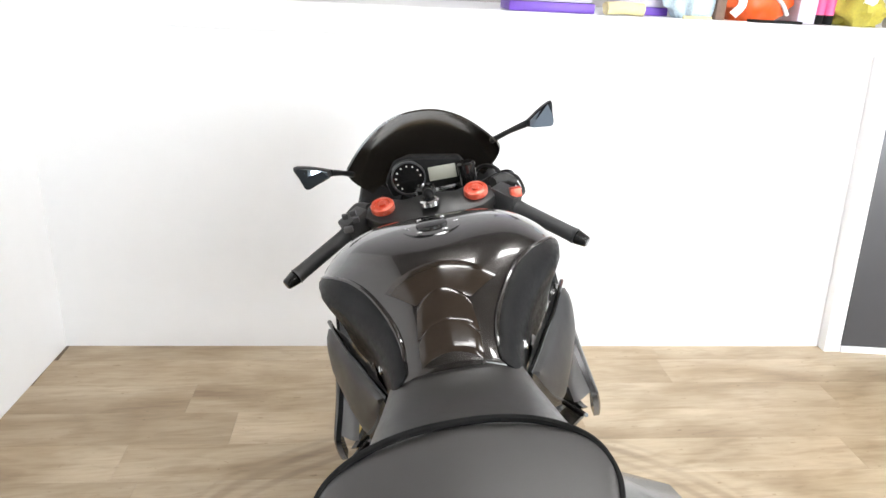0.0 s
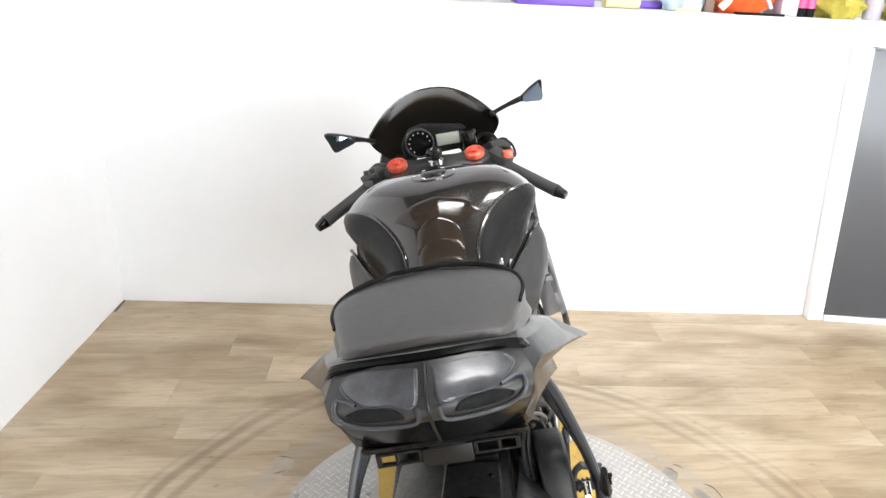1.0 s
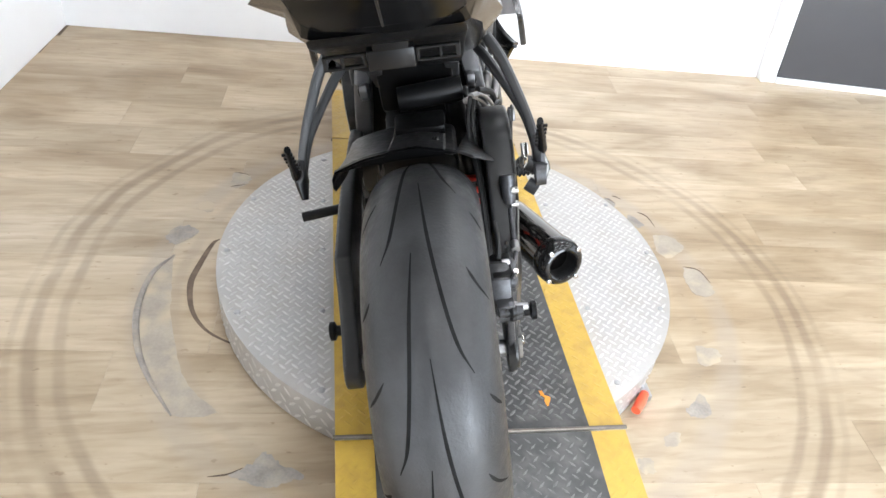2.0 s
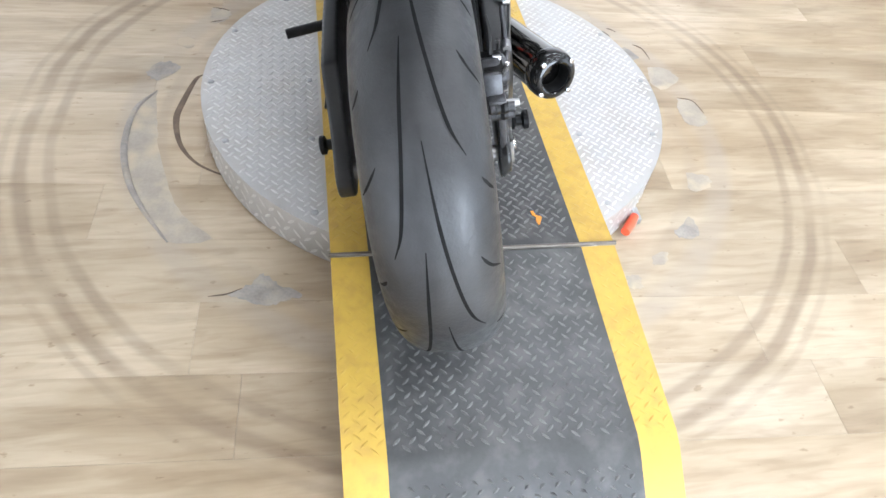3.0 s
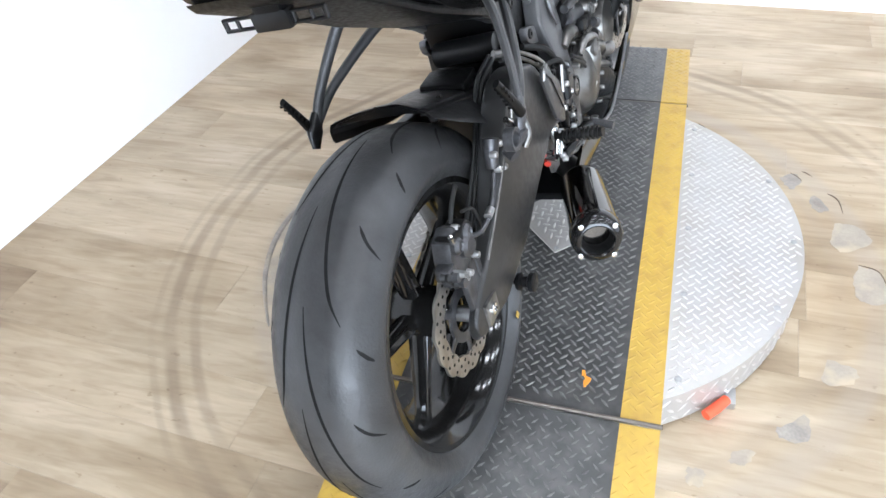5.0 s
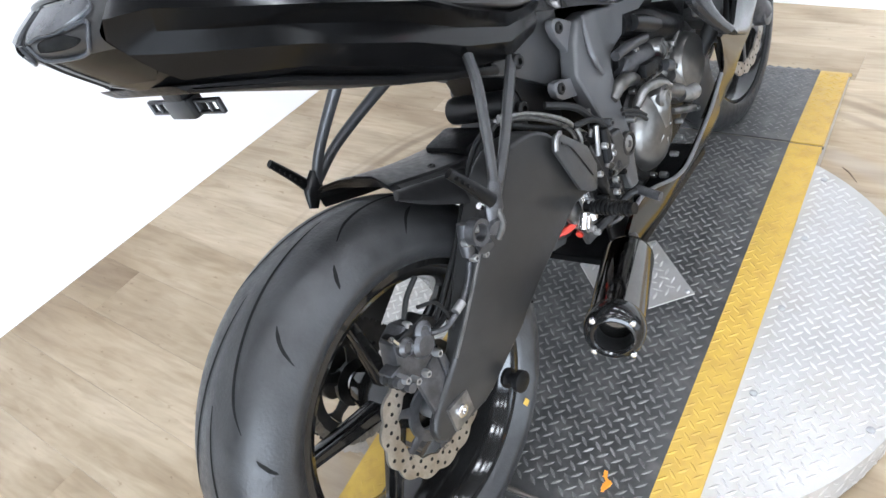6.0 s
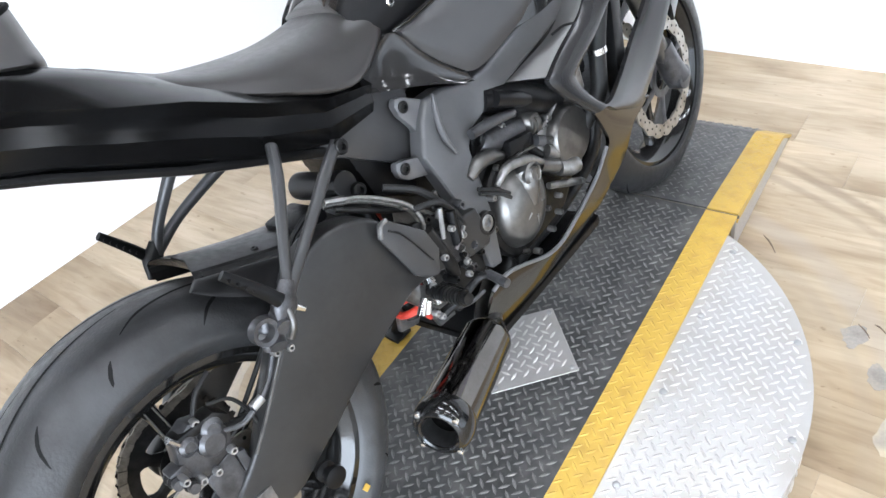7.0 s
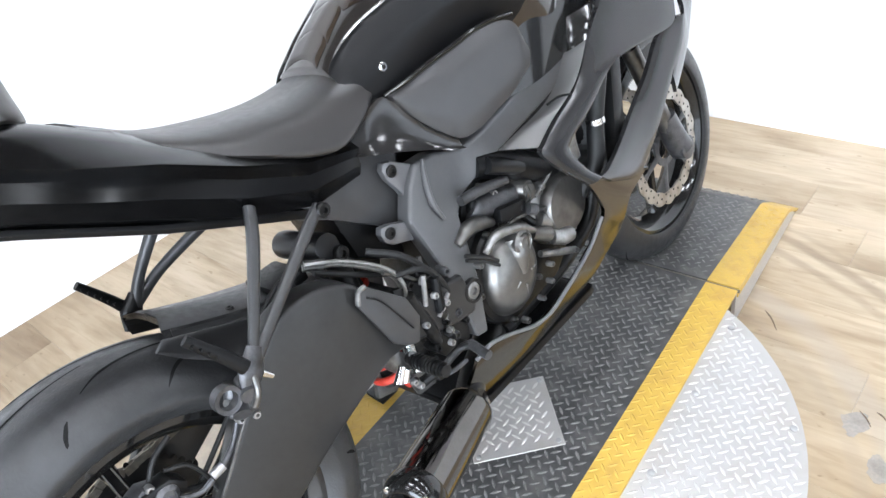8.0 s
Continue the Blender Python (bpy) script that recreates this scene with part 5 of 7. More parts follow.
nose = [(1.36, [(0.13, 0.79), (0.16, 0.80), (0.185, 0.805), (0.208, 0.80), (0.22, 0.78), (0.21, 0.74)]),
        (1.46, [(0.10, 0.80), (0.15, 0.81), (0.185, 0.815), (0.208, 0.81), (0.21, 0.78), (0.19, 0.70)]),
        (1.56, [(0.06, 0.84), (0.12, 0.86), (0.165, 0.885), (0.175, 0.82), (0.165, 0.74), (0.14, 0.68)]),
        (1.66, [(0.02, 0.80), (0.06, 0.815), (0.085, 0.81), (0.085, 0.76), (0.075, 0.71), (0.06, 0.68)])]


def shell(keys, thick=0.004, steps=5):
    """A thin right-hand shell over sections of (x, z) at each y."""
    flat = spline([np.concatenate([[y], np.array(h, float).ravel()]) for y, h in keys], steps)
    rings = []
    for row in flat:
        y, h = row[0], row[1:].reshape(-1, 2)
        c = spline([tuple(q) for q in h], 4)
        rings.append([(q[0], y, q[1]) for q in c] + [(q[0] - thick, y, q[1] - thick * 0.3) for q in c[::-1]])
    return skin(rings)


both("nose_cowl", lambda: shell(nose), M_PAINT, None, "dark metallic nose cowl")
part("headlight", prism([(-0.12, 0.72), (-0.09, 0.80), (0.09, 0.80), (0.12, 0.72), (0.05, 0.68), (-0.05, 0.68)], 1.50, 1.62, "y", 0.012), M_GREY_TAIL, bike, "dark headlight unit")
# mirrors
for s, stem0, tip_top, tip_low, neck in ((-1, (-0.182, 1.385, 0.935), (-0.308, 1.305, 0.998), (-0.284, 1.285, 0.946), (-0.225, 1.315, 0.967)), (1, (0.176, 1.385, 0.958), (0.322, 1.310, 1.047), (0.318, 1.298, 0.994), (0.262, 1.325, 1.000))):
    m_ = part("mirror", tube([stem0, tuple(np.array(stem0) * 0.5 + np.array(neck) * 0.5 + np.array((0, 0, 0.002))), neck], [0.0075, 0.0065, 0.009], 10), M_SATIN, bike, "black wing mirror on a thin stem")
    n_, a_, b_ = np.array(neck), np.array(tip_top), np.array(tip_low)
    out = [n_ + np.array((0, 0, 0.008)), n_ * 0.45 + a_ * 0.55 + np.array((0, 0, 0.008)), a_, a_ * 0.5 + b_ * 0.5 + (a_ - n_) * 0.03, b_, n_ * 0.5 + b_ * 0.5 - np.array((0, 0, 0.006)), n_ - np.array((0, 0, 0.008))]
    loop = spline(out + out[:1], 3)[:-1]
    cm = np.mean(np.array(loop), axis=0)
    hous = skin([[cm + (q - cm) * k + np.array((0, d, 0)) for q in loop] for k, d in ((0.93, -0.0075), (1.0, -0.004), (1.0, 0.006), (0.8, 0.020), (0.35, 0.028))])
    part("mirror_housing", hous, M_SATIN, m_, "black mirror housing")
    part("mirror_glass", skin([[cm + (q - cm) * 0.86 + np.array((0, d - 0.009 + (0.30 if s > 0 else 0.18) * (q[2] - cm[2]), 0)) for q in loop] for d in (-0.0095, -0.006)]), M_MIRROR, m_, "mirror glass with a dark reflection in its tint", smooth=False)

# frame and side panels
spar = [(0.133, 0.53, 0.589), (0.126, 0.563, 0.639), (0.122, 0.59, 0.665), (0.122, 0.63, 0.663), (0.132, 0.684, 0.643), (0.141, 0.731, 0.65), (0.155, 0.806, 0.674), (0.173, 0.895, 0.695), (0.178, 0.973, 0.703), (0.178, 0.953, 0.657), (0.166, 0.859, 0.631), (0.146, 0.759, 0.6), (0.136, 0.705, 0.582), (0.128, 0.662, 0.566), (0.139, 0.629, 0.546), (0.146, 0.621, 0.495), (0.157, 0.608, 0.421), (0.162, 0.584, 0.331), (0.162, 0.556, 0.337), (0.152, 0.551, 0.459), (0.143, 0.541, 0.523)]


def spar_casting():
    """The frame spar: a thick casting whose outer face follows the given places."""
    bm = bmesh.new()
    hi, lo = [bm.verts.new(p) for p in spar], [bm.verts.new((p[0] - 0.036, p[1], p[2])) for p in spar]
    bm.faces.new(hi)
    bm.faces.new(lo[::-1])
    for i in range(len(spar)):
        j = (i + 1) % len(spar)
        bm.faces.new((hi[i], lo[i], lo[j], hi[j]))
    bmesh.ops.recalc_face_normals(bm, faces=bm.faces)
    bmesh.ops.bevel(bm, geom=[e for e in bm.edges if e.calc_face_angle(0) > 0.2], offset=0.008, segments=3, affect="EDGES", profile=0.6)
    bmesh.ops.triangulate(bm, faces=[f for f in bm.faces if len(f.verts) > 4])
    return bm


both("frame_spar", spar_casting, M_FRAME, None, "grey cast frame spar and pivot plate")
# the cast rib down the spar
both("spar_rib", lambda: tube([(0.124, 0.606, 0.664), (0.130, 0.592, 0.632), (0.139, 0.583, 0.596), (0.143, 0.592, 0.560)], [0.003, 0.0055, 0.0055, 0.003], 10), M_FRAME)
LUG_A = [(0.532, 0.682), (0.539, 0.692), (0.555, 0.688), (0.593, 0.662), (0.597, 0.605), (0.558, 0.594), (0.552, 0.631), (0.535, 0.663)]
LUG_B = [(0.48, 0.594), (0.485, 0.605), (0.503, 0.601), (0.561, 0.576), (0.577, 0.547), (0.535, 0.551), (0.496, 0.566), (0.482, 0.579)]
for outline, x1 in ((LUG_A, 0.112), (LUG_B, 0.118)):
    both("frame_lug", lambda: prism(outline, x1 - 0.016, x1, "x", 0.004, 2), M_LUG, None, "pale cast frame lug")
for s in (-1, 1):
    for at in ((0.110, 0.548, 0.673), (0.116, 0.497, 0.588)):
        screw("frame_bolt", (s * at[0], at[1], at[2]), 0.0105, s * 0.006, bike, M_ENGINE)
    part("pivot_ring", lathe([(s * 0.156, 0.023), (s * 0.164, 0.022), (s * 0.164, 0.017), (s * 0.156, 0.017)], (0, 0.582, 0.422), "x", 28, closed=True), M_ENGINE, bike)
    screw("pivot_bolt", (s * 0.156, 0.582, 0.422), 0.016, s * 0.008, bike, M_ALU)
both("subframe", lambda: prism([(0.41, 0.718), (0.458, 0.735), (0.589, 0.702), (0.574, 0.58), (0.525, 0.578), (0.421, 0.656), (0.375, 0.682)], 0.060, 0.088, "x", 0.006, 2), M_SUBFRAME, None, "dark cast subframe side")
both("frame_cover", lambda: sheet([((0.112, 0.413, 0.77), (0.109, 0.419, 0.739)), ((0.112, 0.493, 0.765), (0.115, 0.486, 0.729)), ((0.11, 0.545, 0.777), (0.12, 0.525, 0.714)), ((0.116, 0.577, 0.786), (0.133, 0.557, 0.703)), ((0.124, 0.591, 0.773), (0.142, 0.587, 0.69)), ((0.136, 0.605, 0.743), (0.151, 0.62, 0.675)), ((0.151, 0.628, 0.709), (0.163, 0.643, 0.663)), ((0.172, 0.657, 0.675), (0.174, 0.662, 0.658))], -0.006, 0.012), M_COVER, None, "gloss black frame cover beside the seat")
both("knee_panel", lambda: sheet([((0.12, 0.591, 0.783), (0.12, 0.593, 0.772)), ((0.132, 0.623, 0.787), (0.132, 0.606, 0.743)), ((0.15, 0.663, 0.798), (0.15, 0.628, 0.71)), ((0.172, 0.7, 0.809), (0.17, 0.66, 0.676)), ((0.193, 0.744, 0.82), (0.186, 0.693, 0.678)), ((0.212, 0.78, 0.821), (0.204, 0.74, 0.697)), ((0.22, 0.804, 0.806), (0.216, 0.77, 0.713)), ((0.222, 0.812, 0.767), (0.221, 0.799, 0.73))], 0.009, 0.012), M_KNEE, None, "satin black curved knee panel")
both("panel_edge", lambda: tube([(0.113, 0.588, 0.783), (0.134, 0.625, 0.793), (0.154, 0.663, 0.805), (0.175, 0.7, 0.815), (0.197, 0.75, 0.827), (0.215, 0.807, 0.823)], 0.0040, 10), M_GLOSS)
both("side_infill", lambda: sheet([((0.130, 0.66, 0.79), (0.130, 0.655, 0.672)), ((0.160, 0.80, 0.815), (0.160, 0.76, 0.684)), ((0.190, 0.882, 0.842), (0.194, 0.846, 0.690)), ((0.197, 0.960, 0.820), (0.193, 0.945, 0.700)), ((0.196, 1.060, 0.790), (0.192, 1.010, 0.715))], 0.002, 0.010), M_GLOSS, None, "gloss black upper side panel")
both("duct_infill", lambda: sheet([((0.230, 1.008, 0.770), (0.200, 0.960, 0.761)), ((0.230, 0.985, 0.742), (0.200, 0.948, 0.732)), ((0.231, 0.960, 0.718), (0.201, 0.937, 0.706))], 0.002, 0.008), M_GLOSS, None, "gloss black duct side")
both("air_duct_panel", lambda: sheet([((0.231, 0.957, 0.716), (0.201, 0.936, 0.704)), ((0.233, 0.926, 0.686), (0.203, 0.899, 0.671)), ((0.235, 0.880, 0.653), (0.204, 0.845, 0.647)), ((0.237, 0.841, 0.634), (0.204, 0.760, 0.636)), ((0.239, 0.765, 0.607), (0.204, 0.705, 0.631))], 0.002, 0.008), M_GREY_PANEL, None, "pewter grey air duct panel")
both("duct_seam", lambda: tube([(0.238, 0.877, 0.652), (0.220, 0.863, 0.654), (0.214, 0.834, 0.652)], 0.0022, 8), M_GROOVE)


# main side fairing: upper panel, rear arm and front blade round an opening
both("side_fairing", lambda: sheet([((0.246, 1.245, 0.730), (0.236, 1.027, 0.807)), ((0.248, 1.240, 0.685), (0.237, 1.016, 0.767)), ((0.251, 1.214, 0.646), (0.236, 0.974, 0.732)), ((0.251, 1.085, 0.656), (0.237, 0.929, 0.688)), ((0.252, 0.993, 0.658), (0.239, 0.877, 0.653)), ((0.253, 0.898, 0.616), (0.242, 0.813, 0.631)), ((0.254, 0.828, 0.591), (0.246, 0.768, 0.614)), ((0.255, 0.813, 0.573), (0.248, 0.751, 0.600)), ((0.260, 0.839, 0.527), (0.256, 0.786, 0.550)), ((0.265, 0.867, 0.496), (0.263, 0.832, 0.499))], 0.005, 0.010), M_PAINT, None, "satin dark side fairing arm")
both("fairing_blade", lambda: sheet([((0.209, 1.341, 0.625), (0.198, 1.304, 0.631)), ((0.21, 1.313, 0.572), (0.199, 1.238, 0.612)), ((0.21, 1.25, 0.523), (0.2, 1.177, 0.565)), ((0.21, 1.172, 0.456), (0.202, 1.097, 0.518)), ((0.21, 1.105, 0.41), (0.223, 0.996, 0.488)), ((0.221, 1.038, 0.399), (0.244, 0.919, 0.481)), ((0.243, 0.923, 0.452), (0.252, 0.881, 0.487))], 0.005, 0.010), M_PAINT, None, "satin dark side fairing blade")
both("fairing_front", lambda: sheet([((0.17, 1.485, 0.685), (0.195, 1.334, 0.734)), ((0.18, 1.422, 0.601), (0.203, 1.337, 0.677)), ((0.19, 1.361, 0.538), (0.21, 1.339, 0.625)), ((0.195, 1.281, 0.473), (0.211, 1.251, 0.524))], 0.002, 0.008), M_PAINT, None, "satin dark front fairing return")
both("upper_cowl", lambda: shell([(1.02, [(0.165, 0.79), (0.190, 0.793), (0.206, 0.79), (0.214, 0.78), (0.216, 0.76)]), (1.14, [(0.170, 0.77), (0.200, 0.776), (0.218, 0.772), (0.226, 0.76), (0.228, 0.73)]), (1.26, [(0.175, 0.765), (0.200, 0.768), (0.215, 0.765), (0.224, 0.755), (0.228, 0.71)]), (1.38, [(0.180, 0.785), (0.198, 0.79), (0.208, 0.785), (0.214, 0.77), (0.214, 0.71)])]), M_PAINT, None, "dark metallic upper cowl side")
both("winglet", lambda: sheet([((0.208, 1.089, 0.387), (0.24, 0.856, 0.485)), ((0.205, 1.025, 0.364), (0.223, 0.896, 0.432)), ((0.185, 1.014, 0.314), (0.203, 0.929, 0.375)), ((0.168, 1.004, 0.279), (0.185, 0.908, 0.331)), ((0.163, 0.929, 0.25), (0.18, 0.851, 0.305))], 0.001, 0.008), M_MIRROR_PAINT, None, "gloss dark lower fairing panel")
both("winglet_edge", lambda: tube([(0.242, 0.852, 0.489), (0.223, 0.969, 0.445), (0.209, 1.09, 0.39)], 0.0045, 8), M_PAINT)
both("belly_pan", lambda: sheet([((0.193, 0.914, 0.355), (0.177, 0.928, 0.268)), ((0.189, 0.861, 0.319), (0.173, 0.876, 0.248)), ((0.189, 0.759, 0.29), (0.171, 0.763, 0.239)), ((0.185, 0.667, 0.281), (0.167, 0.66, 0.227)), ((0.177, 0.609, 0.301), (0.161, 0.578, 0.227)), ((0.172, 0.569, 0.309), (0.155, 0.506, 0.23)), ((0.167, 0.53, 0.303), (0.151, 0.475, 0.24))], 0.002, 0.006), M_MIRROR_PAINT, None, "gloss dark belly fairing")
both("belly_lip", lambda: tube([(0.201, 0.92, 0.372), (0.195, 0.861, 0.327), (0.193, 0.759, 0.292), (0.189, 0.711, 0.279), (0.185, 0.667, 0.284), (0.178, 0.609, 0.306), (0.172, 0.569, 0.315), (0.167, 0.53, 0.307)], 0.004, 8), M_LUG, None, "dark fairing lip")
part("belly_floor", block(-0.14, 0.50, 0.175, 0.14, 0.92, 0.20, 0.02), M_PLASTIC, bike)

# radiator and front end of the engine bay
rad = part("radiator", moved(block(-0.165, -0.014, -0.16, 0.165, 0.014, 0.16, 0.004), pose(0, 1.075, 0.575, -14)), M_RADIATOR, bike, "radiator with fine fins")
fins = bmesh.new()
for k in range(34):
    add(fins, moved(block(-0.155, -0.0155, -0.152 + k * 0.0092, 0.155, 0.0155, -0.149 + k * 0.0092), pose(0, 1.075, 0.575, -14)))
part("fins", fins, M_RADIATOR, rad, smooth=False)
both("radiator_tank", lambda: moved(block(0.165, -0.018, -0.165, 0.192, 0.018, 0.165, 0.006), pose(0, 1.075, 0.575, -14)), M_ENGINE, rad)
part("coolant_hose", tube([(0.185, 1.06, 0.66), (0.195, 1.02, 0.63), (0.19, 0.985, 0.55), (0.185, 0.96, 0.47), (0.16, 0.92, 0.42)], 0.017, 14), M_HOSE, bike, "black coolant hose")
part("hose_clip", lathe([(-0.006, 0.019), (0.006, 0.019), (0.006, 0.0165), (-0.006, 0.0165)], (0.19, 0.985, 0.55), "z", 20, closed=True), M_CHROME, bike)
part("radiator_cap", lathe([(0, 0.022), (0.014, 0.024), (0.022, 0.02), (0.022, 0)], (0.185, 1.072, 0.665), "x", 20), M_GLOSS, bike, "black radiator cap")
part("side_bracket", tube([(0.18, 0.93, 0.60), (0.185, 0.905, 0.56), (0.18, 0.91, 0.51)], 0.012, 10), M_ALU, bike)

# engine
ENGINE_SET = Vector((-0.029, 0.025, -0.018))


def engine_part(*args, **kw):
    """A part of the engine's side, at the engine's place in the frame."""
    ob = part(*args, **kw)
    ob.location = ENGINE_SET
    return ob


def engine_screw(*args, **kw):
    ob = screw(*args, **kw)
    ob.location = ENGINE_SET
    return ob


engine_part("crankcase", prism([(0.60, 0.34), (0.595, 0.50), (0.64, 0.585), (0.76, 0.62), (0.90, 0.60), (0.955, 0.50), (0.92, 0.37), (0.82, 0.29), (0.68, 0.28)], -0.15, 0.15, "x", 0.015), M_ENGINE, bike, "dark engine crankcase")
engine_part("cylinder_head", moved(block(-0.15, -0.10, -0.10, 0.15, 0.10, 0.12, 0.015), pose(0, 0.90, 0.62, -25)), M_ENGINE, bike, "dark cylinder head")
CL = (-0.003, 0.667, 0.404)
clutch = engine_part("clutch_cover", moved(lathe([(0.168, 0.084), (0.178, 0.080), (0.188, 0.074), (0.198, 0.064), (0.205, 0.050), (0.209, 0.032), (0.211, 0.012), (0.211, 0.0)], (0, 0, 0), "x", 56), Matrix.Translation(CL) @ Matrix.Rotation(math.radians(-24), 4, "X") @ Matrix.Diagonal((1, 0.84, 1.06, 1))), M_CASE, bike, "smooth grey cast clutch cover", angle=60)
part("cover_seat", moved(lathe([(0.145, 0.100), (0.166, 0.099), (0.172, 0.094), (0.172, 0.0)], (0, 0, 0), "x", 56), Matrix.Translation(CL) @ Matrix.Rotation(math.radians(-24), 4, "X") @ Matrix.Diagonal((1, 0.90, 1.06, 1))), M_ENGINE, clutch, "dark cover seat")
part("cover_boss", tube([(0.186, CL[1] + 0.020, CL[2] + 0.060), (0.196, CL[1] + 0.012, CL[2] + 0.030), (0.205, CL[1] + 0.003, CL[2] - 0.002)], [0.030, 0.024, 0.007], 18, 5, flat=0.9), M_CASE, clutch)
for r0, r1, a in ((0.018, 0.046, -2.6), (0.022, 0.052, -1.55), (0.022, 0.050, 0.75), (0.026, 0.046, -0.2)):
    c_, s_ = math.cos(a), math.sin(a)
    part("cover_rib", tube([(0.2085 - r0 * r0 * 2.4, CL[1] + r0 * c_ * 0.86, CL[2] + r0 * s_), (0.2085 - r1 * r1 * 3.4, CL[1] + r1 * c_ * 0.86, CL[2] + r1 * s_)], 0.0022, 8), M_ALU, clutch)
for k in range(5):
    a = 2 * math.pi * k / 5 - 1.9
    screw("cover_bolt", (0.168, CL[1] + 0.085 * math.cos(a), CL[2] + 0.100 * math.sin(a)), 0.0062, 0.012, clutch, M_CASE)
engine_part("plug_ring", lathe([(0.180, 0.026), (0.206, 0.024), (0.210, 0.019), (0.206, 0.016)], (0.004, 0.688, 0.459), "x", 28), M_CASE, bike)
engine_screw("filler_plug", (0.202, 0.688, 0.459), 0.015, 0.014, bike, M_CASE)
engine_part("pulse_cover", lathe([(0.140, 0.084), (0.168, 0.083), (0.172, 0.078), (0.174, 0.062), (0.190, 0.059), (0.196, 0.055), (0.1975, 0.040), (0.198, 0.0)], (0.006, 0.842, 0.448), "x", 48), M_CASE, bike, "grey cast crank end cover")
for k in range(7):
    a = 2 * math.pi * k / 7 + 0.5
    engine_screw("cover_bolt", (0.176, 0.842 + 0.070 * math.cos(a), 0.448 + 0.070 * math.sin(a)), 0.0062, 0.010, bike, M_ALU)
engine_part("water_pump", lathe([(0.14, 0.024), (0.178, 0.023), (0.188, 0.016), (0.190, 0)], (0, 0.762, 0.525), "x", 28), M_CASE, bike, "bright cast pump housing")
engine_part("starter_gear_case", lathe([(0.14, 0.030), (0.160, 0.028), (0.168, 0.018), (0.170, 0)], (0, 0.665, 0.545), "x", 28), M_ENGINE, bike, "bright cast gear case")
engine_part("cam_duct", tube([(0.150, 0.68, 0.615), (0.160, 0.74, 0.590), (0.168, 0.80, 0.550), (0.165, 0.86, 0.520)], [0.024, 0.030, 0.030, 0.024], 16), M_PLASTIC, bike, "black air duct")
engine_part("spring_cable", tube([(0.185, 0.655, 0.500), (0.188, 0.69, 0.497), (0.190, 0.735, 0.49)], 0.004, 8), M_CASE, bike)
engine_part("cable_spring", tube([(0.187 + 0.007 * math.cos(a), 0.640 + 0.0034 * a, 0.497 + 0.0004 * a + 0.007 * math.sin(a)) for a in np.linspace(0, 26, 80)], 0.0014, 6, 1), M_ENGINE, bike, "coil spring on a cable")
rng_e = random.Random(3)
# pipes, hoses and unions over the crankcase
engine_part("breather_hose", tube([(0.176, 0.690, 0.612), (0.178, 0.746, 0.582), (0.176, 0.825, 0.535)], [0.015, 0.017, 0.016], 16), M_SATIN, bike, "thick black breather hose")
engine_part("engine_pipe", tube([(0.179, 0.606, 0.590), (0.179, 0.657, 0.583), (0.175, 0.725, 0.565)], [0.009, 0.010, 0.009], 12), M_CALIPER, bike)
engine_part("starter_motor", tube([(0.155, 0.640, 0.552), (0.157, 0.652, 0.546), (0.157, 0.735, 0.526), (0.157, 0.748, 0.522)], [0.018, 0.024, 0.024, 0.017], 18, 4), M_CALIPER, bike, "grey cylindrical starter motor")
engine_part("hose_clamp", tube([(0.174, 0.750, 0.522), (0.174, 0.772, 0.516)], 0.0200, 18), M_CASE, bike, "bright hose clamp")
engine_part("clamp_band", tube([(0.174, 0.757, 0.520), (0.174, 0.765, 0.518)], 0.0220, 18), M_CASE, bike)
engine_part("engine_pipe", tube([(0.189, 0.771, 0.505), (0.190, 0.805, 0.516), (0.186, 0.845, 0.528)], 0.0042, 8), M_ALU, bike)
engine_part("wire_connector", moved(block(-0.012, -0.034, -0.013, 0.010, 0.034, 0.013, 0.004), Matrix.Translation((0.184, 0.703, 0.514)) @ Matrix.Rotation(math.radians(-14), 4, "X")), M_PLASTIC, bike, "black wiring connector")
engine_part("case_arc", tube([(0.196, 0.606, 0.486), (0.200, 0.636, 0.503), (0.202, 0.675, 0.494), (0.202, 0.706, 0.478), (0.200, 0.732, 0.456)], [0.006, 0.009, 0.0095, 0.009, 0.006], 12), M_ALU, bike, "bright cast rib over the clutch cover")
engine_part("case_arc", tube([(0.176, 0.570, 0.524), (0.178, 0.602, 0.537), (0.178, 0.633, 0.530), (0.176, 0.662, 0.514)], [0.008, 0.014, 0.014, 0.008], 12), M_CASE, bike)
for dz in (0.0, 0.009):
    engine_part("oil_line", tube([(0.190, 0.566, 0.497 + dz), (0.196, 0.602, 0.472 + dz), (0.196, 0.628, 0.447 + dz)], 0.0038, 8), M_HOSE, bike)
engine_part("union_body", tube([(0.188, 0.734, 0.447), (0.192, 0.776, 0.420)], [0.013, 0.015], 14), M_CASE, bike)
engine_part("union_body", tube([(0.184, 0.768, 0.456), (0.190, 0.806, 0.424)], [0.014, 0.011], 14), M_ALU, bike)
engine_part("union_ring", tube([(0.190, 0.785, 0.408), (0.198, 0.806, 0.398), (0.199, 0.824, 0.392)], [0.016, 0.019, 0.017], 18, 3), M_ALU, bike, "bright threaded union")
# Solid black plug painted in for the dark hollow of the union.
engine_part("union_bore", tube([(0.199, 0.820, 0.393), (0.200, 0.828, 0.390)], 0.011, 14), M_GROOVE, bike)
engine_part("sensor_ring", tube([(0.196, 0.737, 0.499), (0.200, 0.752, 0.490)], 0.011, 16), M_CALIPER, bike)
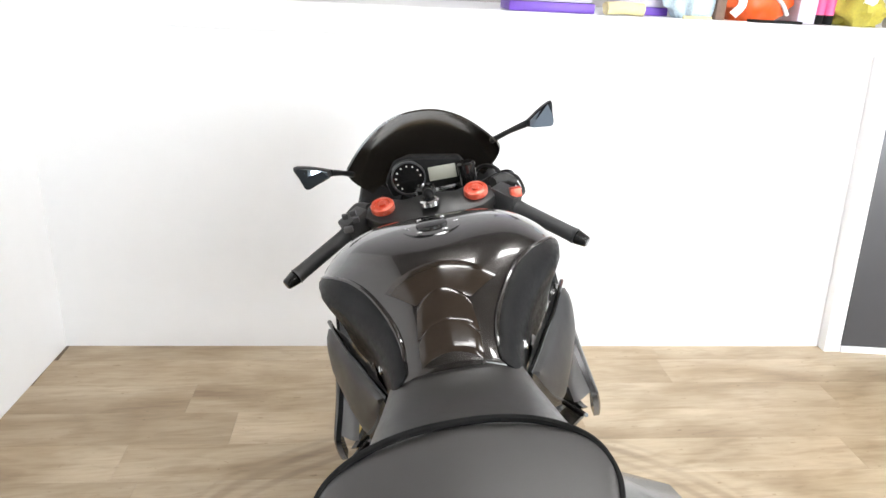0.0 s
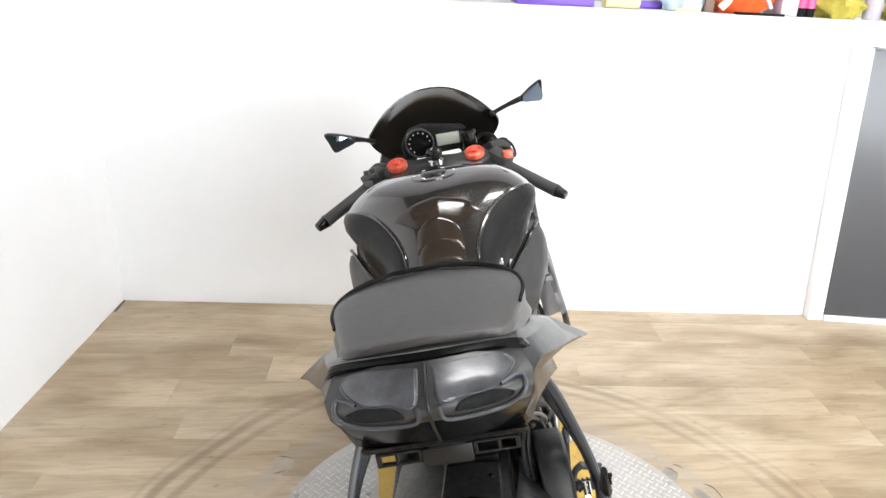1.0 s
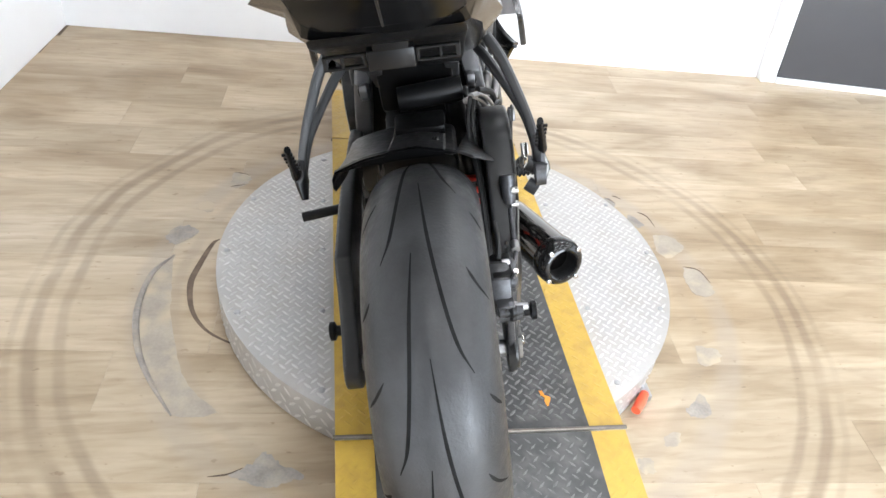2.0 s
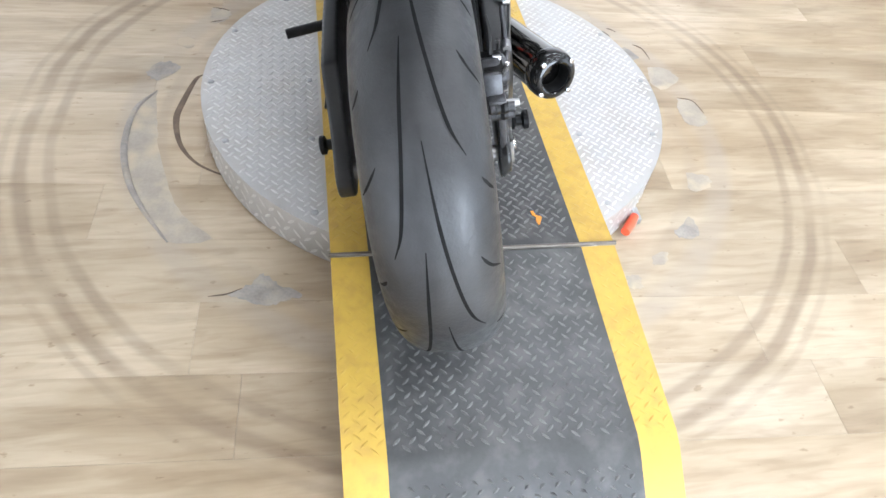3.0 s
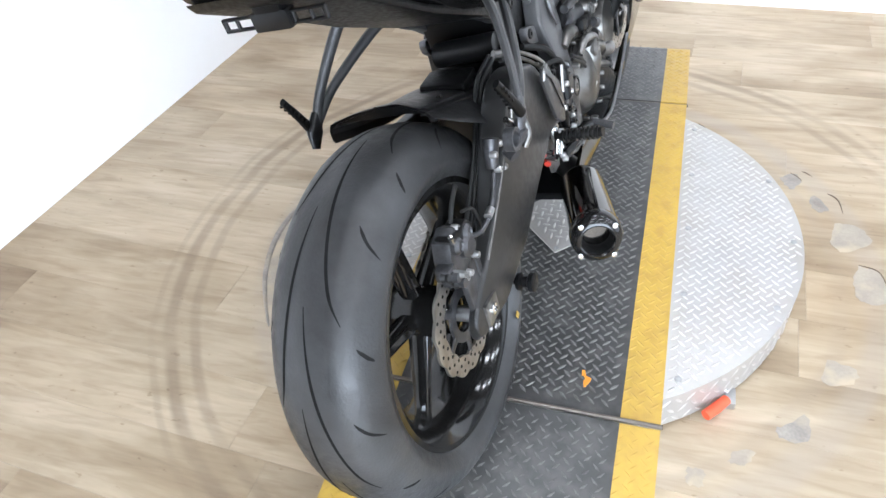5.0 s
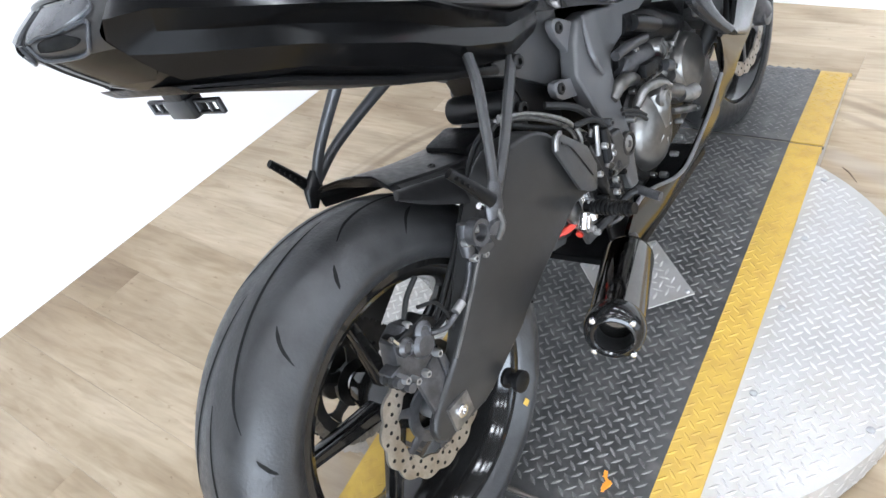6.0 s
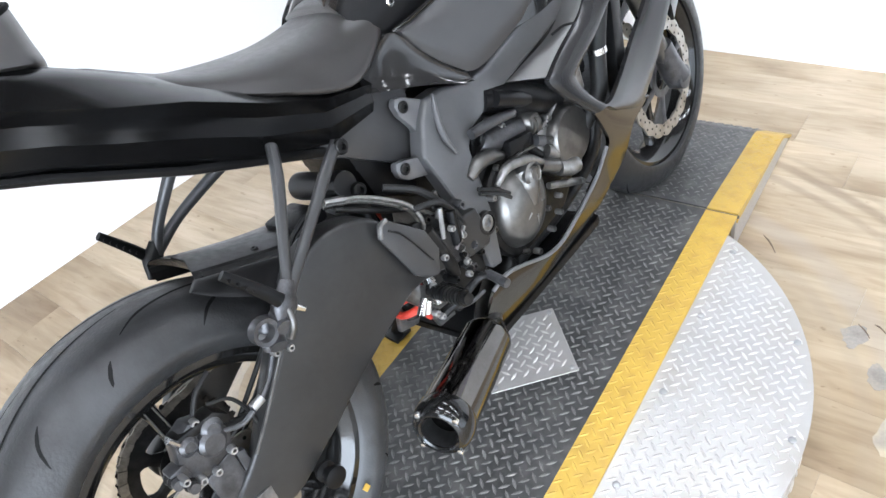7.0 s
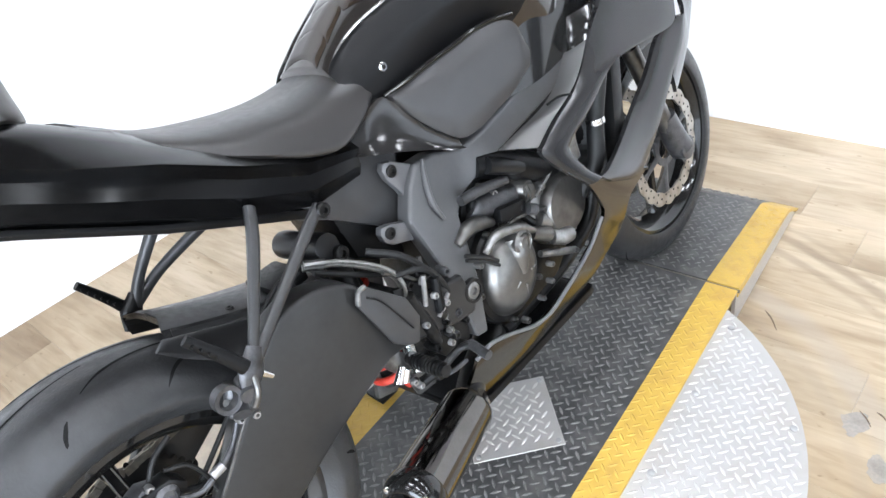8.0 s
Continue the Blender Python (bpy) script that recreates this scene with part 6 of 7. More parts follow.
engine_part("drain_pipe", tube([(0.185, 0.745, 0.392), (0.190, 0.795, 0.366), (0.186, 0.842, 0.340)], [0.007, 0.0085, 0.007], 12), M_ALU, bike)
for y, z, r_ in ((0.876, 0.442, 0.006), (0.782, 0.471, 0.0065), (0.817, 0.424, 0.006), (0.795, 0.514, 0.0075), (0.793, 0.369, 0.0075), (0.840, 0.341, 0.006), (0.761, 0.359, 0.006), (0.748, 0.328, 0.006), (0.712, 0.312, 0.006), (0.655, 0.300, 0.007), (0.590, 0.470, 0.006)):
    engine_screw("engine_bolt", (0.180, y, z), r_, 0.016, bike, M_ALU)
for k in range(14):
    y, z = rng_e.uniform(0.66, 0.80), rng_e.uniform(0.50, 0.60)
    engine_screw("engine_fitting", (rng_e.uniform(0.15, 0.165), y, z), rng_e.uniform(0.005, 0.010), rng_e.uniform(0.012, 0.022), bike, rng_e.choice((M_ALU, M_ENGINE, M_ENGINE, M_CASE)))
engine_part("engine_pipe", tube([(0.16, 0.74, 0.49), (0.176, 0.77, 0.44), (0.17, 0.80, 0.40)], 0.008, 10), M_HOSE, bike)
for x in (-0.09, -0.03, 0.03, 0.09):
    part("exhaust_header", tube([(x, 1.00, 0.55), (x * 1.05, 1.06, 0.45), (x * 0.9, 1.03, 0.30), (x * 0.6, 0.90, 0.225), (x * 0.3 + 0.03, 0.70, 0.215)], 0.019, 12), M_ENGINE, bike, "dark exhaust header pipe")

# silencer
E0, E1 = Vector((0.160, 0.495, 0.240)), Vector((0.257, 0.246, 0.276))
ed = (E1 - E0).normalized()
em = Matrix.Translation(E1) @ ed.to_track_quat("Z", "Y").to_matrix().to_4x4()
sil = part("silencer", lathe([(-0.285, 0.024), (-0.262, 0.030), (-0.245, 0.046), (-0.235, 0.0475), (-0.035, 0.0475), (-0.034, 0.0)], (0, 0, 0), "z", 48), M_CARBON, bike, "short carbon-look exhaust silencer")
sil.matrix_basis = em
part("end_cap", lathe([(-0.042, 0.0485), (-0.038, 0.0505), (-0.020, 0.0505), (-0.006, 0.0470), (0.0, 0.0405), (0.0010, 0.0340), (-0.001, 0.0310), (-0.006, 0.0300), (-0.07, 0.0300), (-0.07, 0.0)], (0, 0, 0), "z", 48), M_GLOSS, sil, "gloss black end cap")
# Black lining added inside the end cap so the bore reads dark.
part("bore", lathe([(-0.062, 0.0), (-0.062, 0.0265), (-0.006, 0.0285), (-0.003, 0.0300), (-0.003, 0.0302), (-0.069, 0.0295), (-0.069, 0.0)], (0, 0, 0), "z", 40), M_GROOVE, sil, "black lining of the exhaust bore")
for k in range(4):
    a = 2 * math.pi * k / 4 + 0.6
    r_ = part("cap_rivet", lathe([(-0.003, 0.0055), (0.002, 0.005), (0.003, 0)], (0.0445 * math.cos(a), 0.0445 * math.sin(a), 0), "z", 12), M_CHROME, sil)
part("link_pipe", tube([tuple(E0 + ed * 0.01), (0.13, 0.53, 0.245), (0.07, 0.62, 0.22), (0.02, 0.72, 0.215)], [0.026, 0.027, 0.030, 0.034], 18), M_ENGINE, bike, "dark exhaust link pipe")
part("silencer_hanger", prism([(0.365, 0.425), (0.40, 0.428), (0.46, 0.36), (0.455, 0.31), (0.415, 0.315), (0.405, 0.36)], 0.128, 0.138, "x", 0.003), M_ALU, bike, "cast alloy exhaust hanger")

# rider footrest set
part("heel_guard", prism([(0.367, 0.579), (0.381, 0.577), (0.396, 0.561), (0.440, 0.513), (0.451, 0.469), (0.432, 0.431), (0.415, 0.437), (0.388, 0.461), (0.356, 0.559)], 0.171, 0.178, "x", 0.003), M_SUBFRAME, bike, "dark heel guard plate")
part("heel_guard_edge", tube([(0.179, 0.358, 0.558), (0.180, 0.366, 0.576), (0.180, 0.380, 0.578)], 0.004, 8), M_ALU, bike)
part("guard_rib", tube([(0.1785, 0.376, 0.560), (0.1785, 0.398, 0.535), (0.1785, 0.430, 0.462)], 0.002, 6), M_ENGINE, bike)
part("footrest_plate", prism([(0.44, 0.52), (0.50, 0.50), (0.56, 0.42), (0.55, 0.34), (0.50, 0.33), (0.46, 0.38), (0.425, 0.45)], 0.138, 0.150, "x", 0.004), M_ENGINE, bike, "dark footrest hanger plate")
peg = part("footrest", tube([(0.158, 0.412, 0.406), (0.255, 0.406, 0.416)], 0.0100, 12), M_ENGINE, bike, "ribbed metal footrest")
for k in range(9):
    x = 0.174 + k * 0.0088
    part("rib", lathe([(-0.002, 0.0132), (0.002, 0.0132), (0.002, 0.0095), (-0.002, 0.0095)], (x, 0.4110 - (x - 0.174) * 0.062, 0.4077 + (x - 0.174) * 0.1), "x", 14, closed=True), M_ENGINE, peg)
part("footrest_pivot", tube([(0.150, 0.425, 0.425), (0.158, 0.418, 0.375)], 0.011, 10), M_CHROME, bike)
part("brake_pedal", tube([(0.160, 0.415, 0.352), (0.178, 0.450, 0.362), (0.195, 0.486, 0.378), (0.212, 0.500, 0.382)], [0.010, 0.008, 0.007, 0.008], 10), M_ENGINE, bike, "dark brake pedal")
part("pedal_tip", tube([(0.208, 0.500, 0.382), (0.252, 0.494, 0.374)], 0.0085, 12), M_CALIPER, bike)
part("master_cylinder_rear", tube([(0.158, 0.455, 0.50), (0.160, 0.470, 0.42), (0.160, 0.475, 0.39)], [0.012, 0.013, 0.008], 12), M_ENGINE, bike, "rear brake master cylinder")
part("linkage", prism([(0.352, 0.418), (0.386, 0.408), (0.402, 0.372), (0.430, 0.346), (0.402, 0.322), (0.362, 0.336), (0.372, 0.366), (0.350, 0.396)], 0.085, 0.097, "x", 0.004), M_ALU, bike, "cast alloy shock linkage")
part("linkage_bolt", tube([(0.122, 0.413, 0.362), (0.152, 0.408, 0.358)], 0.008, 10), M_CHROME, bike)
part("linkage_bolt", tube([(0.122, 0.404, 0.378), (0.150, 0.398, 0.374)], 0.007, 10), M_CHROME, bike)
part("push_rod", tube([(0.168, 0.474, 0.470), (0.170, 0.490, 0.520)], 0.0045, 8), M_ALU, bike)
part("brake_switch", tube([(0.165, 0.500, 0.440), (0.166, 0.512, 0.500)], [0.010, 0.008], 10), M_PLASTIC, bike, "black brake light switch")
part("pull_spring", tube([(0.172 + 0.005 * math.cos(a), 0.500 + 0.005 * math.sin(a), 0.385 + 0.0024 * a) for a in np.linspace(0, 26, 90)], 0.0012, 6, 1), M_CASE, bike, "thin return spring")
for pts, r_ in (([(0.150, 0.455, 0.540), (0.165, 0.500, 0.525), (0.160, 0.530, 0.470), (0.150, 0.540, 0.400)], 0.0055), ([(0.120, 0.440, 0.590), (0.150, 0.480, 0.560), (0.155, 0.520, 0.500)], 0.0065), ([(0.110, 0.350, 0.610), (0.120, 0.420, 0.560), (0.110, 0.480, 0.520)], 0.005), ([(0.100, 0.320, 0.615), (0.108, 0.270, 0.570), (0.112, 0.205, 0.500), (0.112, 0.150, 0.450)], 0.005)):
    part("hose", tube(pts, r_, 8), M_HOSE, bike)
for k in range(24):
    y, z = rng_e.uniform(0.43, 0.55), rng_e.uniform(0.34, 0.52)
    screw("footrest_bolt", (0.148, y, z), rng_e.uniform(0.004, 0.009), rng_e.uniform(0.006, 0.024), bike, rng_e.choice((M_CALIPER, M_ENGINE, M_ENGINE, M_PLASTIC)))
part("shift_peg", tube([(-0.165, 0.40, 0.375), (-0.275, 0.385, 0.370)], 0.0105, 12), M_ENGINE, bike, "ribbed metal footrest")

# shock absorber
part("shock_spring", tube([(0.100 + 0.030 * math.cos(a), 0.404 + 0.030 * math.sin(a), 0.345 + 0.0048 * a) for a in np.linspace(0, 20, 110)], 0.0070, 10, 1), M_REDPAINT, bike, "red shock absorber spring")
part("spring_collar", lathe([(-0.010, 0.030), (0.010, 0.030), (0.010, 0.024), (-0.010, 0.024)], (-0.021, 0.470, 0.474), "z", 24, closed=True), M_REDPAINT, bike, "red spring collar")
part("shock_body", tube([(0.095, 0.402, 0.345), (0.070, 0.412, 0.60)], 0.020, 16), M_ENGINE, bike)
part("shock_reservoir", tube([(-0.030, 0.394, 0.612), (-0.026, 0.394, 0.612), (0.078, 0.400, 0.618), (0.085, 0.400, 0.618)], [0.021, 0.024, 0.024, 0.021], 22, 3), M_SATIN, bike, "black shock absorber reservoir")
screw("reservoir_bolt", (0.088, 0.415, 0.600), 0.013, 0.012, bike, M_ENGINE)
part("battery_box", prism([(0.44, 0.62), (0.45, 0.56), (0.54, 0.50), (0.56, 0.70), (0.42, 0.71)], -0.075, 0.075, "x", 0.012), M_PLASTIC, bike)
part("inner_guard", prism([(0.385, 0.48), (0.395, 0.54), (0.44, 0.57), (0.46, 0.47)], -0.07, 0.06, "x", 0.01), M_PLASTIC, bike)
for dx, dz in ((0.0, 0.0), (0.010, 0.008)):
    part("brake_line", tube([(0.100 + dx, 0.360, 0.612 + dz), (0.110 + dx, 0.393, 0.596 + dz), (0.125 + dx, 0.427, 0.570 + dz), (0.137 + dx, 0.454, 0.540 + dz), (0.145 + dx, 0.459, 0.516), (0.150, 0.450, 0.485)], 0.0038, 8), M_BRAID, bike, "pale braided brake line")
    part("line_fitting", tube([(0.092 + dx, 0.345, 0.618 + dz), (0.104 + dx, 0.372, 0.607 + dz)], 0.0062, 8), M_ALU, bike)
part("brake_line_rear", tube([(0.105, 0.33, 0.625), (0.098, 0.27, 0.60), (0.104, 0.17, 0.52), (0.104, 0.08, 0.45), (0.11, 0.03, 0.47), (0.11, 0.0, 0.50)], 0.0048, 8), M_HOSE, bike, "black rear brake hose")
part("brake_line_rear", tube([(0.100, 0.33, 0.632), (0.090, 0.27, 0.605), (0.100, 0.16, 0.52), (0.098, 0.05, 0.44)], 0.004, 8), M_HOSE, bike)

# rear caliper
cal = part("rear_caliper", prism([(-0.046, 0.470), (-0.034, 0.506), (-0.004, 0.516), (0.024, 0.500), (0.036, 0.462), (0.020, 0.425), (-0.018, 0.418), (-0.040, 0.438)], 0.092, 0.126, "x", 0.007), M_CALIPER, bike, "grey rear brake caliper")
part("caliper_arm", prism([(-0.03, 0.43), (0.02, 0.44), (0.014, 0.36), (-0.010, 0.335), (-0.03, 0.35)], 0.116, 0.128, "x", 0.004), M_CALIPER, cal)
part("piston_housing", lathe([(0.122, 0.022), (0.134, 0.021), (0.139, 0.015), (0.139, 0)], (0, 0.006, 0.472), "x", 24), M_CALIPER, cal)
for y, z, r_ in ((0.016, 0.488, 0.017), (-0.020, 0.492, 0.015)):
    part("piston_bore", lathe([(0.118, r_), (0.132, r_ * 0.95), (0.137, r_ * 0.6), (0.134, r_ * 0.5), (0.134, 0)], (0, y, z), "x", 22), M_CALIPER, cal)
for y, z in ((-0.058, 0.462), (-0.046, 0.440)):
    part("slide_pin", tube([(0.104, y, z), (0.140, y - 0.002, z + 0.002)], [0.0095, 0.0075], 12), M_CALIPER, cal)
    part("pin_boot", lathe([(0.112, 0.0105), (0.118, 0.0085), (0.124, 0.0105), (0.130, 0.0085)], (0, y - 0.001, z + 0.001), "x", 16), M_HOSE, cal)
part("caliper_bridge", prism([(-0.030, 0.512), (0.030, 0.506), (0.046, 0.486), (0.040, 0.470), (0.020, 0.492), (-0.028, 0.498)], 0.098, 0.130, "x", 0.004), M_ENGINE, cal)
part("bracket_arm", prism([(0.020, 0.430), (0.034, 0.425), (0.030, 0.370), (0.012, 0.345), (0.002, 0.352), (0.016, 0.380)], 0.118, 0.130, "x", 0.003), M_CALIPER, cal)
part("sensor_lead", tube([(0.126, 0.030, 0.520), (0.130, 0.060, 0.500), (0.128, 0.070, 0.440), (0.132, 0.045, 0.380), (0.130, 0.030, 0.345)], 0.003, 8), M_HOSE, cal)
part("pad_pin_block", block(0.100, -0.062, 0.452, 0.128, -0.038, 0.476, 0.004), M_CALIPER, cal)
for y, z, l_ in ((-0.052, 0.464, 0.032), (-0.034, 0.440, 0.024), (-0.012, 0.430, 0.020), (0.004, 0.508, 0.012), (0.020, 0.440, 0.022)):
    screw("caliper_bolt", (0.116, y, z), 0.0065, l_, cal, M_STEEL)
part("bleed_nipple", tube([(0.128, -0.026, 0.500), (0.134, -0.036, 0.524)], 0.0045, 8), M_CHROME, cal)
part("brake_union", tube([(0.112, 0.010, 0.512), (0.114, 0.030, 0.536), (0.112, 0.060, 0.548)], 0.004, 8), M_HOSE, cal)

# small fittings of the engine side, the footrest and the swingarm
part("adjuster_rod", tube([(0.165, 0.527, 0.457), (0.165, 0.492, 0.433)], 0.004, 10), M_ALU, bike)
part("return_pin", tube([(0.168, 0.389, 0.412), (0.168, 0.37, 0.391)], [0.0075, 0.0085], 12), M_CHROME, bike)
part("return_pin", tube([(0.17, 0.393, 0.403), (0.17, 0.381, 0.385)], 0.006, 12), M_CHROME, bike)
screw("footrest_bolt", (0.166, 0.395, 0.373), 0.006, 0.01, bike, M_STEEL)
screw("footrest_bolt", (0.166, 0.404, 0.358), 0.006, 0.01, bike, M_STEEL)
screw("footrest_bolt", (0.166, 0.414, 0.416), 0.006, 0.01, bike, M_STEEL)
screw("footrest_bolt", (0.166, 0.5, 0.401), 0.006, 0.01, bike, M_STEEL)
screw("footrest_bolt", (0.166, 0.493, 0.379), 0.006, 0.01, bike, M_STEEL)
screw("footrest_bolt", (0.166, 0.496, 0.475), 0.006, 0.01, bike, M_STEEL)
screw("footrest_bolt", (0.166, 0.459, 0.442), 0.006, 0.01, bike, M_STEEL)
screw("footrest_bolt", (0.166, 0.513, 0.449), 0.006, 0.01, bike, M_STEEL)
part("pedal_link", tube([(0.172, 0.436, 0.35), (0.172, 0.471, 0.333), (0.172, 0.507, 0.329)], 0.004, 10), M_CALIPER, bike)
part("wire_lead", tube([(0.15, 0.509, 0.54), (0.15, 0.505, 0.514), (0.15, 0.491, 0.496)], 0.004, 10), M_ALU, bike)
part("wire_lead", tube([(0.14, 0.441, 0.552), (0.14, 0.469, 0.53), (0.14, 0.497, 0.499)], 0.0035, 10), M_BRAID, bike)
screw("stay_bolt", (0.15, 0.521, 0.21), 0.008, 0.014, bike, M_DISC)
part("hose_clip", tube([(0.145, 0.135, 0.517), (0.145, 0.115, 0.494), (0.145, 0.09, 0.478)], 0.0042, 12), M_CALIPER, bike)
part("hose_clip", tube([(0.145, 0.09, 0.478), (0.145, 0.071, 0.476)], 0.007, 12), M_STEEL, bike)
part("hose_end", tube([(0.145, 0.071, 0.472), (0.138, 0.049, 0.464), (0.13, 0.022, 0.475), (0.128, 0.011, 0.476)], 0.0042, 10), M_CALIPER, bike)
part("clip_body", tube([(0.145, 0.157, 0.57), (0.145, 0.144, 0.545), (0.145, 0.138, 0.526)], [0.014, 0.012, 0.010], 14), M_CALIPER, bike)
screw("clip_bolt", (0.148, 0.136, 0.552), 0.006, 0.012, bike, M_STEEL)
screw("clip_bolt", (0.148, 0.164, 0.556), 0.006, 0.012, bike, M_STEEL)
screw("clip_bolt", (0.148, 0.159, 0.513), 0.006, 0.012, bike, M_STEEL)
screw("clip_bolt", (0.148, 0.138, 0.523), 0.006, 0.012, bike, M_STEEL)
screw("clip_bolt", (0.148, 0.172, 0.535), 0.006, 0.012, bike, M_STEEL)
part("bracket_washer", tube([(0.176, 0.166, 0.598), (0.176, 0.181, 0.58), (0.176, 0.198, 0.557)], [0.005, 0.008, 0.004], 12), M_CHROME, bike)
part("bracket_stub", tube([(0.18, 0.2, 0.602), (0.18, 0.188, 0.586)], 0.0065, 12), M_CHROME, bike)
# Bright tube laid along the arm's edge as its bevel highlight.
part("arm_edge", tube([(0.161, 0.225, 0.597), (0.161, 0.20, 0.577), (0.1585, 0.14, 0.519), (0.148, 0.085, 0.457), (0.139, 0.04, 0.410)], 0.0024, 8), M_CASE, bike)

# passenger footrests
for s in (-1, 1):
    h = part("passenger_hanger", tube([(s * 0.122, 0.396, 0.698), (s * 0.145, 0.345, 0.682), (s * 0.184, 0.245, 0.640), (s * 0.198, 0.182, 0.605)], [0.0105, 0.0110, 0.0095, 0.010], 10, 6, flat=0.75), M_SUBFRAME, bike, "dark cast passenger footrest hanger")
    part("strut", tube([(s * 0.135, 0.296, 0.758), (s * 0.158, 0.268, 0.722), (s * 0.188, 0.210, 0.650), (s * 0.198, 0.178, 0.602)], [0.0105, 0.0110, 0.0095, 0.010], 10, 6, flat=0.75), M_SUBFRAME, h)
    screw("hanger_bolt", (s * 0.128, 0.396, 0.694), 0.012, s * 0.010, h, M_ENGINE)
    part("hanger_foot", tube([(s * 0.197, 0.190, 0.622), (s * 0.200, 0.168, 0.596), (s * 0.198, 0.150, 0.570)], [0.012, 0.019, 0.009], 12, flat=0.6), M_SATIN if s < 0 else M_CALIPER, h)
    part("folding_peg", tube([(s * 0.206, 0.164, 0.610), (s * 0.203, 0.148, 0.640), (s * 0.197, 0.120, 0.686)], [0.0105, 0.0090, 0.0070], 10, flat=0.75), M_PLASTIC, h, "black rubber folding footrest")
    for k in range(6):
        part("peg_rib", block(s * 0.200 - 0.0085, 0.121 + 0.0060 * k, 0.674 - 0.010 * k, s * 0.200 + 0.0085, 0.1245 + 0.0060 * k, 0.678 - 0.010 * k), M_PLASTIC, h)
part("hanger_clamp", add(tube([(0.180, 0.160, 0.585), (0.208, 0.150, 0.575)], 0.012, 12), tube([(0.176, 0.142, 0.560), (0.192, 0.134, 0.550)], 0.012, 14)), M_CALIPER, bike)
part("hanger_ring", lathe([(-0.007, 0.013), (0.007, 0.013), (0.008, 0.019), (-0.008, 0.019)], (0.196, 0.126, 0.586), "x", 20, closed=True), M_CALIPER, bike, "grey cast ring on the footrest hanger")
part("clamp_pin", tube([(0.205, 0.168, 0.600), (0.212, 0.160, 0.575), (0.204, 0.150, 0.556)], 0.005, 10), M_CASE, bike)

# front mudguard
mud = []
for a in np.linspace(84, 150, 14):
    c, s_ = math.cos(math.radians(a)), math.sin(math.radians(a))
    row = [(x, FRONT[1] + (0.318 + d) * c, FRONT[2] + (0.318 + d) * s_) for x, d in ((-0.076, -0.045), (-0.070, -0.015), (-0.04, 0.006), (0.0, 0.011), (0.04, 0.006), (0.070, -0.015), (0.076, -0.045))]
    mud.append(row + [(x * 0.96, y, z - 0.004) for x, y, z in row[::-1]])
part("front_mudguard", skin(mud), M_PAINT, bike, "dark metallic front mudguard", angle=50)
# side stand
part("side_stand", tube([(-0.13, 0.60, 0.28), (-0.19, 0.57, 0.18), (-0.245, 0.545, 0.078)], [0.016, 0.013, 0.012], 12), M_SATIN, bike, "black side stand")
part("stand_foot", moved(block(-0.028, -0.025, 0, 0.028, 0.025, 0.010, 0.003), pose(-0.247, 0.543, 0.0655, 0, 12.5, 0)), M_SATIN, bike)


# ---- marks on the floor and the deck ----
def blot(name, outline, z, mat, label, category, thick=0.0012, wob=0.006, seed=1):
    """A thin flat patch with a ragged edge."""
    rng = random.Random(seed)
    loop = spline(outline + outline[:1], 5)[:-1]
    pts = [(p[0] + rng.uniform(-wob, wob), p[1] + rng.uniform(-wob, wob)) for p in loop]
    ob = new(name, mesh_of(prism(pts, z - 0.003, z + thick, "z"), name, False))
    ob.data.materials.append(mat)
    return tagged(ob, label, category, "floor repairs")


ARC_OUT = [(-0.75, 0.131), (-0.796, 0.047), (-0.805, -0.094), (-0.777, -0.226), (-0.729, -0.331), (-0.668, -0.43)]
ARC_IN = [(-0.571, -0.424), (-0.633, -0.361), (-0.681, -0.258), (-0.721, -0.104), (-0.736, 0.015)]
blot("floor_patch", ARC_OUT + ARC_IN, 0.0, M_PATCH_THIN, "long curved grey scuff patch on the plank floor", "floor patch", 0.0006, 0.003, 2)
arc_rim = new("floor_patch", mesh_of(tube([(x, y, 0.0008) for x, y in ARC_OUT], [0.002, 0.007, 0.009, 0.008, 0.006, 0.002], 8, 5), "floor_patch"))
arc_rim.data.materials.append(M_PATCH)
tagged(arc_rim, "curved grey filler line along a floor scuff", "floor patch", "floor repairs")
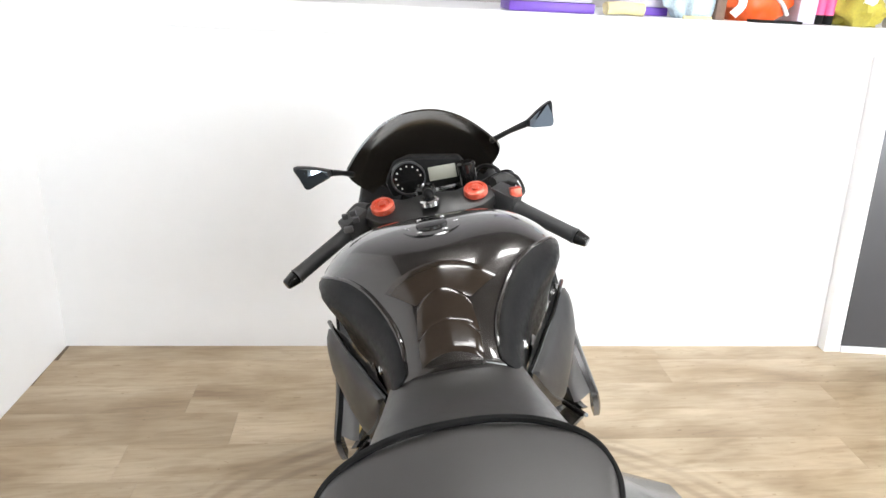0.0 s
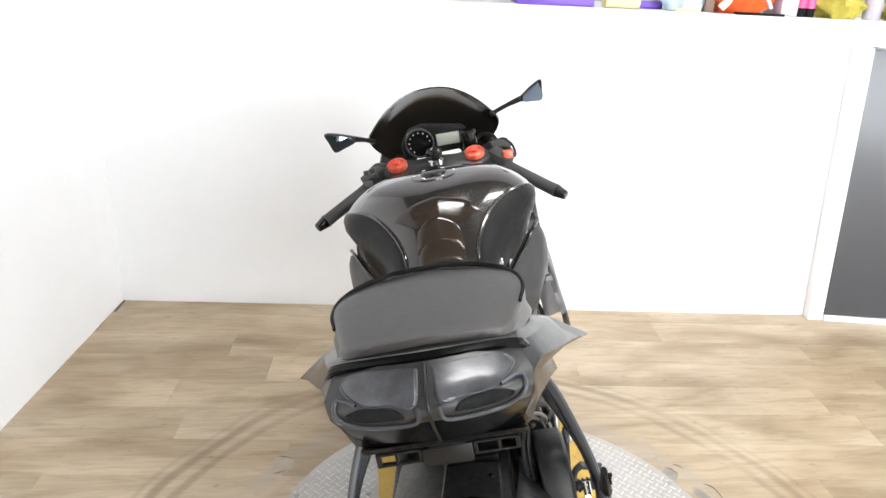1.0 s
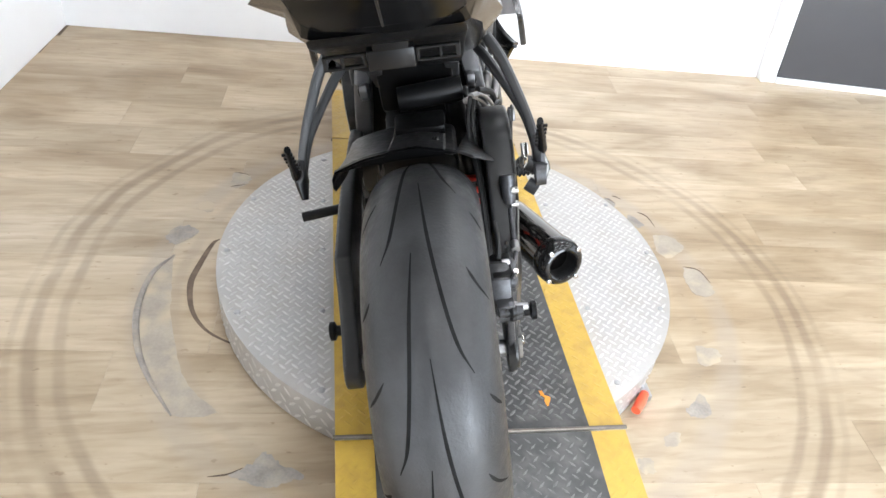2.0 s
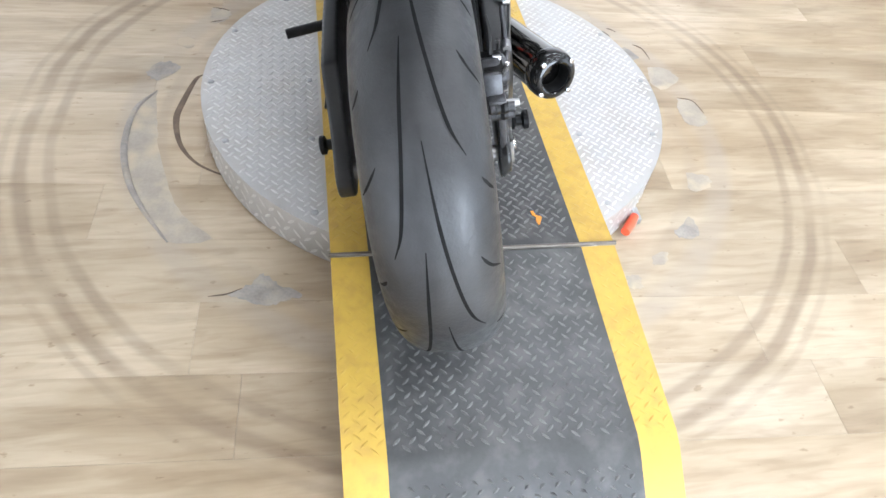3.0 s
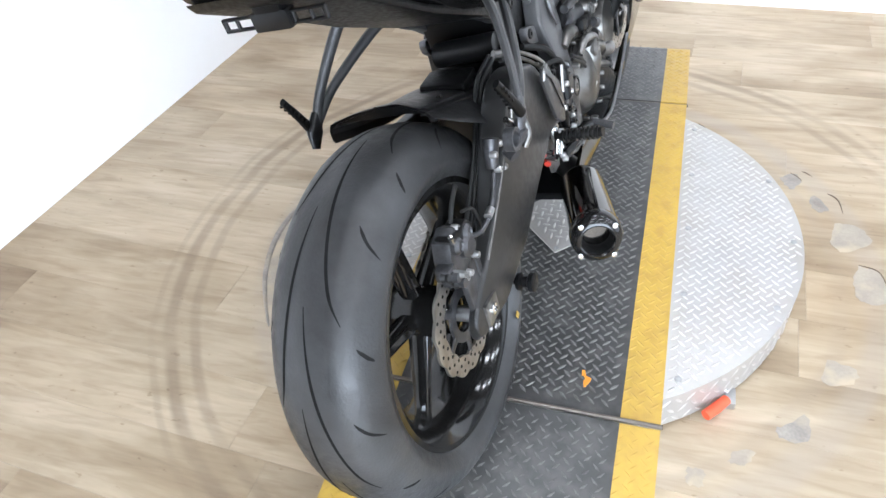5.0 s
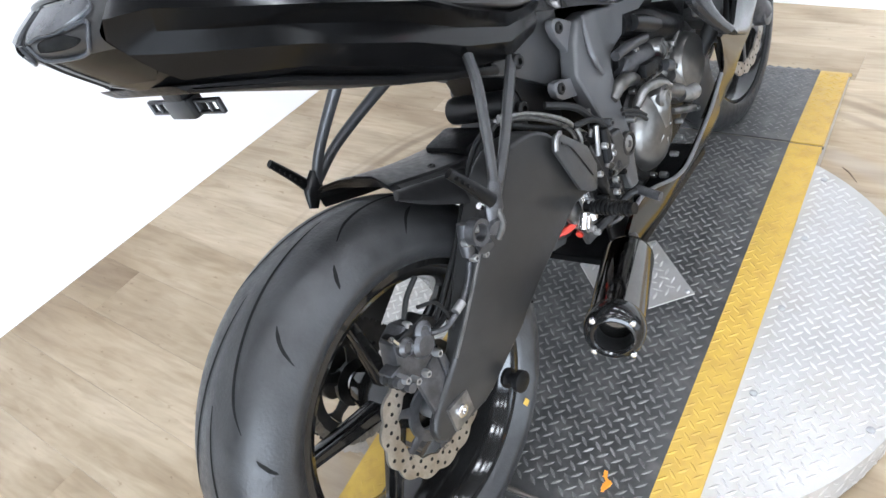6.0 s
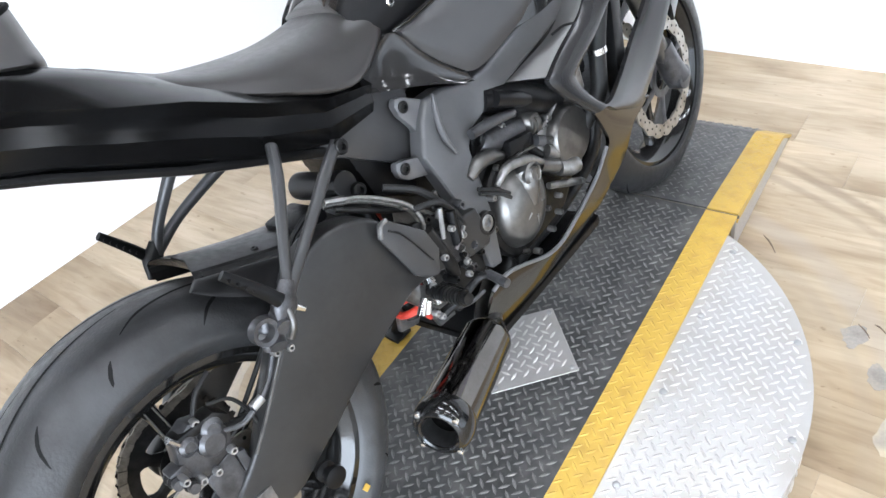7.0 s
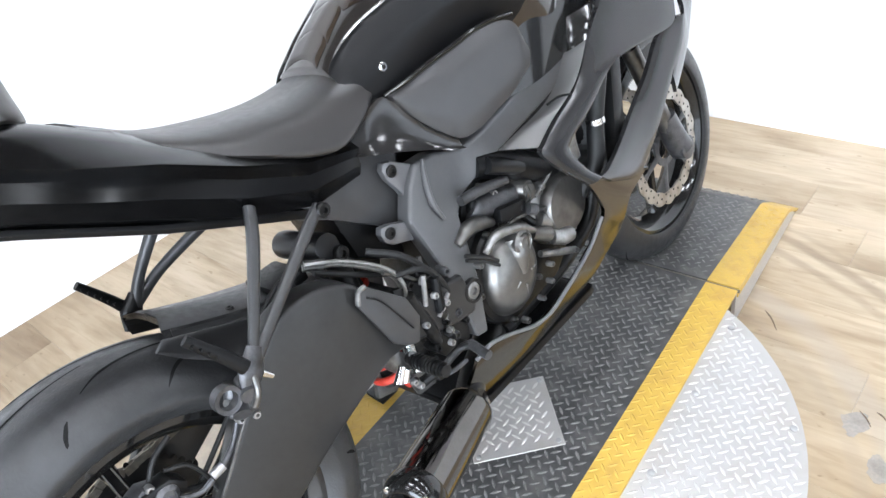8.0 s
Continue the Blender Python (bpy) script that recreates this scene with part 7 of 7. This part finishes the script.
for k, o in enumerate(([(-0.532, -0.586), (-0.491, -0.567), (-0.466, -0.541), (-0.447, -0.54), (-0.422, -0.566), (-0.373, -0.598), (-0.411, -0.612), (-0.442, -0.623), (-0.485, -0.61)],
                       [(-0.79, 0.217), (-0.761, 0.262), (-0.72, 0.266), (-0.698, 0.235), (-0.746, 0.184), (-0.771, 0.187)], [(0.769, 0.083), (0.816, 0.063), (0.826, 0.004), (0.816, -0.042), (0.76, -0.044), (0.749, 0.013)],
                       [(0.73, 0.242), (0.778, 0.244), (0.812, 0.185), (0.751, 0.13), (0.712, 0.15)], [(0.671, -0.249), (0.728, -0.267), (0.708, -0.311), (0.65, -0.315)], [(0.557, -0.452), (0.614, -0.414), (0.609, -0.478), (0.555, -0.482)],
                       [(0.465, -0.537), (0.507, -0.524), (0.494, -0.559), (0.457, -0.564)], [(0.378, -0.595), (0.407, -0.593), (0.408, -0.628), (0.378, -0.632)], [(0.599, 0.427), (0.632, 0.454), (0.655, 0.423), (0.633, 0.377), (0.613, 0.391)],
                       [(0.669, 0.332), (0.689, 0.359), (0.719, 0.301), (0.683, 0.286)], [(-0.633, 0.559), (-0.574, 0.542), (-0.586, 0.492), (-0.626, 0.476)], [(-0.721, 0.387), (-0.678, 0.398), (-0.675, 0.341), (-0.71, 0.351)])):
    blot("floor_patch", o, 0.0, M_PATCH if k in (0, 1, 5, 8, 9) else M_PATCH_THIN, "small grey filler patch with a ragged edge on the floor", "floor patch", 0.0008, 0.004, 10 + k)
for pts in ([(0.659, 0.468), (0.672, 0.462), (0.686, 0.447)], [(0.72, 0.372), (0.735, 0.362), (0.748, 0.341), (0.753, 0.289)], [(0.360, 0.682), (0.382, 0.66), (0.405, 0.624)], [(0.769, 0.085), (0.80, 0.077), (0.818, 0.06), (0.828, 0.01)],
            [(0.628, 0.456), (0.645, 0.440), (0.657, 0.422)], [(-0.628, 0.562), (-0.60, 0.556), (-0.576, 0.545)], [(-0.63, 0.478), (-0.61, 0.484), (-0.588, 0.492)], [(-0.57, -0.590), (-0.53, -0.586), (-0.50, -0.572)]):
    ob = new("floor_crack", mesh_of(tube([(x, y, 0.0003) for x, y in pts], [0.0008, 0.0022, 0.0018, 0.0008], 6, 4), "floor_crack"))
    ob.data.materials.append(M_SCUFF)
    tagged(ob, "short dark lifted edge in the plank floor", "floor crack", "floor cracks")
ring = new("floor_crack", mesh_of(tube([(-0.635, 0.205, 0.0), (-0.653, 0.182, 0.0), (-0.678, 0.083, 0.0), (-0.689, 0.009, 0.0), (-0.672, -0.088, 0.0), (-0.631, -0.16, 0.0), (-0.571, -0.206, 0.0), (-0.53, -0.215, 0.0)], [0.002, 0.006, 0.0085, 0.0085, 0.006, 0.004, 0.003, 0.002], 8, 5, flat=1.0), "floor_crack"))
ring.data.materials.append(M_SCUFF)
ring.scale = (1, 1, 0.15)
tagged(ring, "dark worn arc in the floor beside the turntable", "floor crack", "floor cracks")
chip = blot("paint_chip", [(0.143, -0.488), (0.150, -0.492), (0.152, -0.503), (0.163, -0.507), (0.160, -0.520), (0.152, -0.532), (0.149, -0.518), (0.152, -0.508), (0.144, -0.502)], T2 + 0.001, M_ORANGE_SPOT, "small orange paint splash on the black deck", "paint splash", 0.0012, 0.0012, 4)
chip["group"] = ""

# ---- things on the shelf over the low wall ----
M_PURPLE = material("purple_plastic", (0.14, 0.05, 0.42), 0.4, vary=0.08)
M_LILAC = material("clear_lilac_plastic", (0.50, 0.47, 0.56), 0.25, vary=0.06)
M_OLIVE = material("olive_cloth", (0.42, 0.36, 0.06), 0.85, vary=0.15, scale=14, bump=0.4, bump_scale=200)
M_CREAM = material("cream_cloth", (0.70, 0.62, 0.34), 0.85, vary=0.1, scale=14, bump=0.3, bump_scale=200)
M_BAG = material("pale_blue_bag", (0.60, 0.74, 0.82), 0.3, vary=0.25, scale=16)
M_ORANGE_BAG = material("orange_bag", (0.80, 0.12, 0.02), 0.35, vary=0.15, scale=9)
M_PINK = material("pink_label", (0.75, 0.10, 0.28), 0.4)
M_BROWN = material("brown_wood", (0.16, 0.09, 0.06), 0.5, vary=0.2)


def on_shelf(name, u, d, label, category, turn=0):
    return thing(name, room_back @ pose(u, d, LEDGE + 0.002, 0, 0, turn), label, category)


def lump(w, d, h, seed, folds=0.25, n=18):
    """A crumpled soft shape standing on z = 0."""
    bm = bmesh.new()
    bmesh.ops.create_uvsphere(bm, u_segments=n * 2, v_segments=n, radius=1)
    for v in bm.verts:
        c = v.co.normalized()
        k = 1 + folds * noise.noise(c * 2.1 + Vector((seed, 0, 0))) + folds * 0.5 * noise.noise(c * 5.0 + Vector((0, seed, 0)))
        v.co = Vector((c.x * w / 2 * k, c.y * d / 2 * k, max(0.0, (c.z * k + 0.72) / 1.72 * h)))
    return bm


rod = on_shelf("rod", 0.42, 0.02, "thin black rod lying on the white shelf", "rod")
part("bar", tube([(-0.16, 0.0, 0.006), (0.0, 0.004, 0.006), (0.15, 0.0, 0.006)], 0.0055, 8), M_GROOVE, rod)
case_ = on_shelf("storage_case", 1.86, 0.16, "clear plastic case with a purple base", "storage case")
part("base", block(-0.16, -0.10, 0, 0.16, 0.10, 0.035, 0.006), M_PURPLE, case_, "purple base tray")
part("lid", block(-0.15, -0.09, 0.035, 0.15, 0.09, 0.20, 0.01), M_LILAC, case_, "clear lilac cover")
roll = on_shelf("cloth_roll", 2.13, 0.06, "rolled cream cleaning cloth", "cloth", 8)
part("cloth", add(tube([(-0.075, 0, 0.024), (0, 0.004, 0.026), (0.075, 0, 0.022)], 0.023, 16), tube([(-0.078, 0.01, 0.03), (-0.06, 0.012, 0.034)], 0.012, 10)), M_CREAM, roll)
box2 = on_shelf("storage_case", 2.24, 0.24, "flat purple and grey plastic case", "storage case")
part("base", block(-0.10, -0.07, 0, 0.10, 0.07, 0.03, 0.004), M_PURPLE, box2, "purple base")
part("lid", block(-0.095, -0.065, 0.03, 0.095, 0.065, 0.10, 0.006), M_LILAC, box2)
bag = on_shelf("plastic_bag", 2.40, 0.12, "crumpled pale blue and white plastic bag", "plastic bag")
part("bag", lump(0.20, 0.16, 0.20, 3), M_BAG, bag)
part("label_strip", block(-0.05, -0.082, 0.0, 0.06, -0.070, 0.012, 0.003), M_CREAM, bag, "cream tag")
post = on_shelf("wood_block", 2.505, 0.10, "dark brown wooden block on the shelf", "wood block")
part("block", block(-0.018, -0.03, 0, 0.018, 0.03, 0.16, 0.003), M_BROWN, post)
gear = on_shelf("gear_bag", 2.66, 0.14, "bright orange bag with white stripes", "bag")
part("bag", lump(0.28, 0.18, 0.22, 8, 0.18), M_ORANGE_BAG, gear)
part("stripe", tube([(-0.11, -0.075, 0.02), (-0.085, -0.085, 0.06), (-0.09, -0.07, 0.12)], 0.016, 10, flat=0.5), M_TRIM, gear, "white stripe")
part("stripe", tube([(0.02, -0.085, 0.11), (0.07, -0.082, 0.07), (0.11, -0.06, 0.03)], 0.008, 8), M_TRIM, gear, "white stripe")
tray = on_shelf("tray", 2.70, 0.03, "thin black plastic tray", "tray")
part("tray", block(-0.10, -0.02, 0, 0.10, 0.02, 0.010, 0.003), M_GROOVE, tray)
board = on_shelf("grey_box", 2.845, 0.15, "lilac-grey cardboard box standing on the shelf", "box")
part("box", block(-0.035, -0.08, 0, 0.035, 0.08, 0.24, 0.003), M_LILAC, board)
for u, lab in ((2.905, "black spray can with a pink label"), (2.945, "black bottle with a pink label")):
    can = on_shelf("spray_can", u, 0.10, lab, "can")
    part("can", lathe([(0, 0.0), (0, 0.020), (0.004, 0.0215), (0.15, 0.0215), (0.165, 0.012), (0.185, 0.012), (0.185, 0)], (0, 0, 0), "z", 24), M_GROOVE, can)
    part("label_band", lathe([(0.035, 0.0220), (0.12, 0.0220)], (0, 0, 0), "z", 24), M_PINK, can, "pink label band")
shirt = on_shelf("folded_cloth", 3.07, 0.12, "crumpled olive yellow cloth", "cloth")
part("cloth", lump(0.21, 0.18, 0.17, 12, 0.35), M_OLIVE, shirt)
part("white_patch", lump(0.08, 0.06, 0.05, 5, 0.2, 10), M_TRIM, shirt, "white printed patch").location = (-0.01, -0.065, 0.075)
jar = on_shelf("bottle", 3.22, 0.10, "cloudy clear plastic bottle", "bottle")
part("bottle", lathe([(0, 0.0), (0, 0.033), (0.006, 0.036), (0.16, 0.036), (0.19, 0.016), (0.21, 0.016), (0.21, 0)], (0, 0, 0), "z", 28), M_LILAC, jar)
rag = on_shelf("cloth", 3.31, 0.05, "olive yellow cloth on the shelf end", "cloth")
part("cloth", lump(0.12, 0.14, 0.12, 21, 0.35), M_OLIVE, rag)


# ---- floor planks ----
def floor_planks():
    floor = thing("floor", pose(0, 0, 0), "worn oak-look vinyl plank floor with scuff rings", "floor", kind="structure")
    rng = random.Random(7)
    width, gap = 0.178, 0.0004
    meshes = {}
    turn = pose(0, 0, 0, 0, 0, WALL_TURN)

    def plank_mesh(length):
        if length not in meshes:
            bm = block(0, 0, -0.006, length - gap, width - gap, 0.0, 0.0003, 1)
            me = mesh_of(bm, "plank", False)
            me.materials.append(M_FLOOR)
            meshes[length] = me
        return meshes[length]

    y = -4.55
    while y < 1.75:
        # rows run between the side walls
        west = -1.446 - (1.696 - y) * 0.0977 - 0.06
        x = west - rng.random() * 1.1
        while x < 4.62:
            length = 1.22 if x >= west else round(1.22 - (west - x), 1)
            x = max(x, west)
            if x + length > 4.66:
                length = round(4.66 - x, 1)
            if length < 0.1:
                break
            ob = new("plank", plank_mesh(length))
            ob.parent = floor
            ob.matrix_basis = turn @ pose(x, y, 0)
            x += length
        y += width
    return floor


floor_planks()
